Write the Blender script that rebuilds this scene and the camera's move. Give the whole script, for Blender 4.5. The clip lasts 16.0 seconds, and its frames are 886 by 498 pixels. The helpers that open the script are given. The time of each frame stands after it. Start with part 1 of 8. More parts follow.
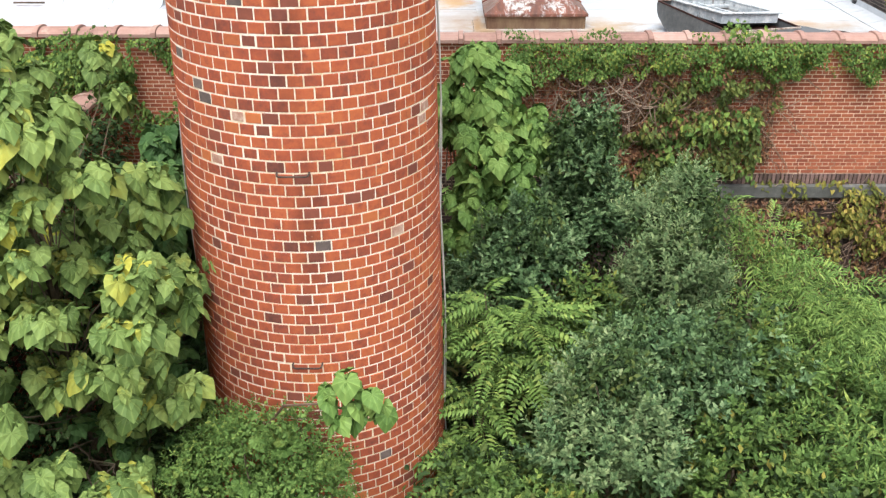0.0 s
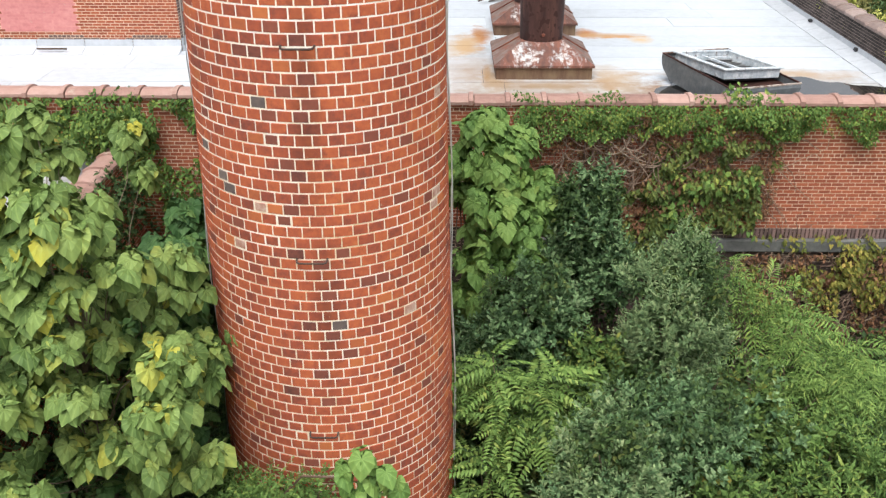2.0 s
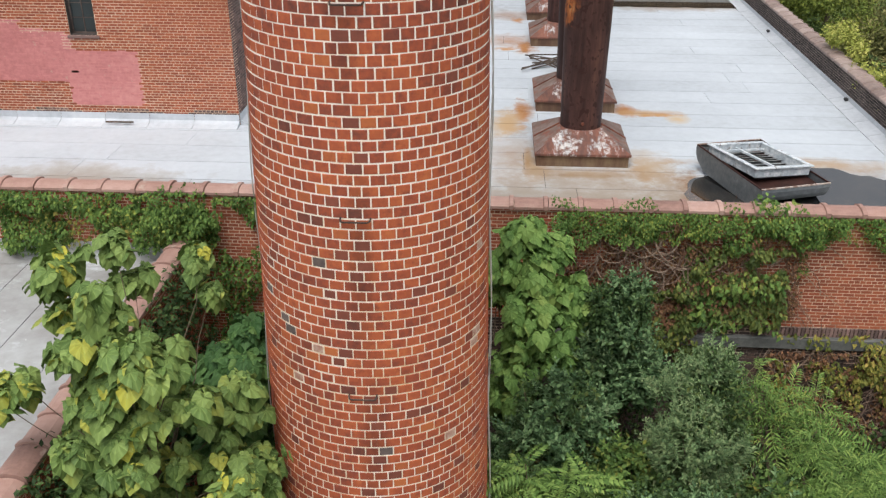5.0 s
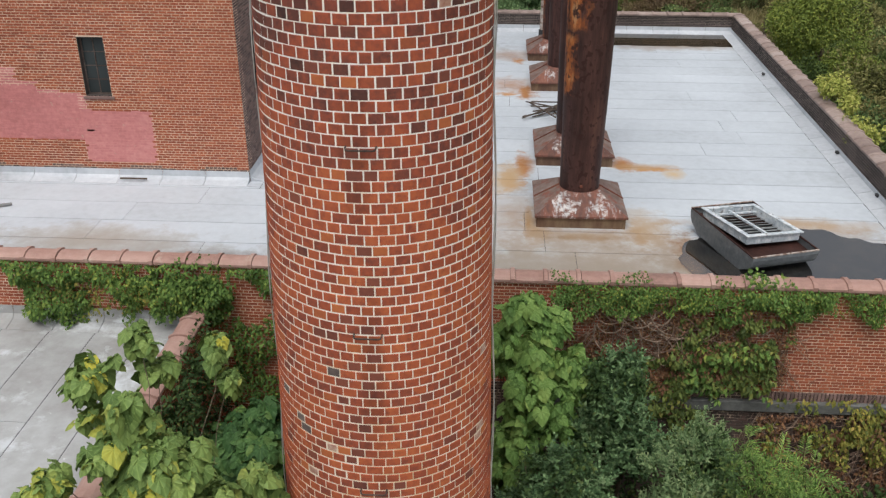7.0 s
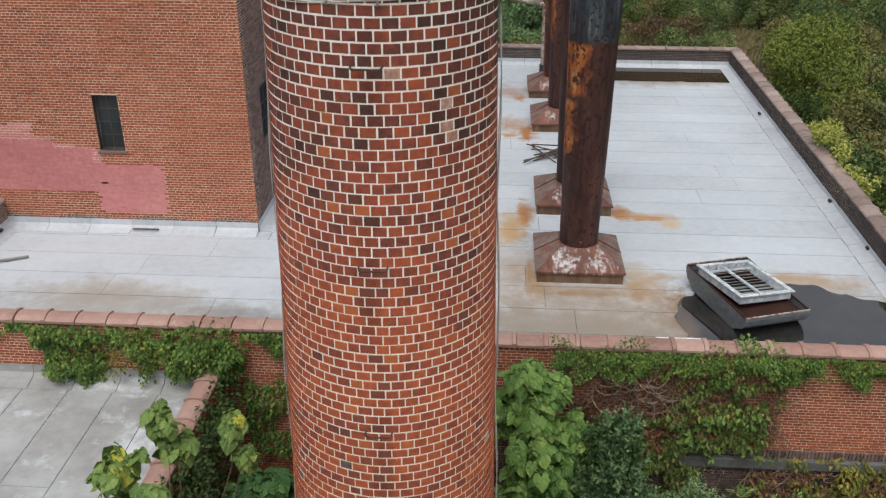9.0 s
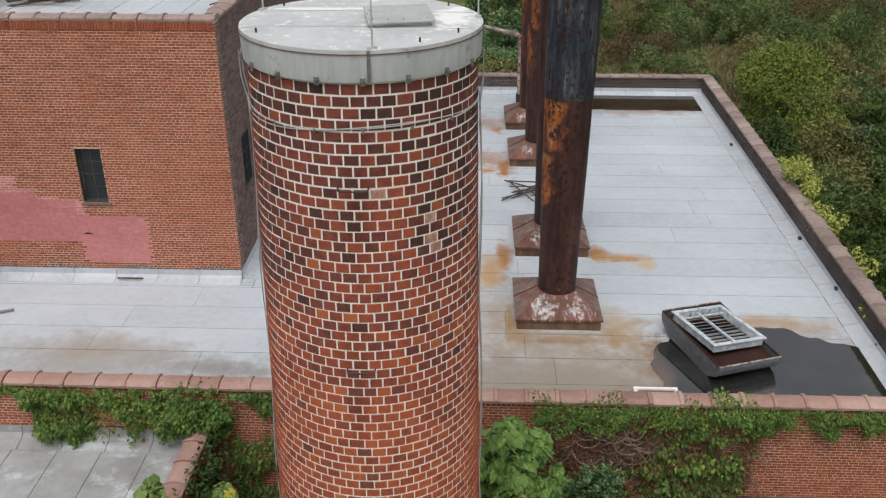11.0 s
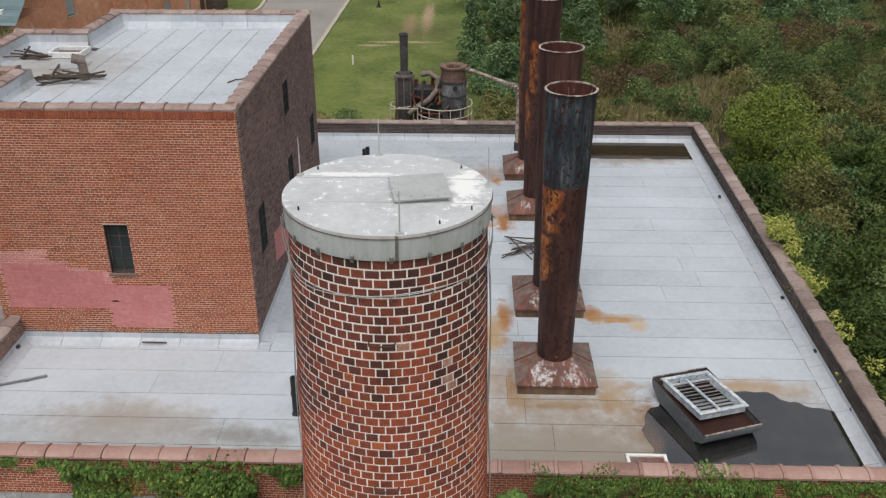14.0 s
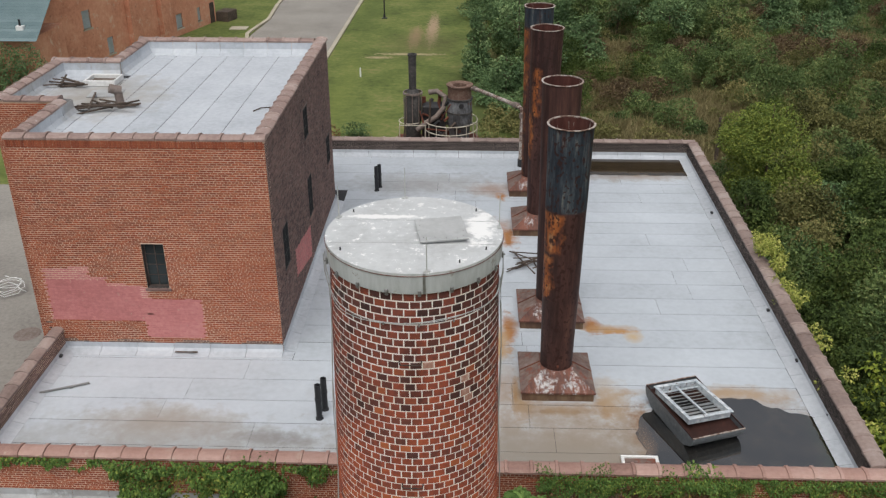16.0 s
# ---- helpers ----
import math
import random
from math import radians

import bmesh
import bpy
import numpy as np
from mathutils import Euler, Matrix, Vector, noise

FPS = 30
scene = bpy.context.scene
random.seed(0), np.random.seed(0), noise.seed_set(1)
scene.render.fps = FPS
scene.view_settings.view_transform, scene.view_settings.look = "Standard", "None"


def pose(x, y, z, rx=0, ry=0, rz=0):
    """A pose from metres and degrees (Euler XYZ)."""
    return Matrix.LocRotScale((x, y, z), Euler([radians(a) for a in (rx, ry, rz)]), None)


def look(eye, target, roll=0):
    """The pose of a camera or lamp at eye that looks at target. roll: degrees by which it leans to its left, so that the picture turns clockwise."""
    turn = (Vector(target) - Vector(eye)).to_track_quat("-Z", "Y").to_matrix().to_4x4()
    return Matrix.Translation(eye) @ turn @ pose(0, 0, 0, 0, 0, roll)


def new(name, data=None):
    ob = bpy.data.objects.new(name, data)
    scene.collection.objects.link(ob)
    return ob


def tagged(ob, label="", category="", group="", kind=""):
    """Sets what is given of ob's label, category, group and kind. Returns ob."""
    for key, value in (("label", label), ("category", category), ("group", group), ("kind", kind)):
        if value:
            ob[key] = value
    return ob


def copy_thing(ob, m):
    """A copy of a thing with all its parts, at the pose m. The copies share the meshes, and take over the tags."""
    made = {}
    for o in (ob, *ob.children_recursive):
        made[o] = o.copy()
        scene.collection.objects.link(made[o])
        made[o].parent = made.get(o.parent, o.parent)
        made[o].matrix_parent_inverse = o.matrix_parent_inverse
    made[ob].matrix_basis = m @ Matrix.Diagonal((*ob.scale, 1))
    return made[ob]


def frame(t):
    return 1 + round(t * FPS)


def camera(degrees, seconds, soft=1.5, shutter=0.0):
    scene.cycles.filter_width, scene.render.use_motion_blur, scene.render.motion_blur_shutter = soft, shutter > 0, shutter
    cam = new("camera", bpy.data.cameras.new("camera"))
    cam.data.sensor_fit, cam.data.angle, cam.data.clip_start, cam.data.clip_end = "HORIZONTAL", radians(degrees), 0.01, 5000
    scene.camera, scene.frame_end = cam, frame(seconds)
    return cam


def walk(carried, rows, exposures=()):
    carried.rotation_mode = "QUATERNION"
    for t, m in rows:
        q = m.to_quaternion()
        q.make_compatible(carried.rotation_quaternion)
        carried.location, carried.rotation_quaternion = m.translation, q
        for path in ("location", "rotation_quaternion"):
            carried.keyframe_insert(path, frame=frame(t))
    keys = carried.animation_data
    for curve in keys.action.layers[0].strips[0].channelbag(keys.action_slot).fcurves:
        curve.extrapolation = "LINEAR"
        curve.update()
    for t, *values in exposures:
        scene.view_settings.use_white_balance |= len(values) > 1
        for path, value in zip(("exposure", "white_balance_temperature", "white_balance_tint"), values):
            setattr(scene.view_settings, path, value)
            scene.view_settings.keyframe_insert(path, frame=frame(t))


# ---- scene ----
cam = camera(52.4, 16.0, soft=1.3)
METRES, EYE, TILT, LEAN, TURN = 12.0, 9.0, -27.0, 0.0, 0.0
ROWS = [
    (0.0, 0.0, 0.0, 0.0, 0.0, -0.0, -0.0),
    (0.5, -0.0003, -0.0089, 0.0133, -0.02, 0.05, 0.02),
    (1.0, -0.0004, -0.0204, 0.0301, -0.02, 0.11, 0.03),
    (1.5, -0.0014, -0.0316, 0.0504, 0.36, 0.16, -0.18),
    (2.0, -0.0021, -0.0441, 0.0712, 0.54, 0.23, -0.26),
    (2.5, -0.0023, -0.0575, 0.0894, -0.28, 0.28, 0.21),
    (3.0, -0.0025, -0.0726, 0.1106, -0.27, 0.31, 0.21),
    (3.5, -0.0032, -0.0861, 0.1317, 2.03, 0.34, -1.06),
    (4.0, -0.0036, -0.1004, 0.157, 2.9, 0.38, -1.55),
    (6.5, -0.0074, -0.1744, 0.2874, 3.08, 0.36, -1.66),
    (7.0, -0.0094, -0.1915, 0.3174, 3.09, 0.38, -1.64),
    (7.5, -0.0122, -0.2052, 0.3426, 3.1, 0.38, -1.66),
    (8.0, -0.0137, -0.2218, 0.3712, 3.11, 0.38, -1.67),
    (8.5, -0.0141, -0.2372, 0.3989, 3.13, 0.37, -1.69),
    (9.0, -0.0153, -0.2502, 0.4245, 3.13, 0.36, -1.67),
    (11.5, -0.0222, -0.2973, 0.5558, 1.51, 0.33, -0.79),
    (12.0, -0.022, -0.3074, 0.5867, 1.47, 0.36, -0.78),
    (12.5, -0.0254, -0.321, 0.6105, 1.48, 0.39, -0.77),
    (13.0, -0.0304, -0.3512, 0.634, 1.48, 0.39, -0.73),
    (13.5, -0.0353, -0.3872, 0.6565, 1.48, 0.42, -0.71),
    (14.0, -0.0405, -0.4253, 0.675, 1.49, 0.42, -0.71),
    (14.5, -0.0465, -0.4689, 0.6919, 1.58, 0.42, -0.76),
    (15.0, -0.0518, -0.5089, 0.7012, 1.58, 0.44, -0.75),
    (15.5, -0.0571, -0.5557, 0.7099, 1.59, 0.45, -0.75),
    (16.0, -0.0579, -0.6015, 0.7141, 1.59, 0.48, -0.75),
]
EXPOSURES = [(0.0, 1.3), (2.0, 1.1), (3.5, 0.87), (4.5, 0.71), (6.5, 0.43), (9.0, 0.3), (11.5, 0.17), (16.0, 0.15)]
walk(cam, [(t, pose(0, 0, EYE, TILT, LEAN, TURN) @ pose(METRES * x, METRES * y, METRES * z, 90 + pitch, roll, yaw)) for t, x, y, z, yaw, pitch, roll in ROWS],
     exposures=EXPOSURES)

# ---- sky and sun: an overcast day ----
world = bpy.data.worlds.new("overcast_sky")
scene.world = world
world.use_nodes = True
wt = world.node_tree
for n in list(wt.nodes):
    wt.nodes.remove(n)
w_out = wt.nodes.new("ShaderNodeOutputWorld")
w_bg = wt.nodes.new("ShaderNodeBackground")
w_sky = wt.nodes.new("ShaderNodeTexSky")
w_sat = wt.nodes.new("ShaderNodeHueSaturation")
w_sky.sky_type = "NISHITA"
w_sky.sun_disc = False
w_sky.sun_elevation, w_sky.sun_rotation = radians(62), radians(149)
w_sky.dust_density, w_sky.air_density = 4.0, 1.0
w_sat.inputs["Saturation"].default_value = 0.3
w_bg.inputs["Strength"].default_value = 0.1
wt.links.new(w_sky.outputs[0], w_sat.inputs["Color"])
wt.links.new(w_sat.outputs[0], w_bg.inputs["Color"])
wt.links.new(w_bg.outputs[0], w_out.inputs["Surface"])

sun = new("sun", bpy.data.lights.new("sun", "SUN"))
sun.data.energy, sun.data.angle, sun.data.color = 1.68, radians(42), (1.0, 0.97, 0.93)
sun.matrix_world = look((-9.5, -16, 35), (0, 0, 0))


# ---- materials ----
def ramp(nt, stops):
    node = nt.nodes.new("ShaderNodeValToRGB")
    el = node.color_ramp.elements
    while len(el) < len(stops):
        el.new(0.5)
    for e, (p, c) in zip(el, stops):
        e.position, e.color = p, (*c, 1)
    return node


def maths(nt, op, a, b=None, clamp=False):
    node = nt.nodes.new("ShaderNodeMath")
    node.operation, node.use_clamp = op, clamp
    for i, v in enumerate((a, b)):
        if v is None:
            continue
        if isinstance(v, (int, float)):
            node.inputs[i].default_value = v
        else:
            nt.links.new(v, node.inputs[i])
    return node.outputs[0]


def noise_of(nt, vec, scale, detail=4.0, rough=0.55, stretch=None):
    if stretch:
        mp = nt.nodes.new("ShaderNodeMapping")
        mp.inputs["Scale"].default_value = stretch
        nt.links.new(vec, mp.inputs["Vector"])
        vec = mp.outputs[0]
    node = nt.nodes.new("ShaderNodeTexNoise")
    node.inputs["Scale"].default_value = scale
    node.inputs["Detail"].default_value = detail
    node.inputs["Roughness"].default_value = rough
    nt.links.new(vec, node.inputs["Vector"])
    return node.outputs["Fac"]


def mixed(nt, fac, a, b):
    node = nt.nodes.new("ShaderNodeMix")
    node.data_type = "RGBA"
    for i, v in ((0, fac), (6, a), (7, b)):
        if isinstance(v, (int, float)):
            node.inputs[i].default_value = v
        elif isinstance(v, tuple):
            node.inputs[i].default_value = (*v, 1)
        else:
            nt.links.new(v, node.inputs[i])
    return node.outputs[2]


def piece_random(nt):
    geo = nt.nodes.new("ShaderNodeNewGeometry")
    info = nt.nodes.new("ShaderNodeObjectInfo")
    return maths(nt, "FRACT", maths(nt, "ADD", geo.outputs["Random Per Island"], info.outputs["Random"])), geo.outputs["Position"]


def surface(name, stops, big=0.6, fine=12.0, big_w=0.5, fine_w=0.5, rand_w=0.0, rough=0.85, metal=0.0, bump=0.25,
            bump_scale=40.0, spots=(), stretch=None, translucent=0.0, cover=None, rough_noise=0.0, spec=0.25, rise=None, cover_last=None, odd=None):
    """A material whose colour runs over stops by two scales of noise and a random value a piece. spots: stains
    (x, y, z, radius, stretch, colour, strength); cover: (scale, threshold, softness, colour), patches of another colour."""
    m = bpy.data.materials.new(name)
    m.use_nodes = True
    nt = m.node_tree
    bsdf = nt.nodes["Principled BSDF"]
    rand, pos = piece_random(nt)
    n1 = noise_of(nt, pos, big, 5.0, 0.6, stretch)
    n2 = noise_of(nt, pos, fine, 5.0, 0.65, stretch)
    v = maths(nt, "MULTIPLY_ADD", maths(nt, "SUBTRACT", n1, 0.5), big_w * 2)
    v.node.inputs[2].default_value = 0.5
    for src, w in ((n2, fine_w * 2), (rand, rand_w)):
        if w:
            v = maths(nt, "ADD", v, maths(nt, "MULTIPLY", maths(nt, "SUBTRACT", src, 0.5), w))
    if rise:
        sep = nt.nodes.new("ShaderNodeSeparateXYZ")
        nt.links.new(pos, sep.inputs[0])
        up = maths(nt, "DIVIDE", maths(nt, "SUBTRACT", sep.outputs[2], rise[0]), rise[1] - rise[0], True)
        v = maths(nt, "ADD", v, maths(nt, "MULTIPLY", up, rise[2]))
    rp = ramp(nt, stops)
    nt.links.new(v, rp.inputs[0])
    col = rp.outputs[0]
    if cover:
        sc, thr, soft, ccol = cover
        cn = noise_of(nt, pos, sc, 6.0, 0.7, stretch)
        fac = maths(nt, "DIVIDE", maths(nt, "SUBTRACT", cn, thr), soft, True)
        col = mixed(nt, fac, col, ccol)
    for x, y, z, r, st, scol, strength in spots:
        mp = nt.nodes.new("ShaderNodeMapping")
        mp.vector_type = "TEXTURE"
        mp.inputs["Location"].default_value = (x, y, z)
        mp.inputs["Scale"].default_value = (r * st[0], r * st[1], r * st[2])
        nt.links.new(pos, mp.inputs["Vector"])
        ln = nt.nodes.new("ShaderNodeVectorMath")
        ln.operation = "LENGTH"
        nt.links.new(mp.outputs[0], ln.inputs[0])
        wob = maths(nt, "MULTIPLY", maths(nt, "SUBTRACT", noise_of(nt, pos, 1.6 if strength <= 1 else 3.5, 6.0, 0.7, stretch), 0.5), 1.6 if strength <= 1 else 2.6)
        fac = maths(nt, "SUBTRACT", 1.0, maths(nt, "ADD", ln.outputs["Value"], wob), True)
        fac = maths(nt, "MULTIPLY", maths(nt, "POWER", fac, 0.7 if strength <= 1 else 1.0), strength, True)
        col = mixed(nt, fac, col, scol)
    if odd:
        near = noise_of(nt, pos, 14.0, 5.0, 0.7)
        pick = maths(nt, "MULTIPLY", maths(nt, "GREATER_THAN", rand, odd[0]), maths(nt, "ADD", near, 0.1, True))
        col = mixed(nt, pick, col, odd[1])
    if cover_last:
        sc, thr, soft, ccol = cover_last
        cn = noise_of(nt, pos, sc, 6.0, 0.7)
        col = mixed(nt, maths(nt, "DIVIDE", maths(nt, "SUBTRACT", cn, thr), soft, True), col, ccol)
    nt.links.new(col, bsdf.inputs["Base Color"])
    bsdf.inputs["Metallic"].default_value = metal
    bsdf.inputs["Specular IOR Level"].default_value = spec
    if rough_noise:
        rr = maths(nt, "ADD", rough, maths(nt, "MULTIPLY", maths(nt, "SUBTRACT", n2, 0.5), rough_noise), True)
        nt.links.new(rr, bsdf.inputs["Roughness"])
    else:
        bsdf.inputs["Roughness"].default_value = rough
    if bump:
        bp = nt.nodes.new("ShaderNodeBump")
        bp.inputs["Strength"].default_value = bump
        bp.inputs["Distance"].default_value = 0.01
        nt.links.new(noise_of(nt, pos, bump_scale, 4.0, 0.6), bp.inputs["Height"])
        nt.links.new(bp.outputs[0], bsdf.inputs["Normal"])
    if translucent:
        tr = nt.nodes.new("ShaderNodeBsdfTranslucent")
        nt.links.new(col, tr.inputs["Color"])
        ms = nt.nodes.new("ShaderNodeMixShader")
        ms.inputs[0].default_value = translucent
        out = nt.nodes["Material Output"]
        nt.links.new(bsdf.outputs[0], ms.inputs[1])
        nt.links.new(tr.outputs[0], ms.inputs[2])
        nt.links.new(ms.outputs[0], out.inputs["Surface"])
    return m


def leafy(name, dark, mid, light, odd, gloss=0.55, tr=0.08, rand=0.75, big=0.9, big_w=0.3, palmate=False):
    """Leaf colour by a random value a leaf, with a paler midrib and side veins from the leaf's own coordinates."""
    m = surface(name, [(0.0, dark), (0.4, mid), (0.75, light), (0.97, odd)], big=big, fine=9.0, big_w=big_w, fine_w=0.08,
                rand_w=rand, rough=gloss, bump=0.0, translucent=tr, spec=0.16)
    nt = m.node_tree
    bsdf = nt.nodes["Principled BSDF"]
    at = nt.nodes.new("ShaderNodeAttribute")
    at.attribute_name = "leaf"
    sep = nt.nodes.new("ShaderNodeSeparateXYZ")
    nt.links.new(at.outputs["Vector"], sep.inputs[0])
    ay = maths(nt, "ABSOLUTE", sep.outputs[1])
    if palmate:
        saw = maths(nt, "FRACT", maths(nt, "ADD", maths(nt, "MULTIPLY", maths(nt, "ARCTAN2", ay, sep.outputs[0]), 1.62), 0.5))
    else:
        saw = maths(nt, "FRACT", maths(nt, "MULTIPLY", maths(nt, "SUBTRACT", sep.outputs[0], maths(nt, "MULTIPLY", ay, 0.75)), 4.0))
    side = maths(nt, "SUBTRACT", 1.0, maths(nt, "MULTIPLY", maths(nt, "ABSOLUTE", maths(nt, "SUBTRACT", saw, 0.5)), 2.0))
    pleat = maths(nt, "POWER", side, 2.0)
    mid_v = maths(nt, "SUBTRACT", 1.0, maths(nt, "MULTIPLY", ay, 28.0), True)
    vein = maths(nt, "MAXIMUM", maths(nt, "POWER", side, 9.0), mid_v)
    src = bsdf.inputs["Base Color"].links[0].from_socket
    col = mixed(nt, maths(nt, "MULTIPLY", vein, 0.5 if palmate else 0.25), src, light)
    col = mixed(nt, maths(nt, "MULTIPLY", maths(nt, "SUBTRACT", 1.0, pleat), 0.3 if palmate else 0.1), col, dark)
    for link_ in list(src.links):
        if link_.to_node == bsdf:
            nt.links.remove(link_)
    nt.links.new(col, bsdf.inputs["Base Color"])
    bp = nt.nodes.new("ShaderNodeBump")
    bp.inputs["Strength"].default_value, bp.inputs["Distance"].default_value = 0.35, 0.01
    nt.links.new(pleat, bp.inputs["Height"])
    nt.links.new(bp.outputs[0], bsdf.inputs["Normal"])
    return m


RADIAL = dict(big=0.7, fine=12, rough=0.75, bump=0.35, bump_scale=55)
SOOT_RUNS = [(-1.5, 8.65, 12.3, 1.0, (0.2, 0.8, 1.2), (0.05, 0.02, 0.016), 0.6), (-1.6, 8.6, 10.0, 1.0, (0.2, 0.8, 1.0), (0.06, 0.024, 0.018), 0.55),
             (-1.5, 8.6, 7.3, 1.0, (0.2, 0.8, 1.3), (0.06, 0.022, 0.016), 0.6), (-1.4, 8.6, 5.0, 1.0, (0.18, 0.8, 1.2), (0.07, 0.025, 0.02), 0.5),
             (-0.4, 9.2, 12.6, 1.0, (0.7, 0.9, 1.6), (0.045, 0.02, 0.018), 0.5)]
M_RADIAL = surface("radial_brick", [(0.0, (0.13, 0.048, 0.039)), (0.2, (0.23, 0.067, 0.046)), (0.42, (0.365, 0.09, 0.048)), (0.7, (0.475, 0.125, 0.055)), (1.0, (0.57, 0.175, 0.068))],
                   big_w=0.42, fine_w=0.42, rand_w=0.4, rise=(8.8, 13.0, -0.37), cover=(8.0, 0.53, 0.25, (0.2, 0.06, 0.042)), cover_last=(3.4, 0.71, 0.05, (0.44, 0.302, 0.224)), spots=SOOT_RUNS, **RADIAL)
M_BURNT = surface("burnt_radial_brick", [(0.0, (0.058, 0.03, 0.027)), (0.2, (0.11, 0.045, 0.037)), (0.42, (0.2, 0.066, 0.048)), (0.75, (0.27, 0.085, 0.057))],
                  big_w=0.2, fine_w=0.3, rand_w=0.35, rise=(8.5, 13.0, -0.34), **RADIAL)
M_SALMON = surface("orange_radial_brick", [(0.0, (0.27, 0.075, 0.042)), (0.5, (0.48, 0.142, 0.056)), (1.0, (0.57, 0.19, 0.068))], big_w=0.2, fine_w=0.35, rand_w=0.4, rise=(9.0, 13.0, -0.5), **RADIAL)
M_GREYED = surface("grey_radial_brick", [(0.0, (0.07, 0.058, 0.057)), (0.5, (0.15, 0.115, 0.108)), (1.0, (0.26, 0.21, 0.19))], big_w=0.2, fine_w=0.5, rand_w=0.4, **RADIAL)
M_SMEARED = surface("mortar_smeared_brick", [(0.0, (0.33, 0.14, 0.1)), (0.45, (0.46, 0.27, 0.21)), (1.0, (0.66, 0.55, 0.47))], big_w=0.1, fine_w=0.9, rand_w=0.25, **RADIAL)
M_MORTAR = surface("pale_mortar", [(0.0, (0.46, 0.35, 0.21)), (0.3, (0.64, 0.51, 0.33)), (0.62, (0.83, 0.76, 0.66)), (1.0, (0.88, 0.86, 0.83))], big=1.2, fine=16, rough=0.95, bump=0.4, rise=(5.5, 10.5, 0.4))
M_BRICK = surface("red_common_brick", [(0.0, (0.107, 0.0407, 0.0286)), (0.3, (0.249, 0.0728, 0.0427)), (0.6, (0.359, 0.108, 0.0569)), (1.0, (0.466, 0.166, 0.0864))],
                  big=0.35, fine=5, big_w=0.3, fine_w=0.15, rand_w=0.38, rough=0.85, bump=0.3, bump_scale=70)
M_BRICK_DARK = surface("dark_brick", [(0.0, (0.0504, 0.0378, 0.0354)), (0.45, (0.15, 0.101, 0.092)), (1.0, (0.3, 0.189, 0.165))],
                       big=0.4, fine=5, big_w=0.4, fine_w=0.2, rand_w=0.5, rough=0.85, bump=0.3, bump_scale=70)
M_BRICK_BLACK = surface("near_black_brick", [(0.0, (0.02, 0.018, 0.017)), (0.5, (0.06, 0.05, 0.047)), (1.0, (0.13, 0.105, 0.095))], big=0.6, fine=6, rand_w=0.4, rough=0.9, bump=0.3)
M_BRICK_PLINTH = surface("dark_plinth_brick", [(0.0, (0.03, 0.024, 0.022)), (0.5, (0.085, 0.06, 0.052)), (1.0, (0.19, 0.11, 0.09))], big=0.5, fine=5, big_w=0.4, fine_w=0.3, rand_w=0.5, rough=0.85, bump=0.3, bump_scale=70)
M_JOINT = surface("sandy_joint", [(0.0, (0.37, 0.244, 0.168)), (0.5, (0.672, 0.51, 0.384)), (1.0, (0.829, 0.696, 0.576))], big=0.5, fine=14, rough=0.95, bump=0.4,
                  spots=[(4.0, 14.6, 1.2, 1.0, (11, 0.4, 2.1), (0.075, 0.062, 0.055), 2.0)])
M_JOINT_DARK = surface("dark_joint", [(0.0, (0.12, 0.099, 0.09)), (1.0, (0.375, 0.3, 0.262))], big=0.6, fine=14, rough=0.95, bump=0.4)
M_PINK = surface("pink_masonry_paint", [(0.0, (0.375, 0.136, 0.132)), (0.5, (0.525, 0.208, 0.202)), (1.0, (0.625, 0.288, 0.264))], big=0.8, fine=9,
                 rand_w=0.25, rough=0.8, bump=0.3, cover=(7.0, 0.62, 0.1, (0.5, 0.32, 0.27)))
M_COPING = surface("salt_glazed_clay_coping", [(0.0, (0.17, 0.1, 0.082)), (0.4, (0.34, 0.205, 0.17)), (0.75, (0.43, 0.285, 0.242)), (1.0, (0.5, 0.395, 0.35))],
                   big=0.8, fine=9, big_w=0.4, fine_w=0.3, rand_w=0.45, rough=0.5, bump=0.2, cover=(2.6, 0.6, 0.12, (0.42, 0.33, 0.27)))
M_COPING_GREY = surface("weathered_brown_clay_coping", [(0.0, (0.13, 0.0935, 0.0826)), (0.5, (0.29, 0.22, 0.195)), (1.0, (0.44, 0.374, 0.342))],
                        big=0.8, fine=9, big_w=0.4, fine_w=0.3, rand_w=0.4, rough=0.55, bump=0.2)
M_COPING_TOWER = surface("weathered_pinkish_clay_coping", [(0.0, (0.15, 0.1, 0.088)), (0.5, (0.32, 0.232, 0.205)), (1.0, (0.47, 0.39, 0.355))],
                         big=0.8, fine=9, big_w=0.5, fine_w=0.4, rand_w=0.4, rough=0.55, bump=0.25, cover=(4.0, 0.62, 0.08, (0.5, 0.45, 0.42)))
RUSTY, WET = (0.33, 0.15, 0.055), (0.24, 0.155, 0.085)
def stain(x, y, rx, ry, colour, strength, z=4.7):
    """A stain on a level surface: its middle, half widths, colour and strength."""
    return (x, y, z, 1.0, (rx, ry, 3), colour, strength)


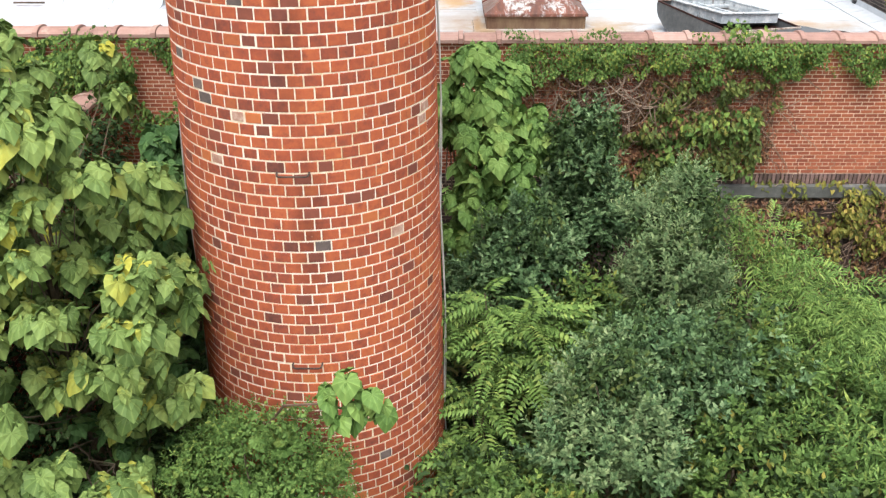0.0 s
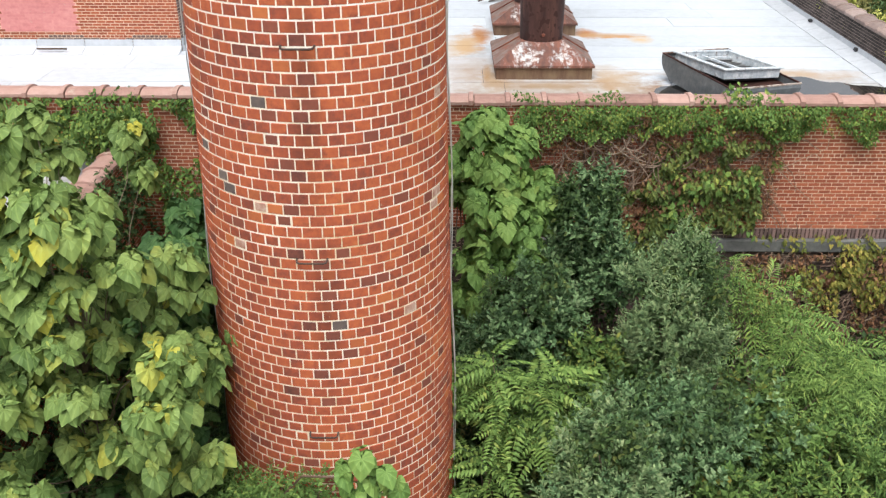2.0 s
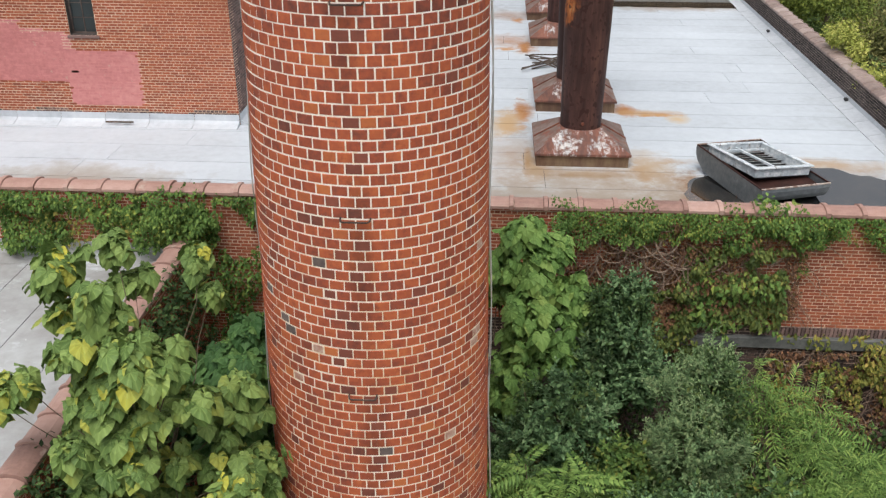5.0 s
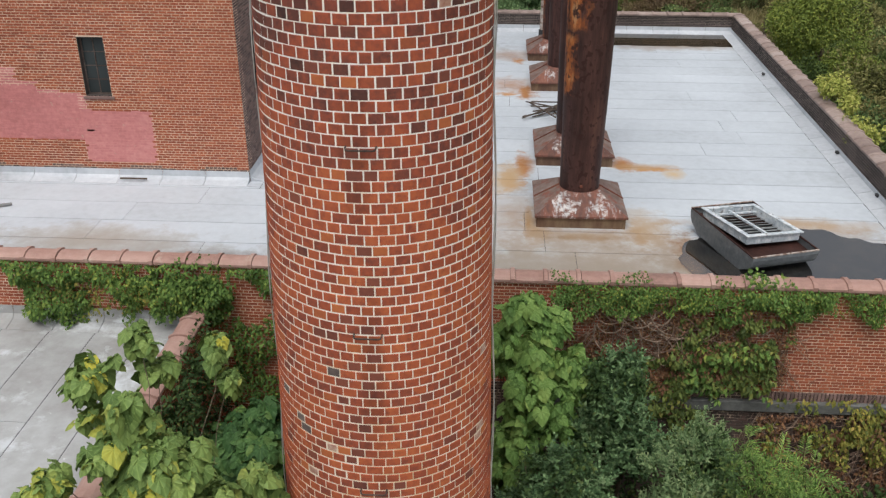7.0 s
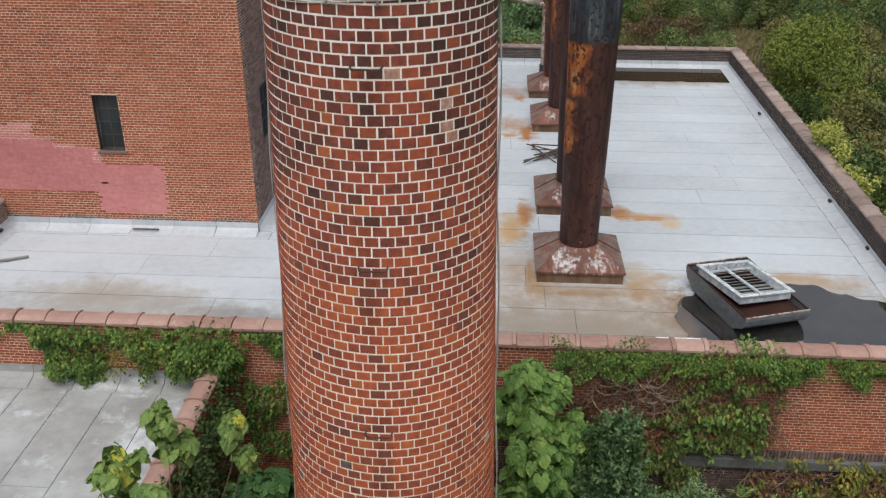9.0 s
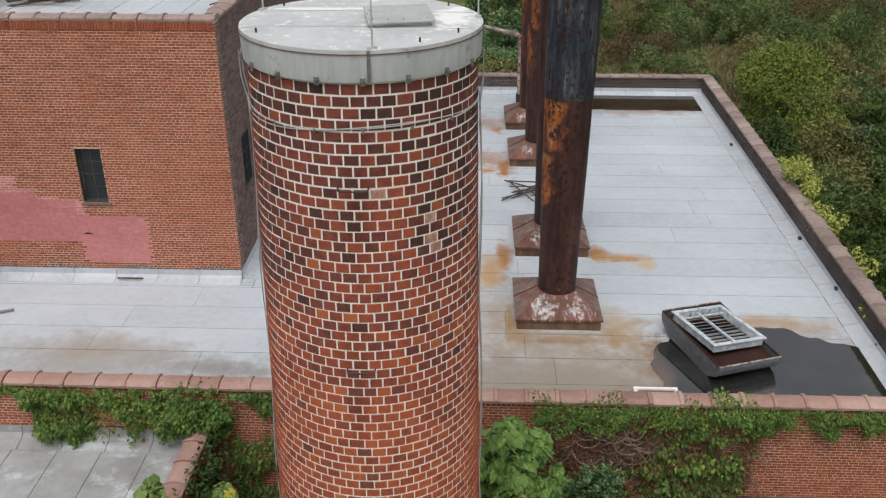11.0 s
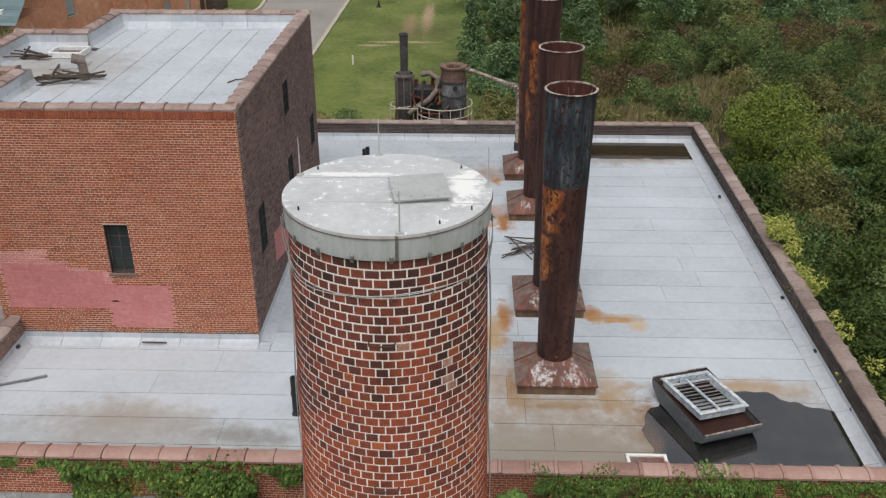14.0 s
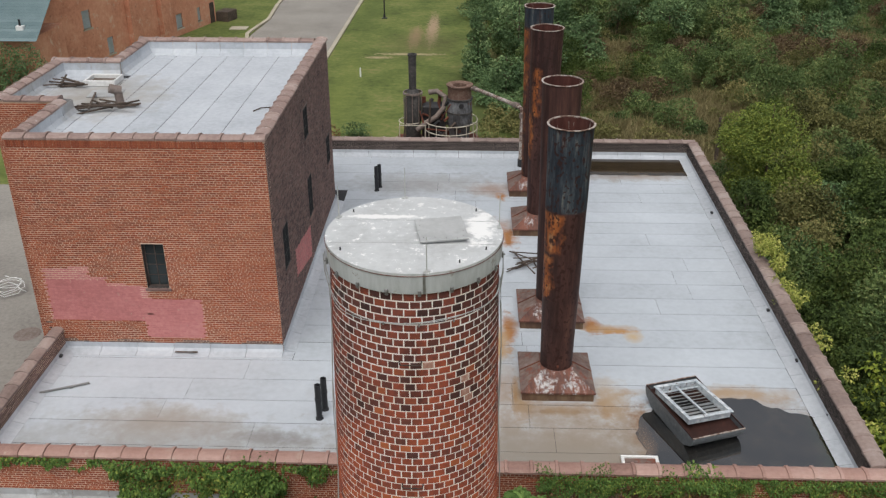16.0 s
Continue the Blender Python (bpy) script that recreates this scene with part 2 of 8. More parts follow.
hood_stains = [stain(0.35, 19, 0.9, 2, (0.3, 0.2, 0.12), 0.7), stain(0.72, 22.5, 0.3, 0.9, RUSTY, 1), stain(0.35, 21.6, 0.35, 1.2, (0.42, 0.29, 0.17), 0.9),
    stain(3.3, 22.7, 0.45, 0.5, RUSTY, 1), stain(3.9, 22.45, 1.1, 0.3, (0.42, 0.27, 0.14), 0.95), stain(0.85, 18.4, 0.3, 1.3, (0.36, 0.24, 0.13), 0.95),
    stain(0.1, 21.2, 0.4, 1.3, (0.45, 0.31, 0.17), 0.9), stain(0.9, 29, 0.4, 0.9, RUSTY, 1.15), stain(0.4, 30, 0.9, 1.1, RUSTY, 0.8),
    stain(0.3, 34, 1.2, 1, RUSTY, 0.6)]
wet_stains = [stain(2.4, 16.6, 4.4, 2.6, (0.31, 0.235, 0.165), 0.95), stain(2, 16, 4, 1.3, (0.28, 0.23, 0.18), 0.8), stain(6.6, 16.9, 3.7, 2.4, WET, 0.95),
    stain(3.35, 18.7, 0.7, 1.3, (0.38, 0.28, 0.18), 0.8), stain(4.2, 17.2, 0.5, 1.3, (0.24, 0.13, 0.06), 1.3), stain(6.6, 19, 2.8, 0.5, (0.38, 0.27, 0.17), 0.9),
    stain(2, 18.1, 1.6, 0.35, (0.3, 0.21, 0.13), 1)]
dull_patches = [stain(-9, 17.2, 2.4, 1, (0.34, 0.28, 0.22), 0.8), stain(0.5, 15.8, 9, 2, (0.29, 0.265, 0.23), 0.75), stain(-9, 15.9, 5.5, 2, (0.3, 0.29, 0.27), 0.75),
    stain(-3, 19, 2.5, 1, (0.33, 0.32, 0.3), 0.4), stain(-5.7, 16.6, 1.2, 0.4, (0.2, 0.19, 0.18), 0.7), stain(-2.5, 34.5, 4, 1.6, (0.24, 0.22, 0.2), 0.6),
    stain(7, 36.2, 3.4, 1.2, WET, 0.9)]
BRIGHT = (0.4, 0.185, 0.065)
# The last entry paints a dark contact line before the first hood.
rust_and_contact_runs = [stain(0.62, 22.2, 0.2, 1.4, BRIGHT, 1.4), stain(0.35, 21.4, 0.3, 1.0, (0.46, 0.27, 0.12), 1.2), stain(3.3, 22.5, 0.3, 0.6, BRIGHT, 1.5), stain(3.95, 22.3, 0.9, 0.17, (0.44, 0.22, 0.08), 1.4),
    stain(0.72, 18.7, 0.12, 1.2, (0.3, 0.17, 0.08), 1.3), stain(0.85, 29.1, 0.25, 0.9, BRIGHT, 1.5), stain(0.3, 28.9, 0.5, 0.3, (0.42, 0.22, 0.09), 1.3), stain(0.7, 33.2, 0.3, 0.5, BRIGHT, 1.2),
    stain(4.6, 22.0, 0.35, 0.4, (0.5, 0.38, 0.24), 1.0), stain(3.2, 18.2, 0.25, 0.8, (0.33, 0.19, 0.09), 1.2), stain(1.9, 18.0, 1.3, 0.14, (0.16, 0.11, 0.08), 1.3)]
ROOF_SPOTS = rust_and_contact_runs + hood_stains + wet_stains + dull_patches
ROOF_STOPS = [(0.0, (0.321, 0.346, 0.369)), (0.45, (0.454, 0.493, 0.534)), (1.0, (0.568, 0.612, 0.657))]
M_ROOF = surface("weathered_silver_roofing_felt", ROOF_STOPS, big=0.4, fine=5, big_w=0.45, fine_w=0.3, rand_w=0.18, rough=0.6, bump=0.15, bump_scale=30, spots=ROOF_SPOTS)
M_FELT = surface("silver_flashing_felt", [(0.0, (0.34, 0.37, 0.4)), (0.5, (0.47, 0.5, 0.54)), (1.0, (0.58, 0.61, 0.64))], big=0.7, fine=6, rand_w=0.2, rough=0.6, bump=0.2,
                 spots=[(-13.2, 26.4, 11.2, 1.0, (2.6, 2.8, 3), (0.31, 0.28, 0.24), 0.9)])
M_ANNEX = surface("worn_grey_roofing_felt", [(0.0, (0.2, 0.19, 0.18)), (0.45, (0.315, 0.318, 0.315)), (1.0, (0.455, 0.475, 0.485))], big=0.7, fine=4, big_w=0.75, fine_w=0.3, rough=0.6, bump=0.2,
                  cover=(0.8, 0.56, 0.1, (0.52, 0.55, 0.57)), cover_last=(2.0, 0.66, 0.03, (0.62, 0.64, 0.65)))
M_BITUMEN = surface("black_bitumen", [(0.0, (0.02, 0.02, 0.022)), (1.0, (0.06, 0.06, 0.062))], rough=0.6, bump=0.2)
def stack_steel(name, x, y, blue, bands, pits=0.6):
    """Rusting steel: remains of blue-grey paint above a height, orange rust in bands (z0, z1, x0, x1) with black pits."""
    m = surface(name, [(0.15, (0.014, 0.01, 0.01)), (0.38, (0.036, 0.018, 0.016)), (0.58, (0.07, 0.033, 0.028)), (0.8, (0.115, 0.056, 0.042)), (1.0, (0.22, 0.12, 0.075))],
                big=1.1, fine=6, big_w=0.5, fine_w=0.55, rough=0.6, metal=0.1, bump=0.3, bump_scale=30, stretch=(1, 1, 0.14), cover=(5.0, 0.66, 0.06, (0.14, 0.085, 0.065)))
    nt = m.node_tree
    bsdf = nt.nodes["Principled BSDF"]
    _, pos = piece_random(nt)
    sep = nt.nodes.new("ShaderNodeSeparateXYZ")
    nt.links.new(pos, sep.inputs[0])
    src = bsdf.inputs["Base Color"].links[0]
    col = src.from_socket
    nt.links.remove(src)
    streak = noise_of(nt, pos, 7.0, 5.0, 0.65, (1, 1, 0.12))
    blotch = noise_of(nt, pos, 2.6, 6.0, 0.7)
    wob = maths(nt, "MULTIPLY", maths(nt, "SUBTRACT", blotch, 0.5), 0.5)
    if blue:
        up = maths(nt, "MULTIPLY", maths(nt, "SUBTRACT", sep.outputs[2], blue), 14.0, True)
        fresh = maths(nt, "MULTIPLY", maths(nt, "SUBTRACT", maths(nt, "ADD", streak, maths(nt, "MULTIPLY", wob, 0.6)), 0.36), 8.0, True)
        tone = ramp(nt, [(0.36, (0.016, 0.021, 0.029)), (0.5, (0.032, 0.043, 0.056)), (0.58, (0.06, 0.073, 0.084)), (0.68, (0.17, 0.17, 0.155))])
        nt.links.new(noise_of(nt, pos, 6.0, 6.0, 0.7, (1, 1, 0.14)), tone.inputs[0])
        col = mixed(nt, maths(nt, "MULTIPLY", up, maths(nt, "ADD", fresh, 0.35, True)), col, tone.outputs[0])
    for z0, z1, x0, x1 in bands:
        inz = maths(nt, "MULTIPLY", maths(nt, "SUBTRACT", maths(nt, "ADD", sep.outputs[2], maths(nt, "MULTIPLY", wob, 1.2)), z0), 6.0, True)
        inz = maths(nt, "MULTIPLY", inz, maths(nt, "MULTIPLY", maths(nt, "SUBTRACT", z1, sep.outputs[2]), 8.0, True))
        inx = maths(nt, "MULTIPLY", maths(nt, "SUBTRACT", x + x1, maths(nt, "ADD", sep.outputs[0], wob)), 7.0, True)
        inx = maths(nt, "MULTIPLY", inx, maths(nt, "MULTIPLY", maths(nt, "SUBTRACT", sep.outputs[0], x + x0), 9.0, True))
        tone = ramp(nt, [(0.34, (0.13, 0.045, 0.022)), (0.47, (0.3, 0.092, 0.027)), (0.58, (0.45, 0.155, 0.046)), (0.7, (0.47, 0.27, 0.13))])
        nt.links.new(noise_of(nt, pos, 5.0, 5.0, 0.65, (1, 1, 0.3)), tone.inputs[0])
        scale = maths(nt, "MULTIPLY", maths(nt, "SUBTRACT", noise_of(nt, pos, 6.5, 6.0, 0.7, (1, 1, 0.5)), 0.4), 9.0, True)
        col = mixed(nt, maths(nt, "MULTIPLY", maths(nt, "MULTIPLY", maths(nt, "MULTIPLY", inz, inx), scale), 0.92), col, tone.outputs[0])
    hole = maths(nt, "MULTIPLY", maths(nt, "SUBTRACT", noise_of(nt, pos, 8.5, 3.0, 0.5, (1, 1, 0.75)), pits), 30.0, True)
    col = mixed(nt, maths(nt, "MULTIPLY", hole, 0.9), col, (0.035, 0.014, 0.012))
    nt.links.new(col, bsdf.inputs["Base Color"])
    return m


M_LINING = surface("rust_red_flue_lining", [(0.0, (0.03, 0.013, 0.012)), (0.5, (0.085, 0.03, 0.024)), (1.0, (0.16, 0.07, 0.05))], big=1.5, fine=7, rough=0.9, bump=0.3, stretch=(1, 1, 0.12),
                   cover=(9.0, 0.62, 0.05, (0.4, 0.36, 0.32)))
M_RIM = surface("flaking_pale_rim", [(0.15, (0.09, 0.045, 0.032)), (0.4, (0.22, 0.15, 0.12)), (0.58, (0.42, 0.37, 0.33)), (1.0, (0.58, 0.55, 0.52))], big=2.5, fine=10, big_w=0.6, fine_w=0.6, rough=0.7, bump=0.3)
M_CURB = surface("rust_streaked_curb", [(0.0, (0.05, 0.034, 0.028)), (0.4, (0.12, 0.068, 0.045)), (0.65, (0.19, 0.13, 0.08)), (1.0, (0.27, 0.13, 0.05))], big=1.6, fine=5, big_w=0.6, fine_w=0.35, rough=0.85, bump=0.3, stretch=(1, 1, 0.3))
M_RUST = surface("dark_red_rust", [(0.0, (0.045, 0.018, 0.015)), (0.5, (0.14, 0.05, 0.035)), (1.0, (0.27, 0.11, 0.06))], big=1.4, fine=8, rough=0.85, bump=0.4, bump_scale=40)
def hood_steel(name, x, y, amount):
    """Rusty sheet with the flaking remains of white paint that runs down from the foot of the stack."""
    m = surface(name, [(0.0, (0.055, 0.035, 0.032)), (0.4, (0.12, 0.06, 0.048)), (0.7, (0.2, 0.085, 0.06)), (1.0, (0.27, 0.14, 0.1))], big=1.9, fine=9, rough=0.75, bump=0.4, stretch=(1, 0.4, 0.4))
    nt = m.node_tree
    bsdf = nt.nodes["Principled BSDF"]
    _, pos = piece_random(nt)
    src = bsdf.inputs["Base Color"].links[0]
    col = src.from_socket
    nt.links.remove(src)
    lobes = None
    for dx, rx in ((-0.42, 0.4), (0.44, 0.4)):
        mp = nt.nodes.new("ShaderNodeMapping")
        mp.vector_type = "TEXTURE"
        mp.inputs["Location"].default_value = (x + dx, y - 0.74, 5.08)
        mp.inputs["Scale"].default_value = (rx * amount, 0.42 * amount, 0.6)
        nt.links.new(pos, mp.inputs["Vector"])
        ln = nt.nodes.new("ShaderNodeVectorMath")
        ln.operation = "LENGTH"
        nt.links.new(mp.outputs[0], ln.inputs[0])
        one = maths(nt, "SUBTRACT", 0.95, ln.outputs["Value"])
        lobes = one if lobes is None else maths(nt, "MAXIMUM", lobes, one)
    flow = maths(nt, "MULTIPLY", maths(nt, "SUBTRACT", noise_of(nt, pos, 7.0, 5.0, 0.7, (1, 0.3, 0.3)), 0.5), 5.5)
    fac = maths(nt, "MULTIPLY", maths(nt, "ADD", lobes, flow), 1.6, True)
    flake = maths(nt, "MULTIPLY", maths(nt, "SUBTRACT", 0.56, noise_of(nt, pos, 7.0, 6.0, 0.75)), 8.0, True)
    speck = maths(nt, "MULTIPLY", maths(nt, "SUBTRACT", noise_of(nt, pos, 9.0, 4.0, 0.7), 0.66), 14.0, True)
    fac = maths(nt, "MAXIMUM", maths(nt, "MULTIPLY", fac, flake), maths(nt, "MULTIPLY", speck, 0.6))
    tone = ramp(nt, [(0.35, (0.33, 0.36, 0.38)), (0.55, (0.6, 0.6, 0.59)), (0.75, (0.55, 0.42, 0.36))])
    nt.links.new(noise_of(nt, pos, 5.0, 5.0, 0.6), tone.inputs[0])
    col = mixed(nt, maths(nt, "MULTIPLY", fac, 0.9), col, tone.outputs[0])
    nt.links.new(col, bsdf.inputs["Base Color"])
    return m


M_HOOD_SIDE = surface("mottled_rusty_sheet", [(0.0, (0.07, 0.05, 0.045)), (0.4, (0.15, 0.1, 0.085)), (0.7, (0.22, 0.17, 0.15)), (1.0, (0.33, 0.3, 0.28))], big=1.8, fine=7, big_w=0.6, fine_w=0.5, rough=0.75, bump=0.35, cover=(2.6, 0.53, 0.1, (0.2, 0.075, 0.05)))
M_HOOD_GREY = surface("rusty_grey_sheet", [(0.0, (0.1, 0.075, 0.065)), (0.5, (0.2, 0.16, 0.14)), (1.0, (0.3, 0.27, 0.25))], big=1.6, fine=8, rough=0.75, bump=0.3)
M_GALV = surface("weathered_galvanised_sheet", [(0.0, (0.075, 0.088, 0.098)), (0.5, (0.16, 0.178, 0.19)), (1.0, (0.3, 0.32, 0.33))], big=1.3, fine=9, rough=0.45, metal=0.4, bump=0.2,
                 cover=(3.5, 0.66, 0.06, (0.25, 0.14, 0.09)))
M_CAP = surface("grey_painted_steel_cap", [(0.0, (0.33, 0.335, 0.335)), (0.5, (0.43, 0.44, 0.44)), (1.0, (0.53, 0.54, 0.54))], big=1.8, fine=8, rough=0.55, metal=0.1, bump=0.15)
M_SKIRT = surface("streaked_galvanised_skirt", [(0.0, (0.27, 0.275, 0.265)), (0.3, (0.4, 0.42, 0.415)), (0.6, (0.5, 0.525, 0.525)), (1.0, (0.6, 0.62, 0.62))], big=1.6, fine=8, big_w=0.5, fine_w=0.5, rough=0.55, metal=0.15, bump=0.15, stretch=(1, 1, 0.2),
                  cover_last=(2.4, 0.6, 0.03, (0.33, 0.32, 0.29)))
M_CAPTOP = surface("grey_painted_cap_plate", [(0.0, (0.4, 0.41, 0.41)), (0.5, (0.55, 0.565, 0.57)), (1.0, (0.66, 0.68, 0.68))], big=1.3, fine=8, rough=0.5, metal=0.1, bump=0.15, cover=(4.5, 0.62, 0.04, (0.8, 0.8, 0.79)), cover_last=(8.0, 0.61, 0.02, (0.87, 0.87, 0.86)),
                   spots=[(-0.5, 10.15, 13.95, 1.0, (0.27, 0.65, 2), (0.86, 0.86, 0.85), 2.6), (-2.1, 10.55, 13.95, 1.0, (0.7, 0.1, 2), (0.84, 0.84, 0.83), 3.0)])
M_STEEL = surface("dull_steel", [(0.0, (0.16, 0.16, 0.16)), (1.0, (0.38, 0.38, 0.37))], rough=0.5, metal=0.7, bump=0.1)
M_CABLE = surface("pale_braided_conductor", [(0.0, (0.4, 0.41, 0.4)), (1.0, (0.62, 0.63, 0.62))], rough=0.55, metal=0.3, bump=0.1)
M_WHITE = surface("weathered_white_paint", [(0.0, (0.525, 0.53, 0.518)), (0.5, (0.756, 0.763, 0.756)), (1.0, (0.84, 0.848, 0.842))], rough=0.6, bump=0.15)
M_BLACKPIPE = surface("black_plastic_pipe", [(0.0, (0.015, 0.016, 0.018)), (1.0, (0.04, 0.042, 0.046))], rough=0.45, bump=0.1)
M_WOOD = surface("dark_weathered_timber", [(0.0, (0.03, 0.024, 0.02)), (0.5, (0.085, 0.065, 0.052)), (1.0, (0.18, 0.14, 0.115))], big=2, fine=14, rand_w=0.4, rough=0.9, bump=0.4)
M_SLATE = surface("faded_green_slate", [(0.0, (0.09, 0.14, 0.15)), (1.0, (0.19, 0.255, 0.265))], rand_w=0.5, rough=0.6, bump=0.2)
M_GREYPANE = surface("boarded_grey_pane", [(0.0, (0.28, 0.32, 0.33)), (1.0, (0.42, 0.46, 0.47))], rough=0.5, bump=0.1)
M_CONCRETE = surface("pale_concrete", [(0.0, (0.28, 0.25, 0.19)), (0.5, (0.42, 0.38, 0.3)), (1.0, (0.52, 0.48, 0.4))], rough=0.9, bump=0.3)
M_ASPHALT = surface("worn_asphalt", [(0.0, (0.16, 0.151, 0.14)), (0.5, (0.268, 0.252, 0.227)), (1.0, (0.365, 0.342, 0.308))], big=0.25, fine=6, rough=0.9, bump=0.3)
M_STONE = surface("dark_stone_ledge", [(0.0, (0.055, 0.057, 0.055)), (0.5, (0.115, 0.117, 0.112)), (1.0, (0.2, 0.2, 0.19))], big=1.2, fine=10, rough=0.85, bump=0.4)
M_BARK = surface("grey_brown_bark", [(0.0, (0.06, 0.045, 0.032)), (0.5, (0.13, 0.1, 0.07)), (1.0, (0.22, 0.18, 0.13))], big=3, fine=20, rough=0.95, bump=0.5)
M_VINE = surface("bare_pale_vine_stem", [(0.0, (0.1, 0.062, 0.046)), (0.5, (0.2, 0.135, 0.1)), (1.0, (0.33, 0.255, 0.195))], big=2, fine=12, rand_w=0.8, rough=0.9, bump=0.3)
M_GROUND = surface("rough_grass_and_scrub", [(0.0, (0.025, 0.03, 0.01)), (0.4, (0.06, 0.068, 0.02)), (0.65, (0.13, 0.12, 0.042)), (1.0, (0.23, 0.19, 0.085))], big=0.12, fine=2.2, rough=0.95,
                   bump=0.6, bump_scale=6)
SOIL = [stain(-4.4, 85, 0.75, 8, (0.34, 0.25, 0.16), 1.6, 0), stain(-5.9, 81.5, 0.8, 5.5, (0.27, 0.19, 0.11), 1.5, 0), stain(-6, 75.4, 3.4, 0.45, (0.42, 0.34, 0.22), 1.6, 0), stain(-8.6, 74.2, 1.6, 0.5, (0.34, 0.27, 0.17), 1.4, 0)]
TINTS = [stain(-5, 79, 4.5, 6, (0.12, 0.11, 0.045), 0.6, 0),
         stain(-0.5, 62, 4, 14, (0.05, 0.065, 0.02), 0.75, 0),
         stain(-10.5, 62, 1.3, 16, (0.17, 0.2, 0.05), 0.5, 0),
         stain(-3.5, 52, 2.5, 5, (0.13, 0.125, 0.045), 0.6, 0),
         stain(-11, 92, 1.5, 14, (0.07, 0.1, 0.026), 0.5, 0)]
M_LAWN = surface("mown_grass", [(0.0, (0.05, 0.0698, 0.02)), (0.35, (0.095, 0.126, 0.032)), (0.65, (0.145, 0.172, 0.048)), (1.0, (0.22, 0.195, 0.085))], big=0.22, fine=2.0, big_w=0.8, fine_w=0.6, rough=0.95, bump=0.5, bump_scale=12,
                 spots=SOIL + TINTS)


def glassy(name, colour, rough):
    m = bpy.data.materials.new(name)
    m.use_nodes = True
    b = m.node_tree.nodes["Principled BSDF"]
    b.inputs["Base Color"].default_value = (*colour, 1)
    b.inputs["Roughness"].default_value = rough
    b.inputs["Specular IOR Level"].default_value = 0.3
    return m


M_GLASS = glassy("dirty_window_glass", (0.035, 0.045, 0.048), 0.08)
M_SASH = surface("rusty_dark_sash", [(0.0, (0.04, 0.028, 0.024)), (0.5, (0.09, 0.065, 0.055)), (1.0, (0.17, 0.14, 0.125))], big=3, fine=12, rough=0.75, bump=0.2)
M_WATER = surface("still_dark_rainwater", [(0.0, (0.006, 0.006, 0.006)), (0.45, (0.011, 0.0105, 0.01)), (0.7, (0.03, 0.026, 0.021)), (1.0, (0.06, 0.048, 0.036))], big=1.1, fine=6, big_w=0.8, fine_w=0.6, rough=0.025, bump=0.012, bump_scale=3, spec=1.0,
                  spots=[(4.0, 16.4, 4.64, 1.0, (0.35, 1.6, 3), (0.14, 0.088, 0.05), 1.0), (6.4, 18.9, 4.64, 1.0, (2.8, 0.22, 3), (0.16, 0.1, 0.055), 0.9),
                         (8.85, 16.3, 4.64, 1.0, (0.45, 1.9, 3), (0.02, 0.03, 0.014), 0.9), (8.3, 15.5, 4.64, 1.0, (0.5, 0.4, 3), (0.04, 0.055, 0.02), 1.0)])
M_WATER.node_tree.nodes["Principled BSDF"].inputs["IOR"].default_value = 2.1
M_MUCK = surface("brown_muddy_rainwater", [(0.0, (0.012, 0.009, 0.006)), (0.5, (0.032, 0.023, 0.012)), (1.0, (0.07, 0.05, 0.025))], big=0.6, fine=3, rough=0.05, bump=0.015, bump_scale=4, spec=0.55)

L_BIG = leafy("large_heart_leaf", (0.058, 0.108, 0.03), (0.15, 0.232, 0.066), (0.25, 0.342, 0.1), (0.5, 0.45, 0.055), palmate=True, rand=0.75)
L_BIG_DEEP = leafy("deep_green_large_leaf", (0.026, 0.068, 0.023), (0.06, 0.132, 0.041), (0.106, 0.202, 0.062), (0.19, 0.28, 0.075), palmate=True)
L_BLUE = leafy("blue_green_small_leaf", (0.024, 0.058, 0.026), (0.078, 0.15, 0.062), (0.172, 0.275, 0.122), (0.29, 0.385, 0.2), gloss=0.45)
L_GREY = leafy("grey_green_narrow_leaf", (0.05, 0.1, 0.042), (0.138, 0.22, 0.094), (0.235, 0.32, 0.146), (0.33, 0.39, 0.2))
L_FRESH = leafy("fresh_green_leaflet", (0.038, 0.082, 0.019), (0.09, 0.168, 0.041), (0.152, 0.25, 0.066), (0.27, 0.325, 0.072))
L_PALE = leafy("pale_green_leaflet", (0.048, 0.1, 0.025), (0.124, 0.216, 0.052), (0.212, 0.322, 0.084), (0.31, 0.37, 0.092))
L_MID = leafy("mid_green_leaf", (0.028, 0.06, 0.017), (0.075, 0.138, 0.035), (0.135, 0.208, 0.054), (0.28, 0.29, 0.058))
L_IVY = leafy("ivy_leaf", (0.026, 0.062, 0.016), (0.078, 0.146, 0.032), (0.15, 0.235, 0.053), (0.31, 0.33, 0.062))
# Dark leaves for shrub insides: shade between leaves is put into the colour.
L_UNDER = leafy("painted_shade_leaf", (0.013, 0.029, 0.01), (0.036, 0.07, 0.022), (0.07, 0.122, 0.037), (0.14, 0.155, 0.04))
L_AUTUMN = leafy("yellowing_vine_leaf", (0.048, 0.07, 0.018), (0.122, 0.138, 0.031), (0.235, 0.215, 0.044), (0.39, 0.27, 0.082))
L_LIME = leafy("yellow_green_leaf", (0.13, 0.17, 0.03), (0.3, 0.34, 0.07), (0.48, 0.48, 0.13), (0.6, 0.55, 0.2))
L_DRY = leafy("dry_russet_leaf", (0.07, 0.037, 0.022), (0.152, 0.077, 0.044), (0.255, 0.13, 0.067), (0.16, 0.17, 0.048))
L_BIG_COOL = leafy("pale_green_large_leaf", (0.055, 0.115, 0.028), (0.125, 0.225, 0.056), (0.205, 0.32, 0.084), (0.29, 0.37, 0.095), palmate=True)
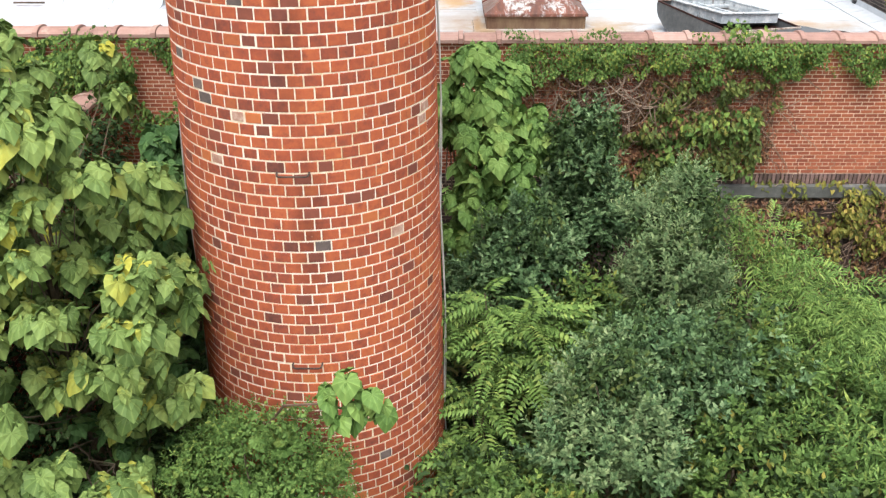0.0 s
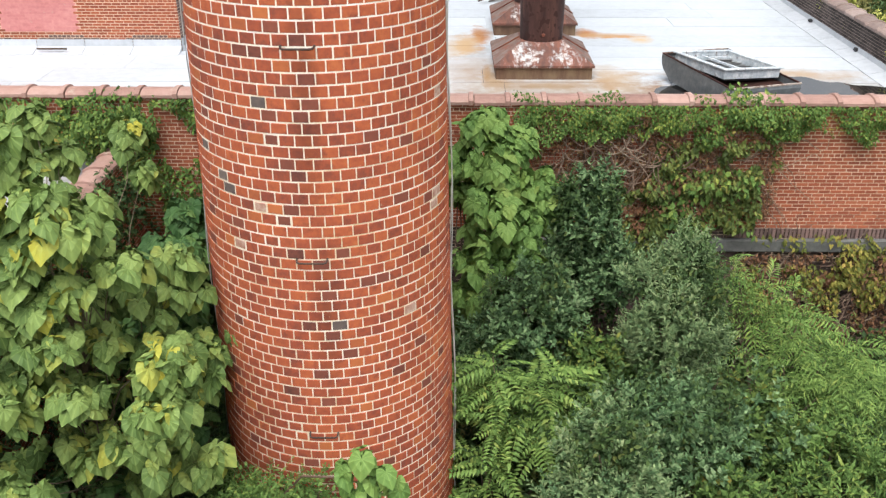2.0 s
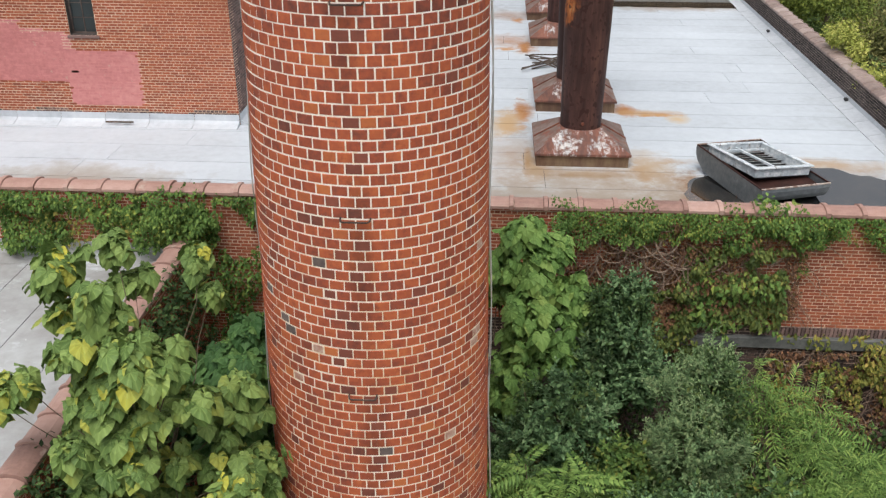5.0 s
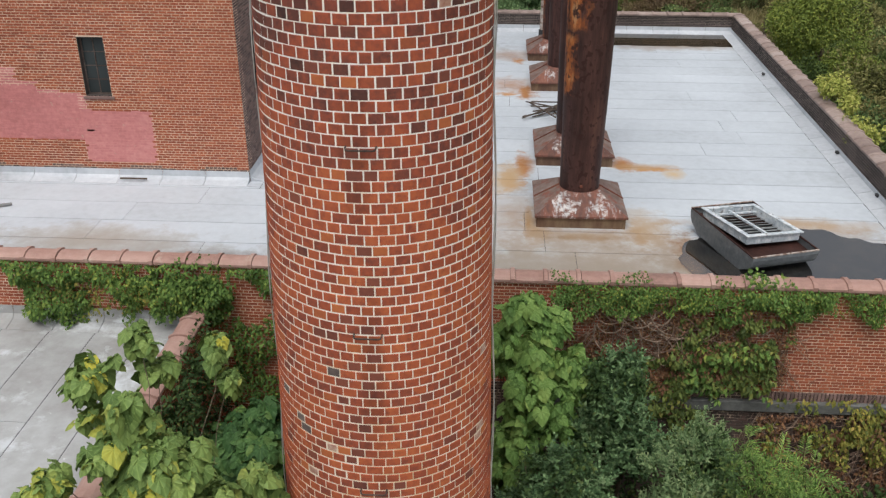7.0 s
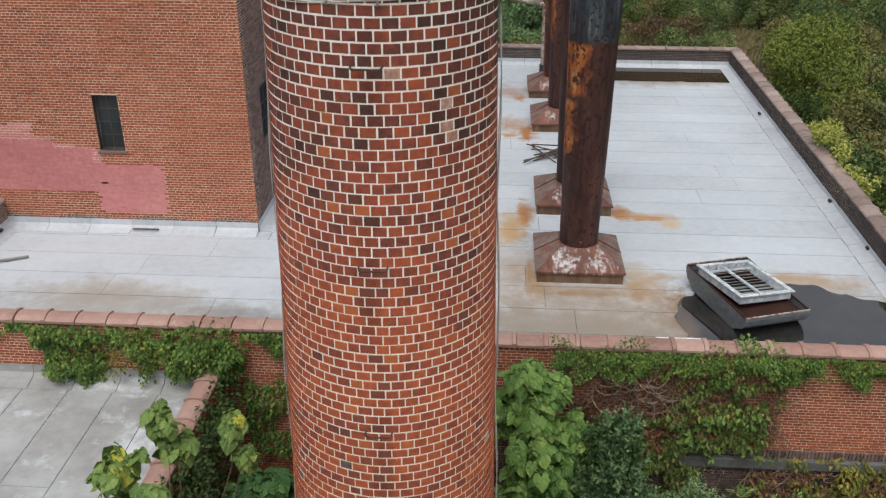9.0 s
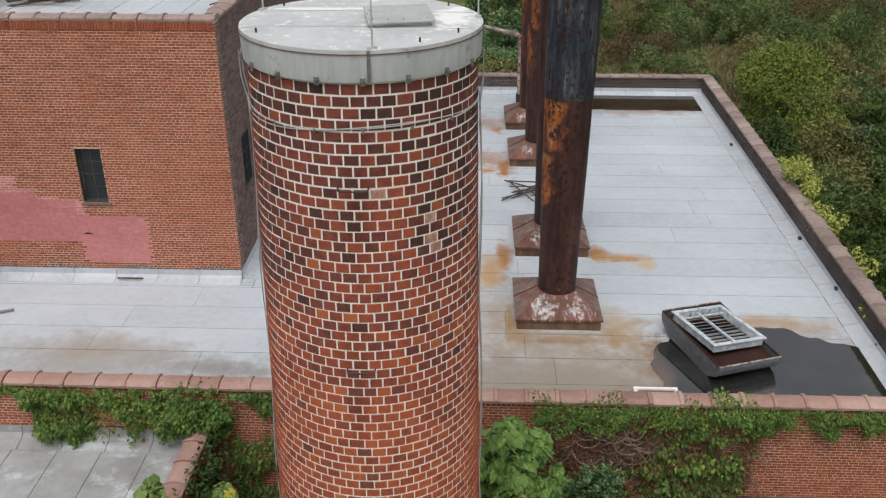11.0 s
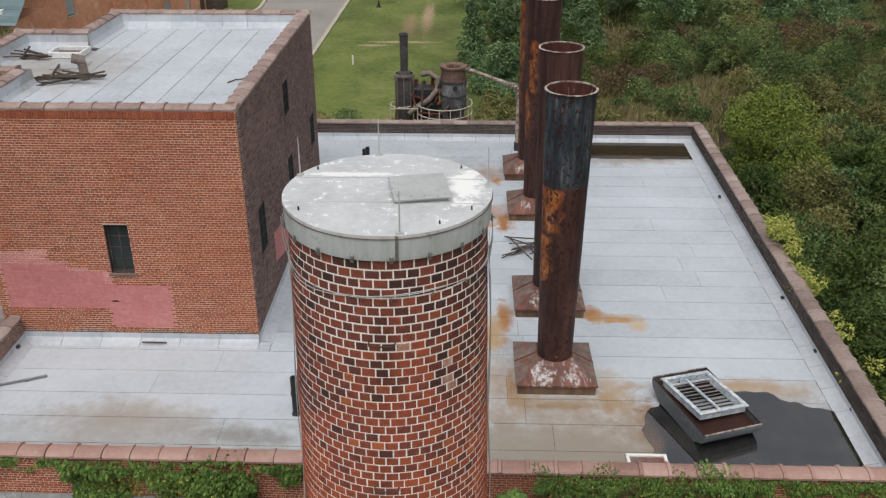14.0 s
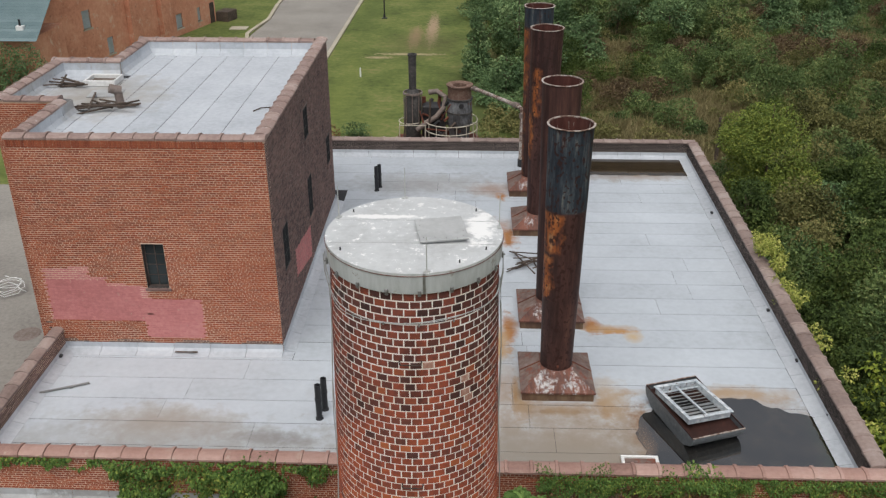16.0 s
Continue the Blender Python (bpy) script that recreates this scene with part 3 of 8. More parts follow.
L_VINE = leafy("olive_vine_leaf", (0.028, 0.046, 0.015), (0.084, 0.122, 0.032), (0.16, 0.195, 0.05), (0.29, 0.25, 0.062))
L_YELLOW = leafy("yellow_green_broad_leaf", (0.06, 0.1, 0.016), (0.15, 0.21, 0.03), (0.26, 0.31, 0.045), (0.42, 0.38, 0.06))
FARLEAF = dict(gloss=0.65, rand=0.45, big=0.45, big_w=0.95)
L_FAR = leafy("woodland_leaf", (0.015, 0.029, 0.01), (0.085, 0.135, 0.046), (0.175, 0.235, 0.08), (0.28, 0.285, 0.11), **FARLEAF)
L_FARDK = leafy("dark_conifer_leaf", (0.0168, 0.035, 0.0154), (0.102, 0.175, 0.074), (0.195, 0.285, 0.122), (0.3, 0.38, 0.175), **FARLEAF)
L_SCRUB = leafy("olive_scrub_leaf", (0.024, 0.029, 0.01), (0.122, 0.126, 0.042), (0.24, 0.225, 0.085), (0.36, 0.3, 0.13), **FARLEAF)
L_BRAMBLE = leafy("bramble_leaf", (0.0135, 0.0245, 0.0065), (0.052, 0.084, 0.022), (0.105, 0.148, 0.037), (0.17, 0.195, 0.052), **FARLEAF)
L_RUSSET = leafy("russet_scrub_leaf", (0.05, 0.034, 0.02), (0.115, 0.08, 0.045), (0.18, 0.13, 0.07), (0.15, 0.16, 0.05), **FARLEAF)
L_STRAW = leafy("straw_grass_blade", (0.09, 0.08, 0.035), (0.2, 0.17, 0.08), (0.32, 0.27, 0.14), (0.15, 0.17, 0.05), gloss=0.8, rand=0.6, big=0.3, big_w=0.5)


# ---- mesh helpers ----
def thing(name, at, label, category, group="", kind=""):
    ob = new(name)
    ob.location = at
    ob.empty_display_size = 0.2
    return tagged(ob, label, category, group, kind)


def link(name, me, material, parent=None, label="", kind=""):
    for m in (material if isinstance(material, (list, tuple)) else [material]):
        me.materials.append(m)
    ob = new(name, me)
    if parent:
        ob.parent = parent
    return tagged(ob, label, kind=kind)


def part(name, bm, material, parent=None, label="", smooth=False, kind=""):
    me = bpy.data.meshes.new(name)
    bm.normal_update()
    bm.to_mesh(me)
    bm.free()
    if smooth:
        me.shade_smooth()
        me.set_sharp_from_angle(angle=radians(40))
    return link(name, me, material, parent, label, kind)


def raw(name, V, F, material, parent=None, label="", kind="", index=None, smooth=False, leaf=None):
    me = bpy.data.meshes.new(name)
    V, F = np.asarray(V, np.float32), np.asarray(F, np.int32)
    n, k = F.shape
    me.vertices.add(len(V))
    me.vertices.foreach_set("co", V.ravel())
    me.loops.add(n * k)
    me.loops.foreach_set("vertex_index", F.ravel())
    me.polygons.add(n)
    me.polygons.foreach_set("loop_start", np.arange(0, n * k, k, dtype=np.int32))
    if index is not None:
        me.polygons.foreach_set("material_index", np.asarray(index, np.int32))
    me.polygons.foreach_set("use_smooth", np.full(n, bool(smooth)))
    if leaf is not None:
        a = me.attributes.new("leaf", "FLOAT_VECTOR", "POINT")
        a.data.foreach_set("vector", np.tile(leaf, (len(V) // len(leaf), 1)).astype(np.float32).ravel())
    me.update(calc_edges=True)
    return link(name, me, material, parent, label, kind)


def box(bm, x0, x1, y0, y1, z0, z1, m=None, bevel=0.0):
    r = bmesh.ops.create_cube(bm, size=1.0)
    t = Matrix.Translation(((x0 + x1) / 2, (y0 + y1) / 2, (z0 + z1) / 2)) @ Matrix.Diagonal((x1 - x0, y1 - y0, z1 - z0, 1))
    bmesh.ops.transform(bm, matrix=(m @ t) if m else t, verts=r["verts"])
    if bevel:
        es = list({e for v in r["verts"] for e in v.link_edges})
        bmesh.ops.bevel(bm, geom=es, offset=bevel, segments=1, affect="EDGES")
    return bm


def rod(bm, a, b, r0, r1=None, seg=8, caps=True):
    a, b = Vector(a), Vector(b)
    d = b - a
    m = Matrix.Translation((a + b) / 2) @ d.to_track_quat("Z", "Y").to_matrix().to_4x4()
    bmesh.ops.create_cone(bm, cap_ends=caps, segments=seg, radius1=r0, radius2=r0 if r1 is None else r1, depth=d.length, matrix=m)
    return bm


def tube(bm, pts, r, seg=6, r_end=None):
    """A round bar that follows pts."""
    pts = [Vector(p) for p in pts]
    rings = []
    for i, p in enumerate(pts):
        d = (pts[min(i + 1, len(pts) - 1)] - pts[max(i - 1, 0)]).normalized()
        q = d.to_track_quat("Z", "Y")
        rr = r if r_end is None else r + (r_end - r) * i / (len(pts) - 1)
        rings.append([bm.verts.new(p + q @ Vector((rr * math.cos(2 * math.pi * j / seg), rr * math.sin(2 * math.pi * j / seg), 0))) for j in range(seg)])
    for a, b in zip(rings, rings[1:]):
        for j in range(seg):
            bm.faces.new((a[j], a[(j + 1) % seg], b[(j + 1) % seg], b[j]))
    for ring in (rings[0][::-1], rings[-1]):
        bm.faces.new(ring)
    return bm


def lathe(bm, profile, seg=64, centre=(0, 0), closed=False):
    rings = []
    for r, z in profile:
        if r < 1e-5:
            rings.append([bm.verts.new((centre[0], centre[1], z))] * seg)
        else:
            rings.append([bm.verts.new((centre[0] + r * math.cos(2 * math.pi * j / seg), centre[1] + r * math.sin(2 * math.pi * j / seg), z)) for j in range(seg)])
    pairs = list(zip(rings, rings[1:])) + ([(rings[-1], rings[0])] if closed else [])
    for a, b in pairs:
        for j in range(seg):
            vs = []
            for v in (a[j], a[(j + 1) % seg], b[(j + 1) % seg], b[j]):
                if v not in vs:
                    vs.append(v)
            if len(vs) > 2:
                bm.faces.new(vs)
    return bm


def sheet(bm, pts, z, thick):
    """A flat plate over the outline pts."""
    vs = [bm.verts.new((x, y, z)) for x, y in pts]
    f = bm.faces.new(vs)
    r = bmesh.ops.extrude_face_region(bm, geom=[f])
    bmesh.ops.translate(bm, vec=(0, 0, thick), verts=[v for v in r["geom"] if isinstance(v, bmesh.types.BMVert)])
    bmesh.ops.recalc_face_normals(bm, faces=bm.faces)
    return bm


RNG = np.random.default_rng(7)


def brick_rows(length, height, openings=(), pitch=0.206, course=0.0677, joint=0.0135, header=6):
    """Bricks of a common-bond face, as rows u0, u1, z0, z1."""
    out = []
    for j in range(int(height / course + 1e-6)):
        z0, z1 = j * course + joint / 2, (j + 1) * course - joint / 2
        p = pitch / 2 if j % header == header - 1 else pitch
        u = -(pitch / 2 if j % 2 else 0.0) if p == pitch else -pitch / 4
        holes = sorted((a, b) for a, b, c, d in openings if z1 > c and z0 < d)
        while u < length - 0.02:
            a, b = max(u + joint / 2, 0.0), min(u + p - joint / 2, length)
            for h0, h1 in holes:
                if a < h1 and b > h0:
                    a, b = (a, h0 - 0.004) if h0 - a > b - h1 else (h1 + 0.004, b)
            if b - a > 0.03:
                out.append((a, b, z0, z1))
            u += p
    return np.array(out)


def brick_mesh(name, rows, origin, u, n, material, parent, index=None, proud=0.006, singles=None):
    """Lays the rows as real bricks on a face: origin, the way u along it and its outward normal n."""
    origin, u, n = (np.array(v, float) for v in (origin, u, n))
    if singles:
        # the stretch that is passed nearest: bricks as parts of their own, which share one mesh
        c, z = (rows[:, 0] + rows[:, 1]) / 2, (rows[:, 2] + rows[:, 3]) / 2
        near = np.flatnonzero((c > singles[0]) & (c < singles[1]) & (z > singles[2]) & (z < singles[3]))[:300]
        me = bpy.data.meshes.new("brick")
        e = 0.02
        vs = [(x * (0.5 - i * 0.5), y, z2 * (0.5 - i)) for i, y in ((0, 0.004), (0, 0.0 - proud + 0.003), (e, -proud)) for x, z2 in ((-1, -1), (1, -1), (1, 1), (-1, 1))]
        me.from_pydata(vs, [], [(8, 9, 10, 11)] + [(lo + i, lo + (i + 1) % 4, lo + 4 + (i + 1) % 4, lo + 4 + i) for lo in (0, 4) for i in range(4)])
        me.materials.append(material[0] if isinstance(material, (list, tuple)) else material)
        for i in near:
            b = new("brick", me)
            b.parent = parent
            b.location = origin + u * c[i] + np.array((0, 0, z[i]))
            b.rotation_euler = (0, 0, math.atan2(u[1], u[0]))
            b.scale = (rows[i, 1] - rows[i, 0], 1 + 0.3 * RNG.standard_normal(), rows[i, 3] - rows[i, 2])
        rows = np.delete(rows, near, 0)
        index = None if index is None else np.delete(index, near, 0)
    k = len(rows)
    d = proud * (1 + 0.5 * RNG.standard_normal(k)).clip(0.3, 2)
    e = 0.004
    quads = []
    for inset, depth in ((0, np.zeros(k) - 0.004), (e * 0.6, d)):
        for su, sz in ((0, 0), (1, 0), (1, 1), (0, 1)):
            uu = rows[:, su] + (inset if su == 0 else -inset)
            zz = rows[:, 2 + sz] + (inset if sz == 0 else -inset)
            quads.append(origin + uu[:, None] * u + depth[:, None] * n + zz[:, None] * np.array((0, 0, 1.0)))
    V = np.stack(quads, 1).reshape(-1, 3)
    q = [(4, 5, 6, 7)] + [(i, (i + 1) % 4, 4 + (i + 1) % 4, 4 + i) for i in range(4)]
    F = (np.arange(k)[:, None, None] * 8 + np.array(q)[None]).reshape(-1, 4)
    if np.dot(np.cross(u, (0, 0, 1)), n) < 0:
        F = F[:, ::-1]
    idx = None if index is None else np.repeat(index, 5)
    return raw(name, V, F, material, parent, kind="stuff", index=idx)


def pierced_wall(bm, origin, u, n, length, z0, z1, thick, openings=()):
    """A wall with openings (u0, u1, z0, z1) that go through it; its outer face is at origin."""
    o, u, n = Vector(origin), Vector(u), Vector(n)
    us = sorted({0.0, length, *[a for h in openings for a in h[:2]]})
    zs = sorted({z0, z1, *[a for h in openings for a in h[2:]]})

    def solid(i, j):
        if not (0 <= i < len(us) - 1 and 0 <= j < len(zs) - 1):
            return False
        a, b = (us[i] + us[i + 1]) / 2, (zs[j] + zs[j + 1]) / 2
        return not any(h[0] < a < h[1] and h[2] < b < h[3] for h in openings)

    def quad(*ps):
        bm.faces.new([bm.verts.new(o + u * p[0] - n * p[1] + Vector((0, 0, p[2] - o.z))) for p in ps])

    for i in range(len(us) - 1):
        for j in range(len(zs) - 1):
            if not solid(i, j):
                continue
            a, b, c, d = us[i], us[i + 1], zs[j], zs[j + 1]
            quad((a, 0, c), (b, 0, c), (b, 0, d), (a, 0, d))
            quad((a, thick, c), (a, thick, d), (b, thick, d), (b, thick, c))
            for on, ps in ((solid(i - 1, j), (a, c, a, d)), (solid(i + 1, j), (b, c, b, d)), (solid(i, j - 1), (a, c, b, c)), (solid(i, j + 1), (a, d, b, d))):
                if not on:
                    quad((ps[0], 0, ps[1]), (ps[2], 0, ps[3]), (ps[2], thick, ps[3]), (ps[0], thick, ps[1]))
    bmesh.ops.remove_doubles(bm, verts=bm.verts, dist=0.0005)
    bmesh.ops.recalc_face_normals(bm, faces=bm.faces)
    return bm


# ---- ground ----
bm = bmesh.new()
bmesh.ops.create_grid(bm, x_segments=40, y_segments=40, size=1500)
tagged(part("ground", bm, M_GROUND), "rough grass and scrub reaching to the horizon", "ground", kind="structure")
bm = bmesh.new()
sheet(bm, [(-13.3, 45.5), (3.2, 45.5), (2.6, 60), (1.0, 74), (-1.0, 92), (0, 135), (-10, 135), (-12.8, 98), (-13.0, 74)], 0.0, 0.02)
tagged(part("lawn", bm, M_LAWN), "mown grass with bare soil patches beside the road", "lawn", kind="structure")
bm = bmesh.new()
sheet(bm, [(-60, 45), (-21.2, 45), (-21.6, 82), (-21.4, 89), (-21.9, 96), (-22, 135), (-60, 135)], 0.0, 0.02)
tagged(part("lawn", bm, M_LAWN), "mown grass verge before the brick works", "lawn", kind="structure")
bm = bmesh.new()
sheet(bm, [(-45, 12), (-13.9, 12), (-13.9, 45), (-13.3, 74), (-13.0, 98), (-10.4, 135), (-21.8, 135), (-21.5, 96), (-21.0, 88.9), (-21.5, 82.4), (-20.9, 45.2), (-45, 45.2)], 0.0, 0.012)
tagged(part("road", bm, M_ASPHALT), "worn grey asphalt road and yard", "road", kind="structure")
KERBS = [[(-13.3, 45.5), (-13.1, 74), (-12.8, 98), (-10.2, 135)], [(-21.0, 45), (-21.4, 80), (-21.9, 82.4), (-21.8, 84), (-21.2, 88.9), (-21.7, 96), (-22, 110)]]
for line in KERBS:
    bm = bmesh.new()
    for (ax, ay), (bx, by) in zip(line, line[1:]):
        d = Vector((bx - ax, by - ay, 0))
        n = Vector((-d.y, d.x, 0)).normalized() * 0.17
        vs = [bm.verts.new((x, y, z)) for z in (0, 0.14) for x, y in ((ax - n.x, ay - n.y), (bx - n.x, by - n.y), (bx + n.x, by + n.y), (ax + n.x, ay + n.y))]
        for q in ((4, 5, 6, 7), (0, 1, 5, 4), (1, 2, 6, 5), (2, 3, 7, 6), (3, 0, 4, 7)):
            bm.faces.new([vs[i] for i in q])
    bmesh.ops.recalc_face_normals(bm, faces=bm.faces)
    tagged(part("kerb", bm, M_CONCRETE), "pale concrete kerb along the asphalt road", "kerb", kind="structure")

# ---- the flat-roofed building ----
X0, X1, Y0, Y1 = -13.42, 9.5, 14.6, 38.44
ROOF, TOP, THICK = 4.63, 5.36, 0.28
BELT = 3.05
XH, LIFT = -1.5, 0.06             # west of the chimney the front wall stands a little further back, and higher
SKEW = 0.0185                     # the right wall runs out a little towards the rear
SU, SN = (math.sin(math.atan(SKEW)), math.cos(math.atan(SKEW)), 0), (math.cos(math.atan(SKEW)), -math.sin(math.atan(SKEW)), 0)


def right(y):
    return 9.5 + SKEW * (y - 15.0)


def front(x):
    """The outer face of the front wall."""
    return Y0 + (0.1 + 0.14 * (XH - x) / (XH - X0) if x < XH else 0.0)


YL = front(X0)
FL = math.hypot(XH - X0, YL - front(XH - 0.001))
FU = ((XH - X0) / FL, (front(XH - 0.001) - YL) / FL, 0)


def wall(name, label, origin, u, n, length, z0, z1, thick, openings, brick, joint, index=None, base=None, mats=None, course0=None, pre=0.0, post=0.0, singles=None):
    bm = bmesh.new()
    pierced_wall(bm, (origin[0], origin[1], 0), u, n, length, z0, z1, thick, openings)
    w = tagged(part(name, bm, joint), label, "wall", kind="structure")
    zb = z0 if course0 is None else course0
    rows = brick_rows(length + pre + post, z1 - zb, [(a + pre, b + pre, c - zb, d - zb) for a, b, c, d in openings])
    idx = index(rows, zb) if index else None
    brick_mesh("brickwork", rows, (origin[0] - pre * u[0], origin[1] - pre * u[1], zb), u, n, mats or brick, w, idx, singles=singles and (singles[0], singles[1], singles[2] - zb, singles[3] - zb))
    return w


# front: red brick, with darker bricks and joints below the belt
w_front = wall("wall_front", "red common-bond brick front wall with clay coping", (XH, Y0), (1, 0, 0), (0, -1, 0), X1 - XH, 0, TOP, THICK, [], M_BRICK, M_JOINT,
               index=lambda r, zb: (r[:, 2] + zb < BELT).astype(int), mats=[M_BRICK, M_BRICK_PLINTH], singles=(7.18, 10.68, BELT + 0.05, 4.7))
w_front_l = wall("wall_front_west", "red brick front wall with ivy and clay coping", (X0, YL), FU, (FU[1], -FU[0], 0), FL, 0, TOP + LIFT, THICK, [], M_BRICK, M_JOINT)
bm = bmesh.new()
box(bm, 1.0, X1, Y0 - 0.13, Y0 - 0.012, 2.62, 2.86, bevel=0.02)
part("stone_ledge", bm, M_STONE, w_front, "dark weathered stone ledge")
me_soldier = bpy.data.meshes.new("soldier_brick")
bm = bmesh.new()
box(bm, -0.029, 0.029, -0.03, 0.0, 0.0, 0.185, bevel=0.005)
bm.to_mesh(me_soldier)
bm.free()
me_soldier.materials.append(M_BRICK_DARK)
for i in range(62):
    s = new("soldier_brick", me_soldier)
    s.parent = w_front
    s.location = (5.1 + i * 0.0745, Y0 - 0.012, BELT - 0.19)
w_left = wall("wall_left", "low brick side wall with clay coping", (X0, 20.8), (0, -1, 0), (-1, 0, 0), 20.8 - YL - THICK, 0, TOP, THICK, [], M_BRICK, M_JOINT)
w_right = wall("wall_right", "dark brick side wall with brown clay coping", (right(Y0 + THICK), Y0 + THICK), SU, SN, Y1 - Y0 - THICK, 0, TOP, THICK, [], M_BRICK_DARK, M_JOINT_DARK, pre=THICK)
w_rear = wall("wall_rear", "dark brick rear wall with brown clay coping", (right(Y1) - THICK, Y1), (-1, 0, 0), (0, 1, 0), right(Y1) - THICK - X0 - THICK, 0, TOP, THICK, [], M_BRICK_DARK, M_JOINT_DARK)
wall("wall_left_rear", "low brick side wall behind the tower", (X0, Y1), (0, -1, 0), (-1, 0, 0), Y1 - 32.51, 0, TOP, THICK, [], M_BRICK, M_JOINT)
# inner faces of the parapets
for w, o, u, n, ln, bk in ((w_left, (X0 + THICK, YL + THICK), (0, 1, 0), (1, 0, 0), 20.8 - YL - THICK, M_BRICK_DARK), (w_right, (right(Y1 - THICK) - THICK, Y1 - THICK), (-SU[0], -SU[1], 0), (-SN[0], -SN[1], 0), Y1 - Y0 - 2 * THICK, M_BRICK_BLACK),
                           (w_rear, (X0 + THICK, Y1 - THICK), (1, 0, 0), (0, -1, 0), right(Y1) - 2 * THICK - X0 - 0.01, M_BRICK_BLACK)):
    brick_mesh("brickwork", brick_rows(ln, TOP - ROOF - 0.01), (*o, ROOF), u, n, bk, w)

# the roof: a black deck with lapped sheets of silver felt
bm = bmesh.new()
sheet(bm, [(X0 + THICK + 0.003, YL + THICK + 0.003), (XH, front(XH - 0.001) + THICK + 0.003), (XH + 0.01, Y0 + THICK + 0.003), (X1 - THICK - 0.003, Y0 + THICK + 0.003), (X1 - THICK - 0.003, 20.8), (X0 + THICK + 0.003, 20.8)],
      4.35, ROOF - 0.008 - 4.35)
sheet(bm, [(-6.3, 20.81), (right(20.8) - THICK - 0.01, 20.81), (right(Y1) - THICK - 0.02, Y1 - THICK - 0.003), (-6.3, Y1 - THICK - 0.003)], 4.35, ROOF - 0.008 - 4.35)
sheet(bm, [(X0 + THICK + 0.003, 32.51), (-6.301, 32.51), (-6.301, Y1 - THICK - 0.003), (X0 + THICK + 0.003, Y1 - THICK - 0.003)], 4.35, ROOF - 0.008 - 4.35)
roof = tagged(part("roof", bm, M_BITUMEN), "flat roof of silver felt sheets with rust stains", "roof", kind="structure")
PITCH = 1.03


def felt(x0, x1, y0, y1, z, parent, material, dz=0.0):
    bm = bmesh.new()
    box(bm, x0, x1, y0, y1, z - 0.006, z + 0.003 + dz)
    return part("roofing_sheet", bm, material, parent)


y, row = Y0 + THICK + 0.32, 0
rr = random.Random(4)
while y < Y1 - THICK - 0.3:
    y2 = min(y + PITCH, Y1 - THICK - 0.3)
    xa, xb = (X0 + THICK + 0.34 if y2 < 20.9 else -6.0), right(y) - THICK - 0.425
    if y < 20.8 < y2:
        xa = -6.0
    if y > 32.8:
        xa = X0 + THICK + 0.34
    cuts, x = [xa], xa
    x = xa + rr.uniform(2.5, 7.5)
    while x < xb - 1.2:
        cuts.append(x)
        x += rr.uniform(7.5, 10.5)
    cuts.append(xb)
    for a, b in zip(cuts, cuts[1:]):
        felt(a + 0.005, b - 0.005, y + 0.009, y2 - 0.009, ROOF, roof, M_ROOF, rr.uniform(0, 0.003))
    if y < 20.8 < y2:
        felt(X0 + THICK + 0.34, -6.014, y + 0.011, 20.45, ROOF, roof, M_ROOF)
        felt(-6.36, -6.01, 20.46, 20.82, ROOF, roof, M_FELT, 0.004)
    y, row = y2, row + 1


def flashing(parent, p, q, inward, up, out, z, material, step=1.0):
    """Felt upstands: sheets that run from the roof up the foot of a wall, from p to q."""
    p, q, inward = Vector((*p, 0)), Vector((*q, 0)), Vector((*inward, 0))
    d = q - p
    count = max(1, round(d.length / step))
    for i in range(count):
        a, b = p + d * (i / count) + d.normalized() * 0.007, p + d * ((i + 1) / count) - d.normalized() * 0.007
        prof = [(0.006, up), (0.016, up), (0.03, up * 0.45), (0.12, 0.07), (out, 0.012), (out, 0.0)]
        bm = bmesh.new()
        ra = [bm.verts.new(a + inward * s + Vector((0, 0, z + h))) for s, h in prof]
        rb = [bm.verts.new(b + inward * s + Vector((0, 0, z + h))) for s, h in prof]
        for k in range(len(prof) - 1):
            bm.faces.new((ra[k], rb[k], rb[k + 1], ra[k + 1]))
        for ring in (ra, rb):
            bm.faces.new(ring + [bm.verts.new(ring[0].co - Vector((0, 0, up)))])
        bmesh.ops.recalc_face_normals(bm, faces=bm.faces)
        part("flashing_sheet", bm, material, parent)


XI, XJ, YI, YJ = X0 + THICK + 0.01, X1 - THICK - 0.01, Y0 + THICK + 0.01, Y1 - THICK - 0.01
flashing(roof, (XH, YI), (XJ, YI), (0, 1), 0.3, 0.33, ROOF, M_FELT, 1.1)
flashing(roof, (XI, front(XI) + THICK + 0.01), (XH, front(XH - 0.001) + THICK + 0.01), (0, 1), 0.3, 0.26, ROOF, M_FELT, 1.1)
flashing(roof, (XI, 20.78), (XI, YL + THICK + 0.01), (1, 0), 0.23, 0.36, ROOF, M_FELT)
flashing(roof, (right(YI) - THICK - 0.012, YI), (right(YJ) - THICK - 0.012, YJ), (-1, 0), 0.2, 0.42, ROOF, M_FELT, 1.03)
flashing(roof, (XI, YJ), (right(YJ) - THICK - 0.02, YJ), (0, -1), 0.26, 0.32, ROOF, M_FELT, 1.1)
flashing(roof, (XI, 20.79), (-6.35, 20.79), (0, -1), 0.28, 0.34, ROOF, M_FELT, 1.05)
flashing(roof, (-6.35, 20.8), (-6.35, 32.5), (1, 0), 0.3, 0.36, ROOF, M_FELT, 1.1)
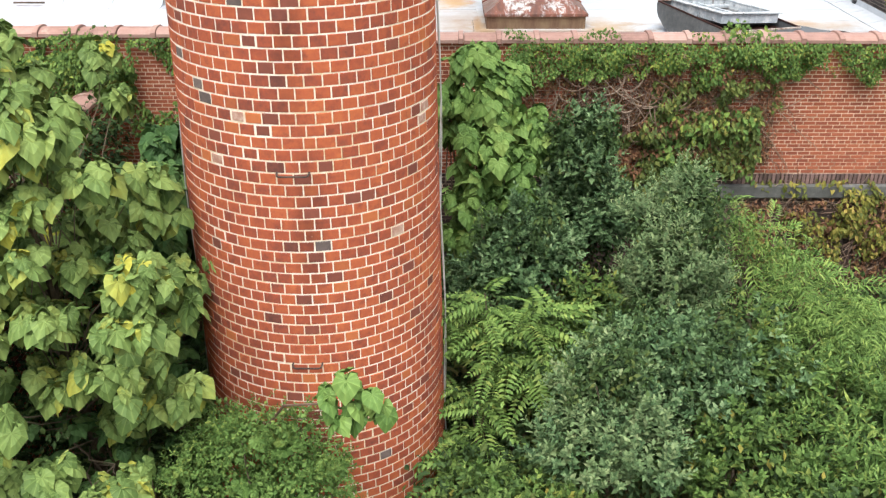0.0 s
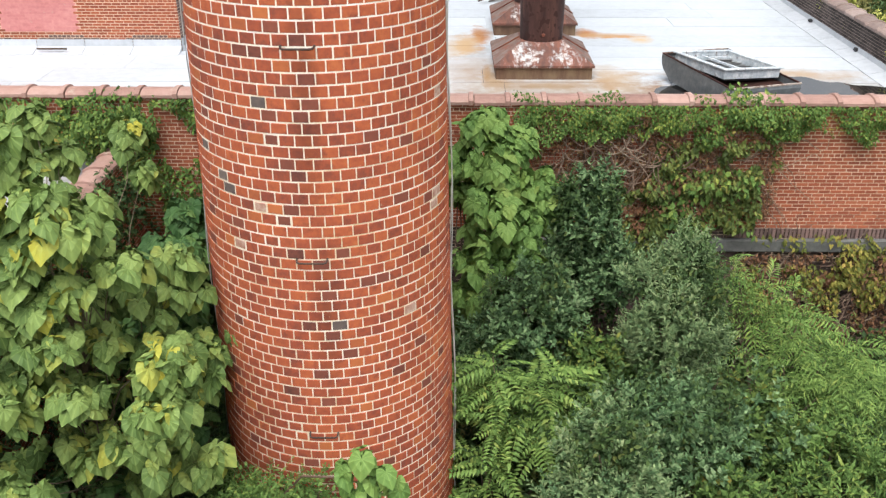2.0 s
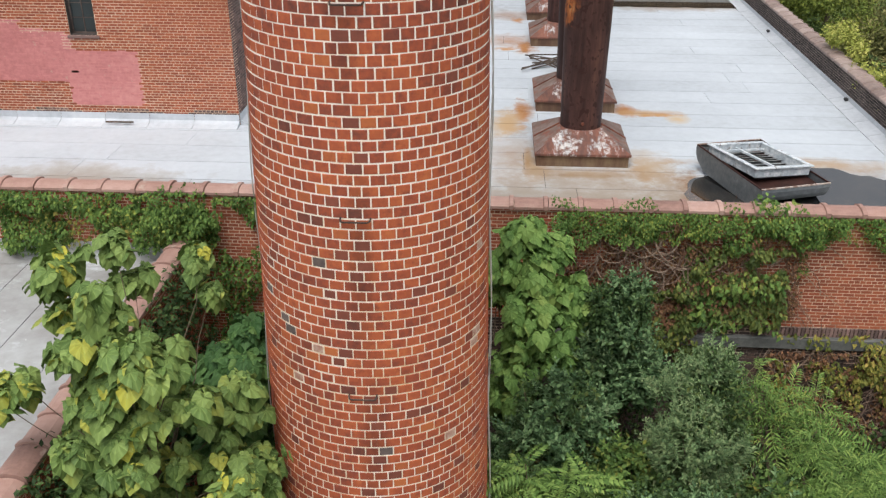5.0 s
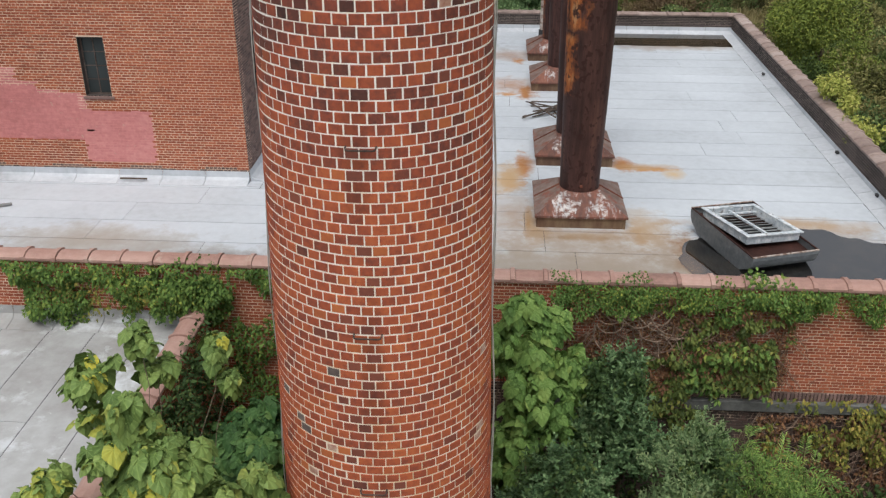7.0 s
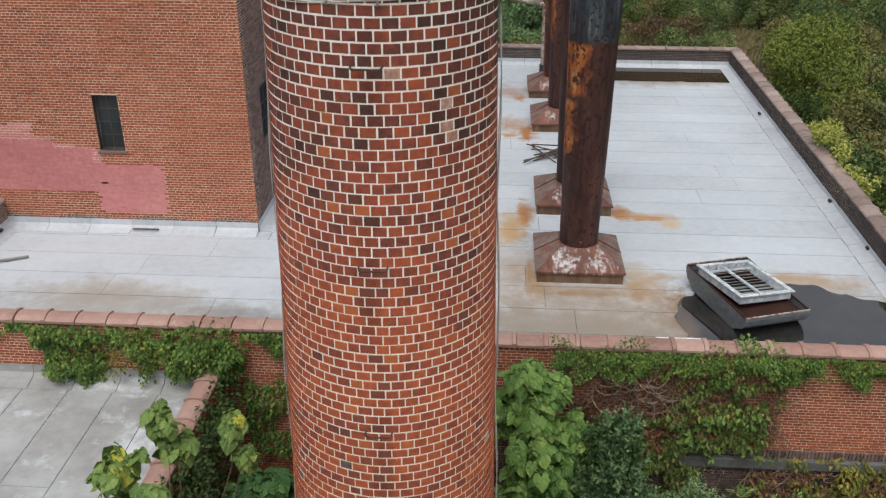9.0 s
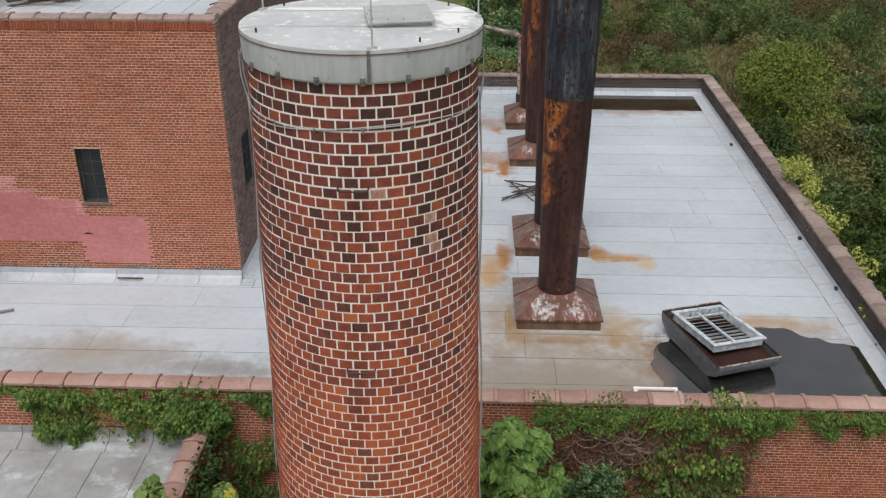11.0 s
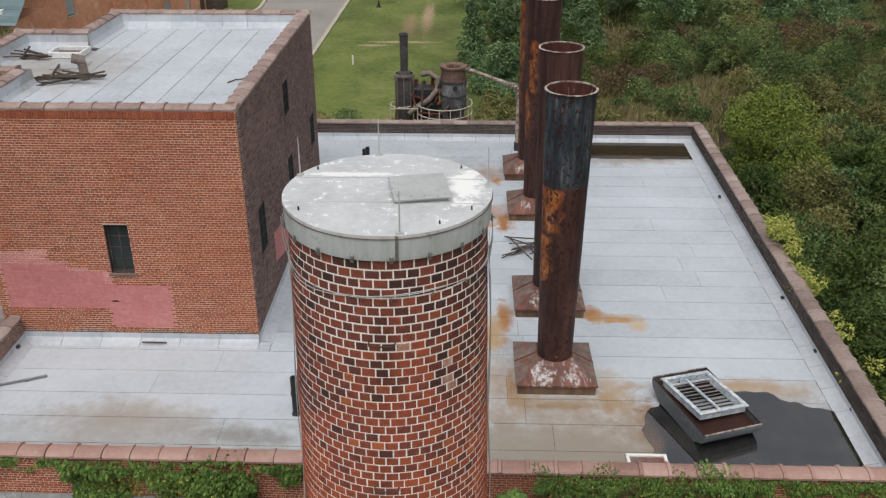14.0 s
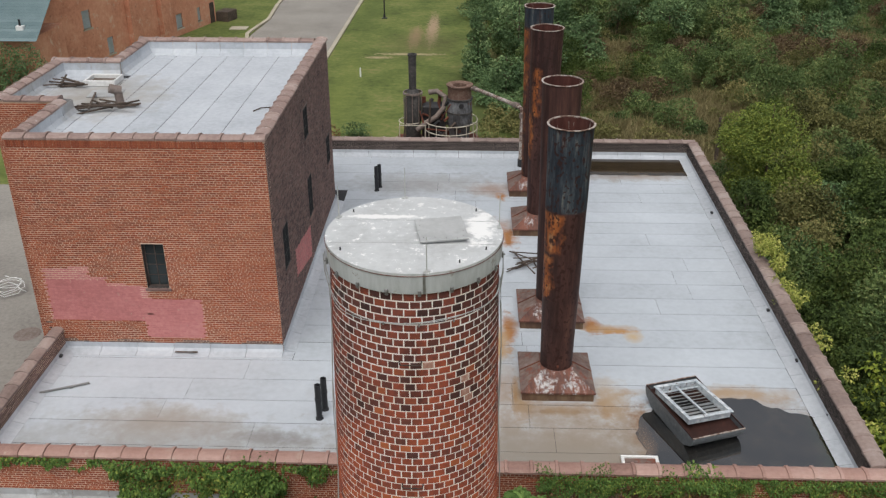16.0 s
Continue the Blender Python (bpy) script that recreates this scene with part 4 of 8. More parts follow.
flashing(roof, (-6.3, 32.51), (XI, 32.51), (0, 1), 0.3, 0.5, ROOF, M_FELT, 1.1)

# ---- clay coping tiles ----
TILE = 0.61


def coping_mesh(width):
    """A saddle-backed tile 0.6 m long along x with a raised collar at its end."""
    bm = bmesh.new()
    half = width / 2
    prof = [(-half, -0.04), (-half, 0.012), (-half + 0.04, 0.04), (-half * 0.5, 0.07), (0, 0.082), (half * 0.5, 0.07), (half - 0.04, 0.04), (half, 0.012), (half, -0.04)]
    stations = [(0.0, 1.0, 0.0), (0.515, 1.0, 0.0), (0.525, 1.08, 0.027), (0.6, 1.08, 0.03)]
    rings = [[bm.verts.new((x, y * k, z + dz if z > 0 else z)) for y, z in prof] for x, k, dz in stations]
    for a, b in zip(rings, rings[1:]):
        for i in range(len(prof) - 1):
            bm.faces.new((a[i], b[i], b[i + 1], a[i + 1]))
    bm.faces.new(rings[0])
    bm.faces.new(rings[-1][::-1])
    bmesh.ops.recalc_face_normals(bm, faces=bm.faces)
    me = bpy.data.meshes.new("coping_tile")
    bm.to_mesh(me)
    bm.free()
    return me


def coping_run(parent, p, q, z, width, material, seed=1, tile=TILE):
    p, q = Vector((*p, z)), Vector((*q, z))
    d = q - p
    me = coping_mesh(width)
    me.materials.append(material)
    count = round(d.length / tile)
    k = d.length / count / TILE
    r = random.Random(seed)
    for i in range(count):
        t = new("coping_tile", me)
        t.parent = parent
        t.location = p + d * (i / count) + Vector((r.gauss(0, 0.004), r.gauss(0, 0.004), r.gauss(0, 0.004)))
        t.rotation_euler = (0, 0, math.atan2(d.y, d.x) + r.gauss(0, 0.008))
        t.scale = (k * 1.0, 1, 1)


MID = THICK / 2
coping_run(w_front, (-1.51, Y0 + MID), (X1 + 0.1, Y0 + MID), TOP + 0.02, 0.43, M_COPING, 1, 0.62)
coping_run(w_front_l, (-13.66, YL + MID), (-1.48, front(-1.51) + MID), TOP + LIFT + 0.02, 0.43, M_COPING, 13, 0.641)
coping_run(w_left, (X0 + MID, 20.76), (X0 + MID, YL + THICK + 0.1), TOP + 0.02, 0.38, M_COPING_GREY, 2)
coping_run(w_right, (right(15) - MID + 0.05, Y0 + THICK + 0.1), (right(Y1) - MID + 0.05, Y1 - THICK - 0.08), TOP + 0.02, 0.46, M_COPING_GREY, 3)
coping_run(w_rear, (right(Y1) + 0.05, Y1 - MID), (X0 - 0.05, Y1 - MID), TOP + 0.02, 0.38, M_COPING_GREY, 4)

# ---- the brick tower ----
TX0, TX1, TY0, TY1, TTOP, TROOF = -13.62, -6.36, 20.82, 32.5, 11.5, 11.02
WX0, WY0, WY1 = -15.7, 24.25, 29.3
win_front = [(3.34, 4.0, 6.82, 8.29)]


def pink(rows, zb):
    """Which bricks of the front lie in the stepped patch of old paint."""
    u, z = (rows[:, 0] + rows[:, 1]) / 2, (rows[:, 2] + rows[:, 3]) / 2 + zb
    a = (u > 0.28) & (u < 2.1) & (z > 5.66) & (z < 7.42 + 0.1 * (u > 1.0) - 0.35 * (u > 1.55))
    b = (u >= 2.1) & (u < 4.9) & (z > np.where(u > 3.1, 5.08, 5.66)) & (z < np.where(u < 3.3, 7.0 - 0.12 * (u - 2.1), 6.46))
    soot = (z < 4.95 + 0.08 * np.sin(u * 3.1)) | ((u < 0.5) & (z < 5.6) & (np.sin(u * 40 + z * 31) > 0))
    return np.where(a | b, 1, np.where(soot, 2, 0))


t_front = wall("wall_tower_front", "red brick tower front with faded pink paint patch", (TX0, TY0), (1, 0, 0), (0, -1, 0), TX1 - TX0, 0, TTOP, 0.36, win_front, M_BRICK, M_JOINT,
               index=pink, mats=[M_BRICK, M_PINK, M_BRICK_DARK], singles=(5.2, 7.2, 6.0, 8.2), course0=4.6)
bm = bmesh.new()
for a, b, c, d in ((0.28, 2.1, 5.66, 7.05), (2.1, 3.1, 5.66, 6.85), (3.1, 4.9, 5.08, 6.46)):
    bm.faces.new([bm.verts.new((TX0 + x, TY0 - 0.003, z)) for x, z in ((a, c), (b, c), (b, d), (a, d))])
part("painted_joint", bm, M_PINK, t_front, "pink paint over the brick joints")
win_side = [(1.28, 2.12, 6.73, 8.19), (5.78, 6.62, 6.5, 7.99), (5.83, 6.67, 9.39, 10.5), (10.18, 11.02, 6.78, 7.97)]


def pink_side(rows, zb):
    u, z = (rows[:, 0] + rows[:, 1]) / 2, (rows[:, 2] + rows[:, 3]) / 2 + zb
    return ((u > 2.92) & (u < 5.7) & (z > 5.73 - 0.23 * (u - 2.92)) & (z < 6.69 - 0.146 * (u - 2.92))).astype(int)


# Bricks and joints of this side are darker than those of the front.
t_side = wall("wall_tower_side", "dark grey-brown brick tower side with narrow windows", (TX1, TY0 + 0.36), (0, 1, 0), (1, 0, 0), TY1 - TY0 - 0.36, 0, TTOP, 0.36, [(a - 0.36, b - 0.36, c, d) for a, b, c, d in win_side],
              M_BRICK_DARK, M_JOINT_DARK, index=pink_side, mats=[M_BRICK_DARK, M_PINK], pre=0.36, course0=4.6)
wall("wall_tower_rear", "plain brick tower rear wall", (TX1 - 0.36, TY1), (-1, 0, 0), (0, 1, 0), TX1 - TX0 - 0.72, 0, TTOP, 0.36, [], M_BRICK, M_JOINT)
t_left = wall("wall_tower_left", "red brick tower side wall", (TX0, WY0), (0, -1, 0), (-1, 0, 0), WY0 - TY0 - 0.36, 0, TTOP, 0.36, [], M_BRICK, M_JOINT, post=0.36)
t_left2 = wall("wall_tower_back_left", "red brick tower side wall", (TX0, TY1), (0, -1, 0), (-1, 0, 0), TY1 - WY1, 0, TTOP, 0.36, [], M_BRICK, M_JOINT)
t_wing = wall("wall_wing_front", "red brick wing front of the tower", (WX0, WY0), (1, 0, 0), (0, -1, 0), TX0 - WX0, 0, TTOP, 0.36, [], M_BRICK, M_JOINT)
t_wing_l = wall("wall_wing_left", "red brick wing side of the tower", (WX0, WY1), (0, -1, 0), (-1, 0, 0), WY1 - WY0 - 0.36, 0, TTOP, 0.36, [], M_BRICK, M_JOINT, post=0.36)
t_wing_b = wall("wall_wing_rear", "red brick wing rear of the tower", (TX0, WY1), (-1, 0, 0), (0, 1, 0), TX0 - WX0 - 0.36, 0, TTOP, 0.36, [], M_BRICK, M_JOINT)
# a soldier course under the coping
me_head = bpy.data.meshes.new("soldier_brick")
bm = bmesh.new()
box(bm, -0.03, 0.03, -0.022, 0.0, 0.0, 0.19, bevel=0.004)
bm.to_mesh(me_head)
bm.free()
me_head.materials.append(M_BRICK)
for i in range(97):
    s = new("soldier_brick", me_head)
    s.parent = t_front
    s.location = (TX0 + 0.04 + i * 0.0745, TY0 - 0.006, TTOP - 0.215)
bm = bmesh.new()
sheet(bm, [(TX0 + 0.36, TY0 + 0.36), (TX1 - 0.36, TY0 + 0.36), (TX1 - 0.36, TY1 - 0.36), (TX0 + 0.36, TY1 - 0.36), (TX0 + 0.36, WY1 - 0.36), (WX0 + 0.36, WY1 - 0.36), (WX0 + 0.36, WY0 + 0.36), (TX0 + 0.36, WY0 + 0.36)], TROOF - 0.25, 0.242)
t_roof = tagged(part("roof_tower", bm, M_BITUMEN), "flat tower roof of silver felt strips", "roof", kind="structure")
xs = [TX0 + 0.7, -12.1, -11.1, -10.1, -9.1, -8.1, TX1 - 0.7]
for i, (a, b) in enumerate(zip(xs, xs[1:])):
    cut = TY0 + 0.72 + (3.2 + 2.1 * (i * 37 % 5) / 2.0)
    for c, d in ((TY0 + 0.7, cut), (cut, TY1 - 0.7)):
        felt(a + 0.01, b - 0.01, c + 0.006, d - 0.006, TROOF, t_roof, M_FELT, 0.001 * (i % 3))
felt(WX0 + 0.7, TX0 + 0.69, WY0 + 0.7, WY1 - 0.7, TROOF, t_roof, M_FELT)
i0, i1, j0, j1 = TX0 + 0.37, TX1 - 0.37, TY0 + 0.37, TY1 - 0.37
for p, q, n in (((i0, j0), (i1, j0), (0, 1)), ((i1, j0), (i1, j1), (-1, 0)), ((i1, j1), (i0, j1), (0, -1)), ((i0, j1), (i0, WY1 - 0.37), (1, 0)), ((i0, WY1 - 0.37), (WX0 + 0.37, WY1 - 0.37), (0, -1)),
                ((WX0 + 0.37, WY1 - 0.37), (WX0 + 0.37, WY0 + 0.37), (1, 0)), ((WX0 + 0.37, WY0 + 0.37), (i0, WY0 + 0.37), (0, 1)), ((i0, WY0 + 0.37), (i0, j0), (1, 0))):
    flashing(t_roof, p, q, n, 0.46, 0.33, TROOF, M_FELT, 0.95)
c = 0.18
coping_run(t_front, (TX0 - 0.04, TY0 + c), (TX1 + 0.04, TY0 + c), TTOP + 0.03, 0.42, M_COPING_TOWER, 5)
coping_run(t_side, (TX1 - c, TY0 + 0.42), (TX1 - c, TY1 + 0.04), TTOP + 0.03, 0.42, M_COPING_TOWER, 6)
coping_run(t_side, (TX1 - 0.42, TY1 - c), (TX0 - 0.04, TY1 - c), TTOP + 0.03, 0.42, M_COPING_TOWER, 7)
coping_run(t_left2, (TX0 + c, TY1 - 0.42), (TX0 + c, WY1 + 0.1), TTOP + 0.03, 0.42, M_COPING_TOWER, 8)
coping_run(t_wing_b, (TX0 + 0.4, WY1 - c), (WX0 - 0.04, WY1 - c), TTOP + 0.03, 0.42, M_COPING_TOWER, 9)
coping_run(t_wing_l, (WX0 + c, WY1 - 0.42), (WX0 + c, WY0 - 0.04), TTOP + 0.03, 0.42, M_COPING_TOWER, 10)
coping_run(t_wing, (WX0 + 0.44, WY0 + c), (TX0 + 0.1, WY0 + c), TTOP + 0.03, 0.42, M_COPING_TOWER, 11)
coping_run(t_left, (TX0 + c, WY0 - 0.06), (TX0 + c, TY0 + 0.42), TTOP + 0.03, 0.42, M_COPING_TOWER, 12)


M_BLACKPANE = surface('near_black_pane', [(0.0, (0.008, 0.009, 0.01)), (1.0, (0.03, 0.032, 0.034))], big=2, fine=9, rough=0.8, bump=0.1, spec=0.1)


def steel_window(name, origin, u, n, w, z0, z1, cols, rows, out=0.0):
    """A recessed steel sash with muntins and dark panes."""
    o, u, n = Vector((*origin, 0)), Vector(u), Vector(n)
    m = Matrix((u, -n, Vector((0, 0, 1)))).transposed().to_4x4()
    m.translation = o + n * out
    win = tagged(new(name), "narrow steel-framed window with dark panes", "window", kind="structure")
    if not out:
        for a, b, c, d in ((0.003, 0.018, z0 + 0.018, z1 - 0.018), (w - 0.018, w - 0.003, z0 + 0.018, z1 - 0.018), (0.003, w - 0.003, z0 + 0.003, z0 + 0.018), (0.003, w - 0.003, z1 - 0.018, z1 - 0.003)):
            part("reveal", box(bmesh.new(), a, b, -0.004, 0.128, c, d, m), M_BRICK_BLACK, win)
    bm = bmesh.new()
    for a, b, c, d in ((0, 0.05, z0, z1), (w - 0.05, w, z0, z1), (0.05, w - 0.05, z0, z0 + 0.05), (0.05, w - 0.05, z1 - 0.05, z1)):
        box(bm, a, b, 0.13, 0.19, c, d, m)
    part("window_frame", bm, M_BITUMEN if out else M_SASH, win)
    for i in range(1, cols):
        x = 0.05 + (w - 0.1) * i / cols
        part("muntin", box(bmesh.new(), x - 0.013, x + 0.013, 0.135, 0.175, z0 + 0.05, z1 - 0.05, m), M_BITUMEN if out else M_SASH, win)
    for j in range(1, rows):
        z = z0 + 0.05 + (z1 - z0 - 0.1) * j / rows
        part("muntin", box(bmesh.new(), 0.05, w - 0.05, 0.14, 0.17, z - 0.009, z + 0.009, m), M_BITUMEN if out else M_SASH, win)
    for i in range(cols):
        for j in range(rows):
            x0, x1 = 0.05 + (w - 0.1) * i / cols, 0.05 + (w - 0.1) * (i + 1) / cols
            c0, c1 = z0 + 0.05 + (z1 - z0 - 0.1) * j / rows, z0 + 0.05 + (z1 - z0 - 0.1) * (j + 1) / rows
            part("pane", box(bmesh.new(), x0, x1, 0.15, 0.156, c0, c1, m @ pose(0, random.gauss(0, 0.001), 0)), M_BLACKPANE if out else M_GLASS, win)
    bm = bmesh.new()
    box(bm, -0.06, w + 0.06, -0.05 + out, 0.16 + out, z0 - 0.075, z0 - 0.002, m, bevel=0.01)
    part("window_sill", bm, M_BRICK_DARK, win)
    return win


steel_window("window_1", (TX0 + 3.34, TY0), (1, 0, 0), (0, -1, 0), 0.66, 6.82, 8.29, 2, 4)
for k, (a, b, c, d) in enumerate(win_side):
    steel_window("window_%d" % (k + 2), (TX1, TY0 + a), (0, 1, 0), (1, 0, 0), b - a, c, d, 2, 3, 0.125)

# ---- the low annex in front ----
AX, AROOF = -5.78, 4.02
w_annex = wall("wall_annex", "low brick annex wall with clay coping under foliage", (AX + 0.15, 1.0), (0, 1, 0), (1, 0, 0), front(AX) - 1.02, 0, 4.5, 0.3, [], M_BRICK, M_JOINT)
bm = bmesh.new()
sheet(bm, [(-20, 1.0), (AX - 0.153, 1.0), (AX - 0.153, front(AX) - 0.01), (X0, YL - 0.01), (-20, YL - 0.01)], 3.7, AROOF - 0.008 - 3.7)
a_roof = tagged(part("roof_annex", bm, M_BITUMEN), "low annex roof of worn grey felt", "roof", kind="structure")
xs = [-20.0, -13.6, -12.65, -11.7, -10.73, -9.76, -8.79, -7.86, -6.9, AX - 0.4]
for i, (a, b) in enumerate(zip(xs, xs[1:])):
    cut = 7.0 + (i * 29 % 7) * 0.75
    for c, d in ((1.0, cut), (cut, front(max(a, X0)) - 0.4)):
        felt(a + 0.008, b - 0.008, c + 0.006, d - 0.006, AROOF, a_roof, M_ANNEX)
flashing(a_roof, (X0, YL - 0.01), (AX - 0.15, front(AX) - 0.01), (0, -1), 0.32, 0.42, AROOF, M_ANNEX, 0.97)
flashing(a_roof, (AX - 0.153, 1.0), (AX - 0.153, front(AX) - 0.05), (-1, 0), 0.3, 0.3, AROOF, M_FELT, 1.0)
coping_run(w_annex, (AX, front(AX) - 0.1), (AX, 1.1), 4.53, 0.42, M_COPING, 21)
bm = bmesh.new()
box(bm, -20, -19.7, 1.0, Y0 - 0.02, 0, 3.69)
box(bm, -19.69, AX - 0.16, 1.0, 1.3, 0, 3.69)
tagged(part("wall_annex_outer", bm, M_BRICK), "plain brick outer wall of the annex", "wall", kind="structure")


# ---- the round brick chimney ----
CX, CY = -1.53, 10.01


def shaft_radius(z):
    return 1.405 - 0.0188 * (z - 9.0)


chimney = thing("brick_chimney", (CX, CY, 0), "tall round red brick chimney with pale joints and steel cap", "chimney")
CTOP = 13.66
bm = bmesh.new()
lathe(bm, [(shaft_radius(z) - 0.0045, z) for z in np.linspace(0, CTOP, 12)] + [(0.9, CTOP)], 96)
part("shaft", bm, M_MORTAR, chimney, "pale mortar core of the shaft", smooth=True)

COURSE, FOOT, PITCH_BRICK = 0.1281, 0.137, 0.1755
PARTS_FROM, PARTS_TO = 69, 93   # the courses whose facing bricks are single parts
cr = np.random.default_rng(11)
BRICKS = (M_RADIAL, M_BURNT, M_SALMON, M_GREYED, M_SMEARED)
# bricks that stand out: angle from the front, height, material and how thickly they are pointed
ODD_BRICKS = [(-0.28, 7.28, 3, 0), (-0.95, 7.01, 1, 1), (-0.26, 6.89, 1, 1), (-0.91, 6.62, 3, 1), (-0.68, 6.38, 3, 1), (-0.71, 6.25, 3, 0), (-0.65, 5.87, 1, 0), (-0.32, 6.11, 4, 1),
              (-0.19, 6.02, 1, 1), (-0.18, 5.62, 1, 0), (-0.65, 5.54, 4, 1), (0.07, 5.5, 1, 0), (0.12, 4.71, 3, 0), (0.134, 4.5, 1, 0), (0.2, 4.35, 1, 0), (0.58, 1.8, 3, 0),
              (0.64, 12.03, 4, 0), (0.64, 11.77, 4, 0), (0.74, 11.65, 4, 0), (-0.14, 12.28, 2, 0), (0.0, 11.76, 2, 0), (0.64, 12.29, 1, 0), (1.13, 5.94, 4, 1), (1.09, 5.78, 4, 1)]


def radial_brick(width, height, deep=0.03):
    """The 12 corners of one radial brick with its face at y = 0 looking along -y."""
    e = 0.005
    pts = []
    for inset, y in ((0, deep), (0, e), (e, 0)):
        for sx, sz in ((-1, 0), (1, 0), (1, 1), (-1, 1)):
            pts.append((sx * (width / 2 - inset), y, inset if sz == 0 else height - inset))
    return np.array(pts)


def brick_kind(ang, z):
    """Which firing a brick has: burnt ones grow common towards the top and behind the rungs."""
    up = min(1.0, max(0.0, (z - 9.5) / 3.6))
    burnt = 0.03 + 0.15 * up + 0.13 * math.exp(-((ang + 0.02) / 0.16) ** 2) + (0.22 * up if ang > 0.45 else 0.0)
    burnt += 0.3 * up * noise.noise(Vector((ang * 2.4, z * 1.6, 4)))
    q = cr.random()
    return 1 if q < burnt else 2 if q > 0.965 else 4 if q > 0.963 else 0


QUADS = [(8, 9, 10, 11)] + [(lo + i, lo + (i + 1) % 4, lo + 4 + (i + 1) % 4, lo + 4 + i) for lo in (0, 4) for i in range(4)]
single_meshes = []
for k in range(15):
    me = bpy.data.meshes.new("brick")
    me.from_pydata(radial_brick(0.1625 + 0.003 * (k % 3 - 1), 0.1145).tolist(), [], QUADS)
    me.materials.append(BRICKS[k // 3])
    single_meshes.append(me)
bulk, bulk_kind, singles = [], [], 0
for j in range(1, 106):
    z = FOOT + j * COURSE
    if z + COURSE > CTOP + 0.03:
        break
    r = shaft_radius(z + 0.06)
    around = round(2 * math.pi * r / PITCH_BRICK)
    step = 2 * math.pi / around
    joint = 0.0158 + 0.0045 * min(1.0, max(0.0, (z - 6.5) / 4.0))
    edges = -0.003 + step * (np.arange(around + 1) + (0.0 if j % 2 else 0.5) + cr.normal(0, 0.03)) + np.concatenate((cr.normal(0, 0.05 * step, around), [0]))
    edges[-1] = edges[0] + 2 * math.pi
    for i in range(around):
        mid, span = (edges[i] + edges[i + 1]) / 2, (edges[i + 1] - edges[i]) * r
        ang = (mid + math.pi) % (2 * math.pi) - math.pi
        out = r + max(-0.001, cr.normal(0, 0.0015))
        kind = brick_kind(ang, z)
        thick = 0.014 if cr.random() < 0.006 else 0.0
        for oa, oz, ok, ot in ODD_BRICKS:
            if abs(oa - ang) < step / 2 and z < oz < z + COURSE:
                kind, thick = ok, 0.016 * ot
        if PARTS_FROM <= j < PARTS_TO and abs(ang) < 0.8 and singles < 300:
            ob = new("brick", single_meshes[kind * 3 + int(cr.integers(0, 3))])
            ob.parent = chimney
            ob.location = (out * math.sin(ang), -out * math.cos(ang), z + cr.normal(0, 0.0015))
            ob.rotation_euler = (0, cr.normal(0, 0.006), ang)
            ob.scale = ((span - joint) / 0.1625, 1, 1)
            singles += 1
            continue
        p = radial_brick(span - joint - thick + cr.normal(0, 0.0015), COURSE - joint - thick * 0.8 + cr.normal(0, 0.0012))
        p[:, 2] += z + thick * 0.4
        p[:, 2] += p[:, 0] * cr.normal(0, 0.006)
        x, y = p[:, 0].copy(), p[:, 1] - out
        p[:, 0], p[:, 1] = x * math.cos(ang) - y * math.sin(ang), x * math.sin(ang) + y * math.cos(ang)
        bulk.append(p)
        bulk_kind.append(kind)
bulk = np.array(bulk)
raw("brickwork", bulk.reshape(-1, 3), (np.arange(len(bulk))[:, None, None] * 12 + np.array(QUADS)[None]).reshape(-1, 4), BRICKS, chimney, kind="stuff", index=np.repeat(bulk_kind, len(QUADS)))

# cap
CAPZ = 13.93
bm = bmesh.new()
lathe(bm, [(1.345, 13.6), (1.36, 13.6), (1.375, CAPZ - 0.015), (1.37, CAPZ), (1.36, CAPZ), (1.355, CAPZ - 0.03)], 96)
skirt_cap = part("cap", bm, M_SKIRT, chimney, "grey sheet-steel cap with a streaked skirt", smooth=True)
bm = bmesh.new()
lathe(bm, [(1.372, CAPZ - 0.004), (1.372, CAPZ + 0.006), (1.2, CAPZ + 0.012), (0.6, CAPZ + 0.02), (0.0, CAPZ + 0.024)], 96)
part("cap_plate", bm, M_CAPTOP, skirt_cap, "grey painted top plate with white droppings", smooth=True)
bm = bmesh.new()
lathe(bm, [(1.377, CAPZ - 0.045), (1.384, CAPZ - 0.043), (1.384, CAPZ - 0.037), (1.377, CAPZ - 0.035)], 96)
part("lip_seam", bm, M_RUST, skirt_cap, "rusty seam under the edge of the cap", smooth=True)
for yy in (-0.42, 0.4):
    half = math.sqrt(1.36 ** 2 - yy ** 2) - 0.03
    pts = []
    for i in range(25):
        px = -half + half * i / 12
        pr = math.hypot(px, yy)
        pts.append((px, yy, CAPZ + 0.003 + (0.024 - 0.0067 * pr if pr < 0.6 else 0.02 - 0.0133 * (pr - 0.6) if pr < 1.2 else 0.012 - 0.035 * (pr - 1.2))))
    part("seam", tube(bmesh.new(), pts, 0.0042, 5), M_CAP, skirt_cap)
bm = bmesh.new()
box(bm, -0.37, 0.37, -0.38, 0.38, 0.0, 0.03, pose(0.42, -0.06, CAPZ + 0.075, 1.5, -1, 10), bevel=0.006)
box(bm, -0.33, 0.33, -0.33, 0.33, -0.06, 0.0, pose(0.42, -0.06, CAPZ + 0.075, 1.5, -1, 10))
cover = part("cover_plate", bm, M_CAP, skirt_cap, "square grey access cover")
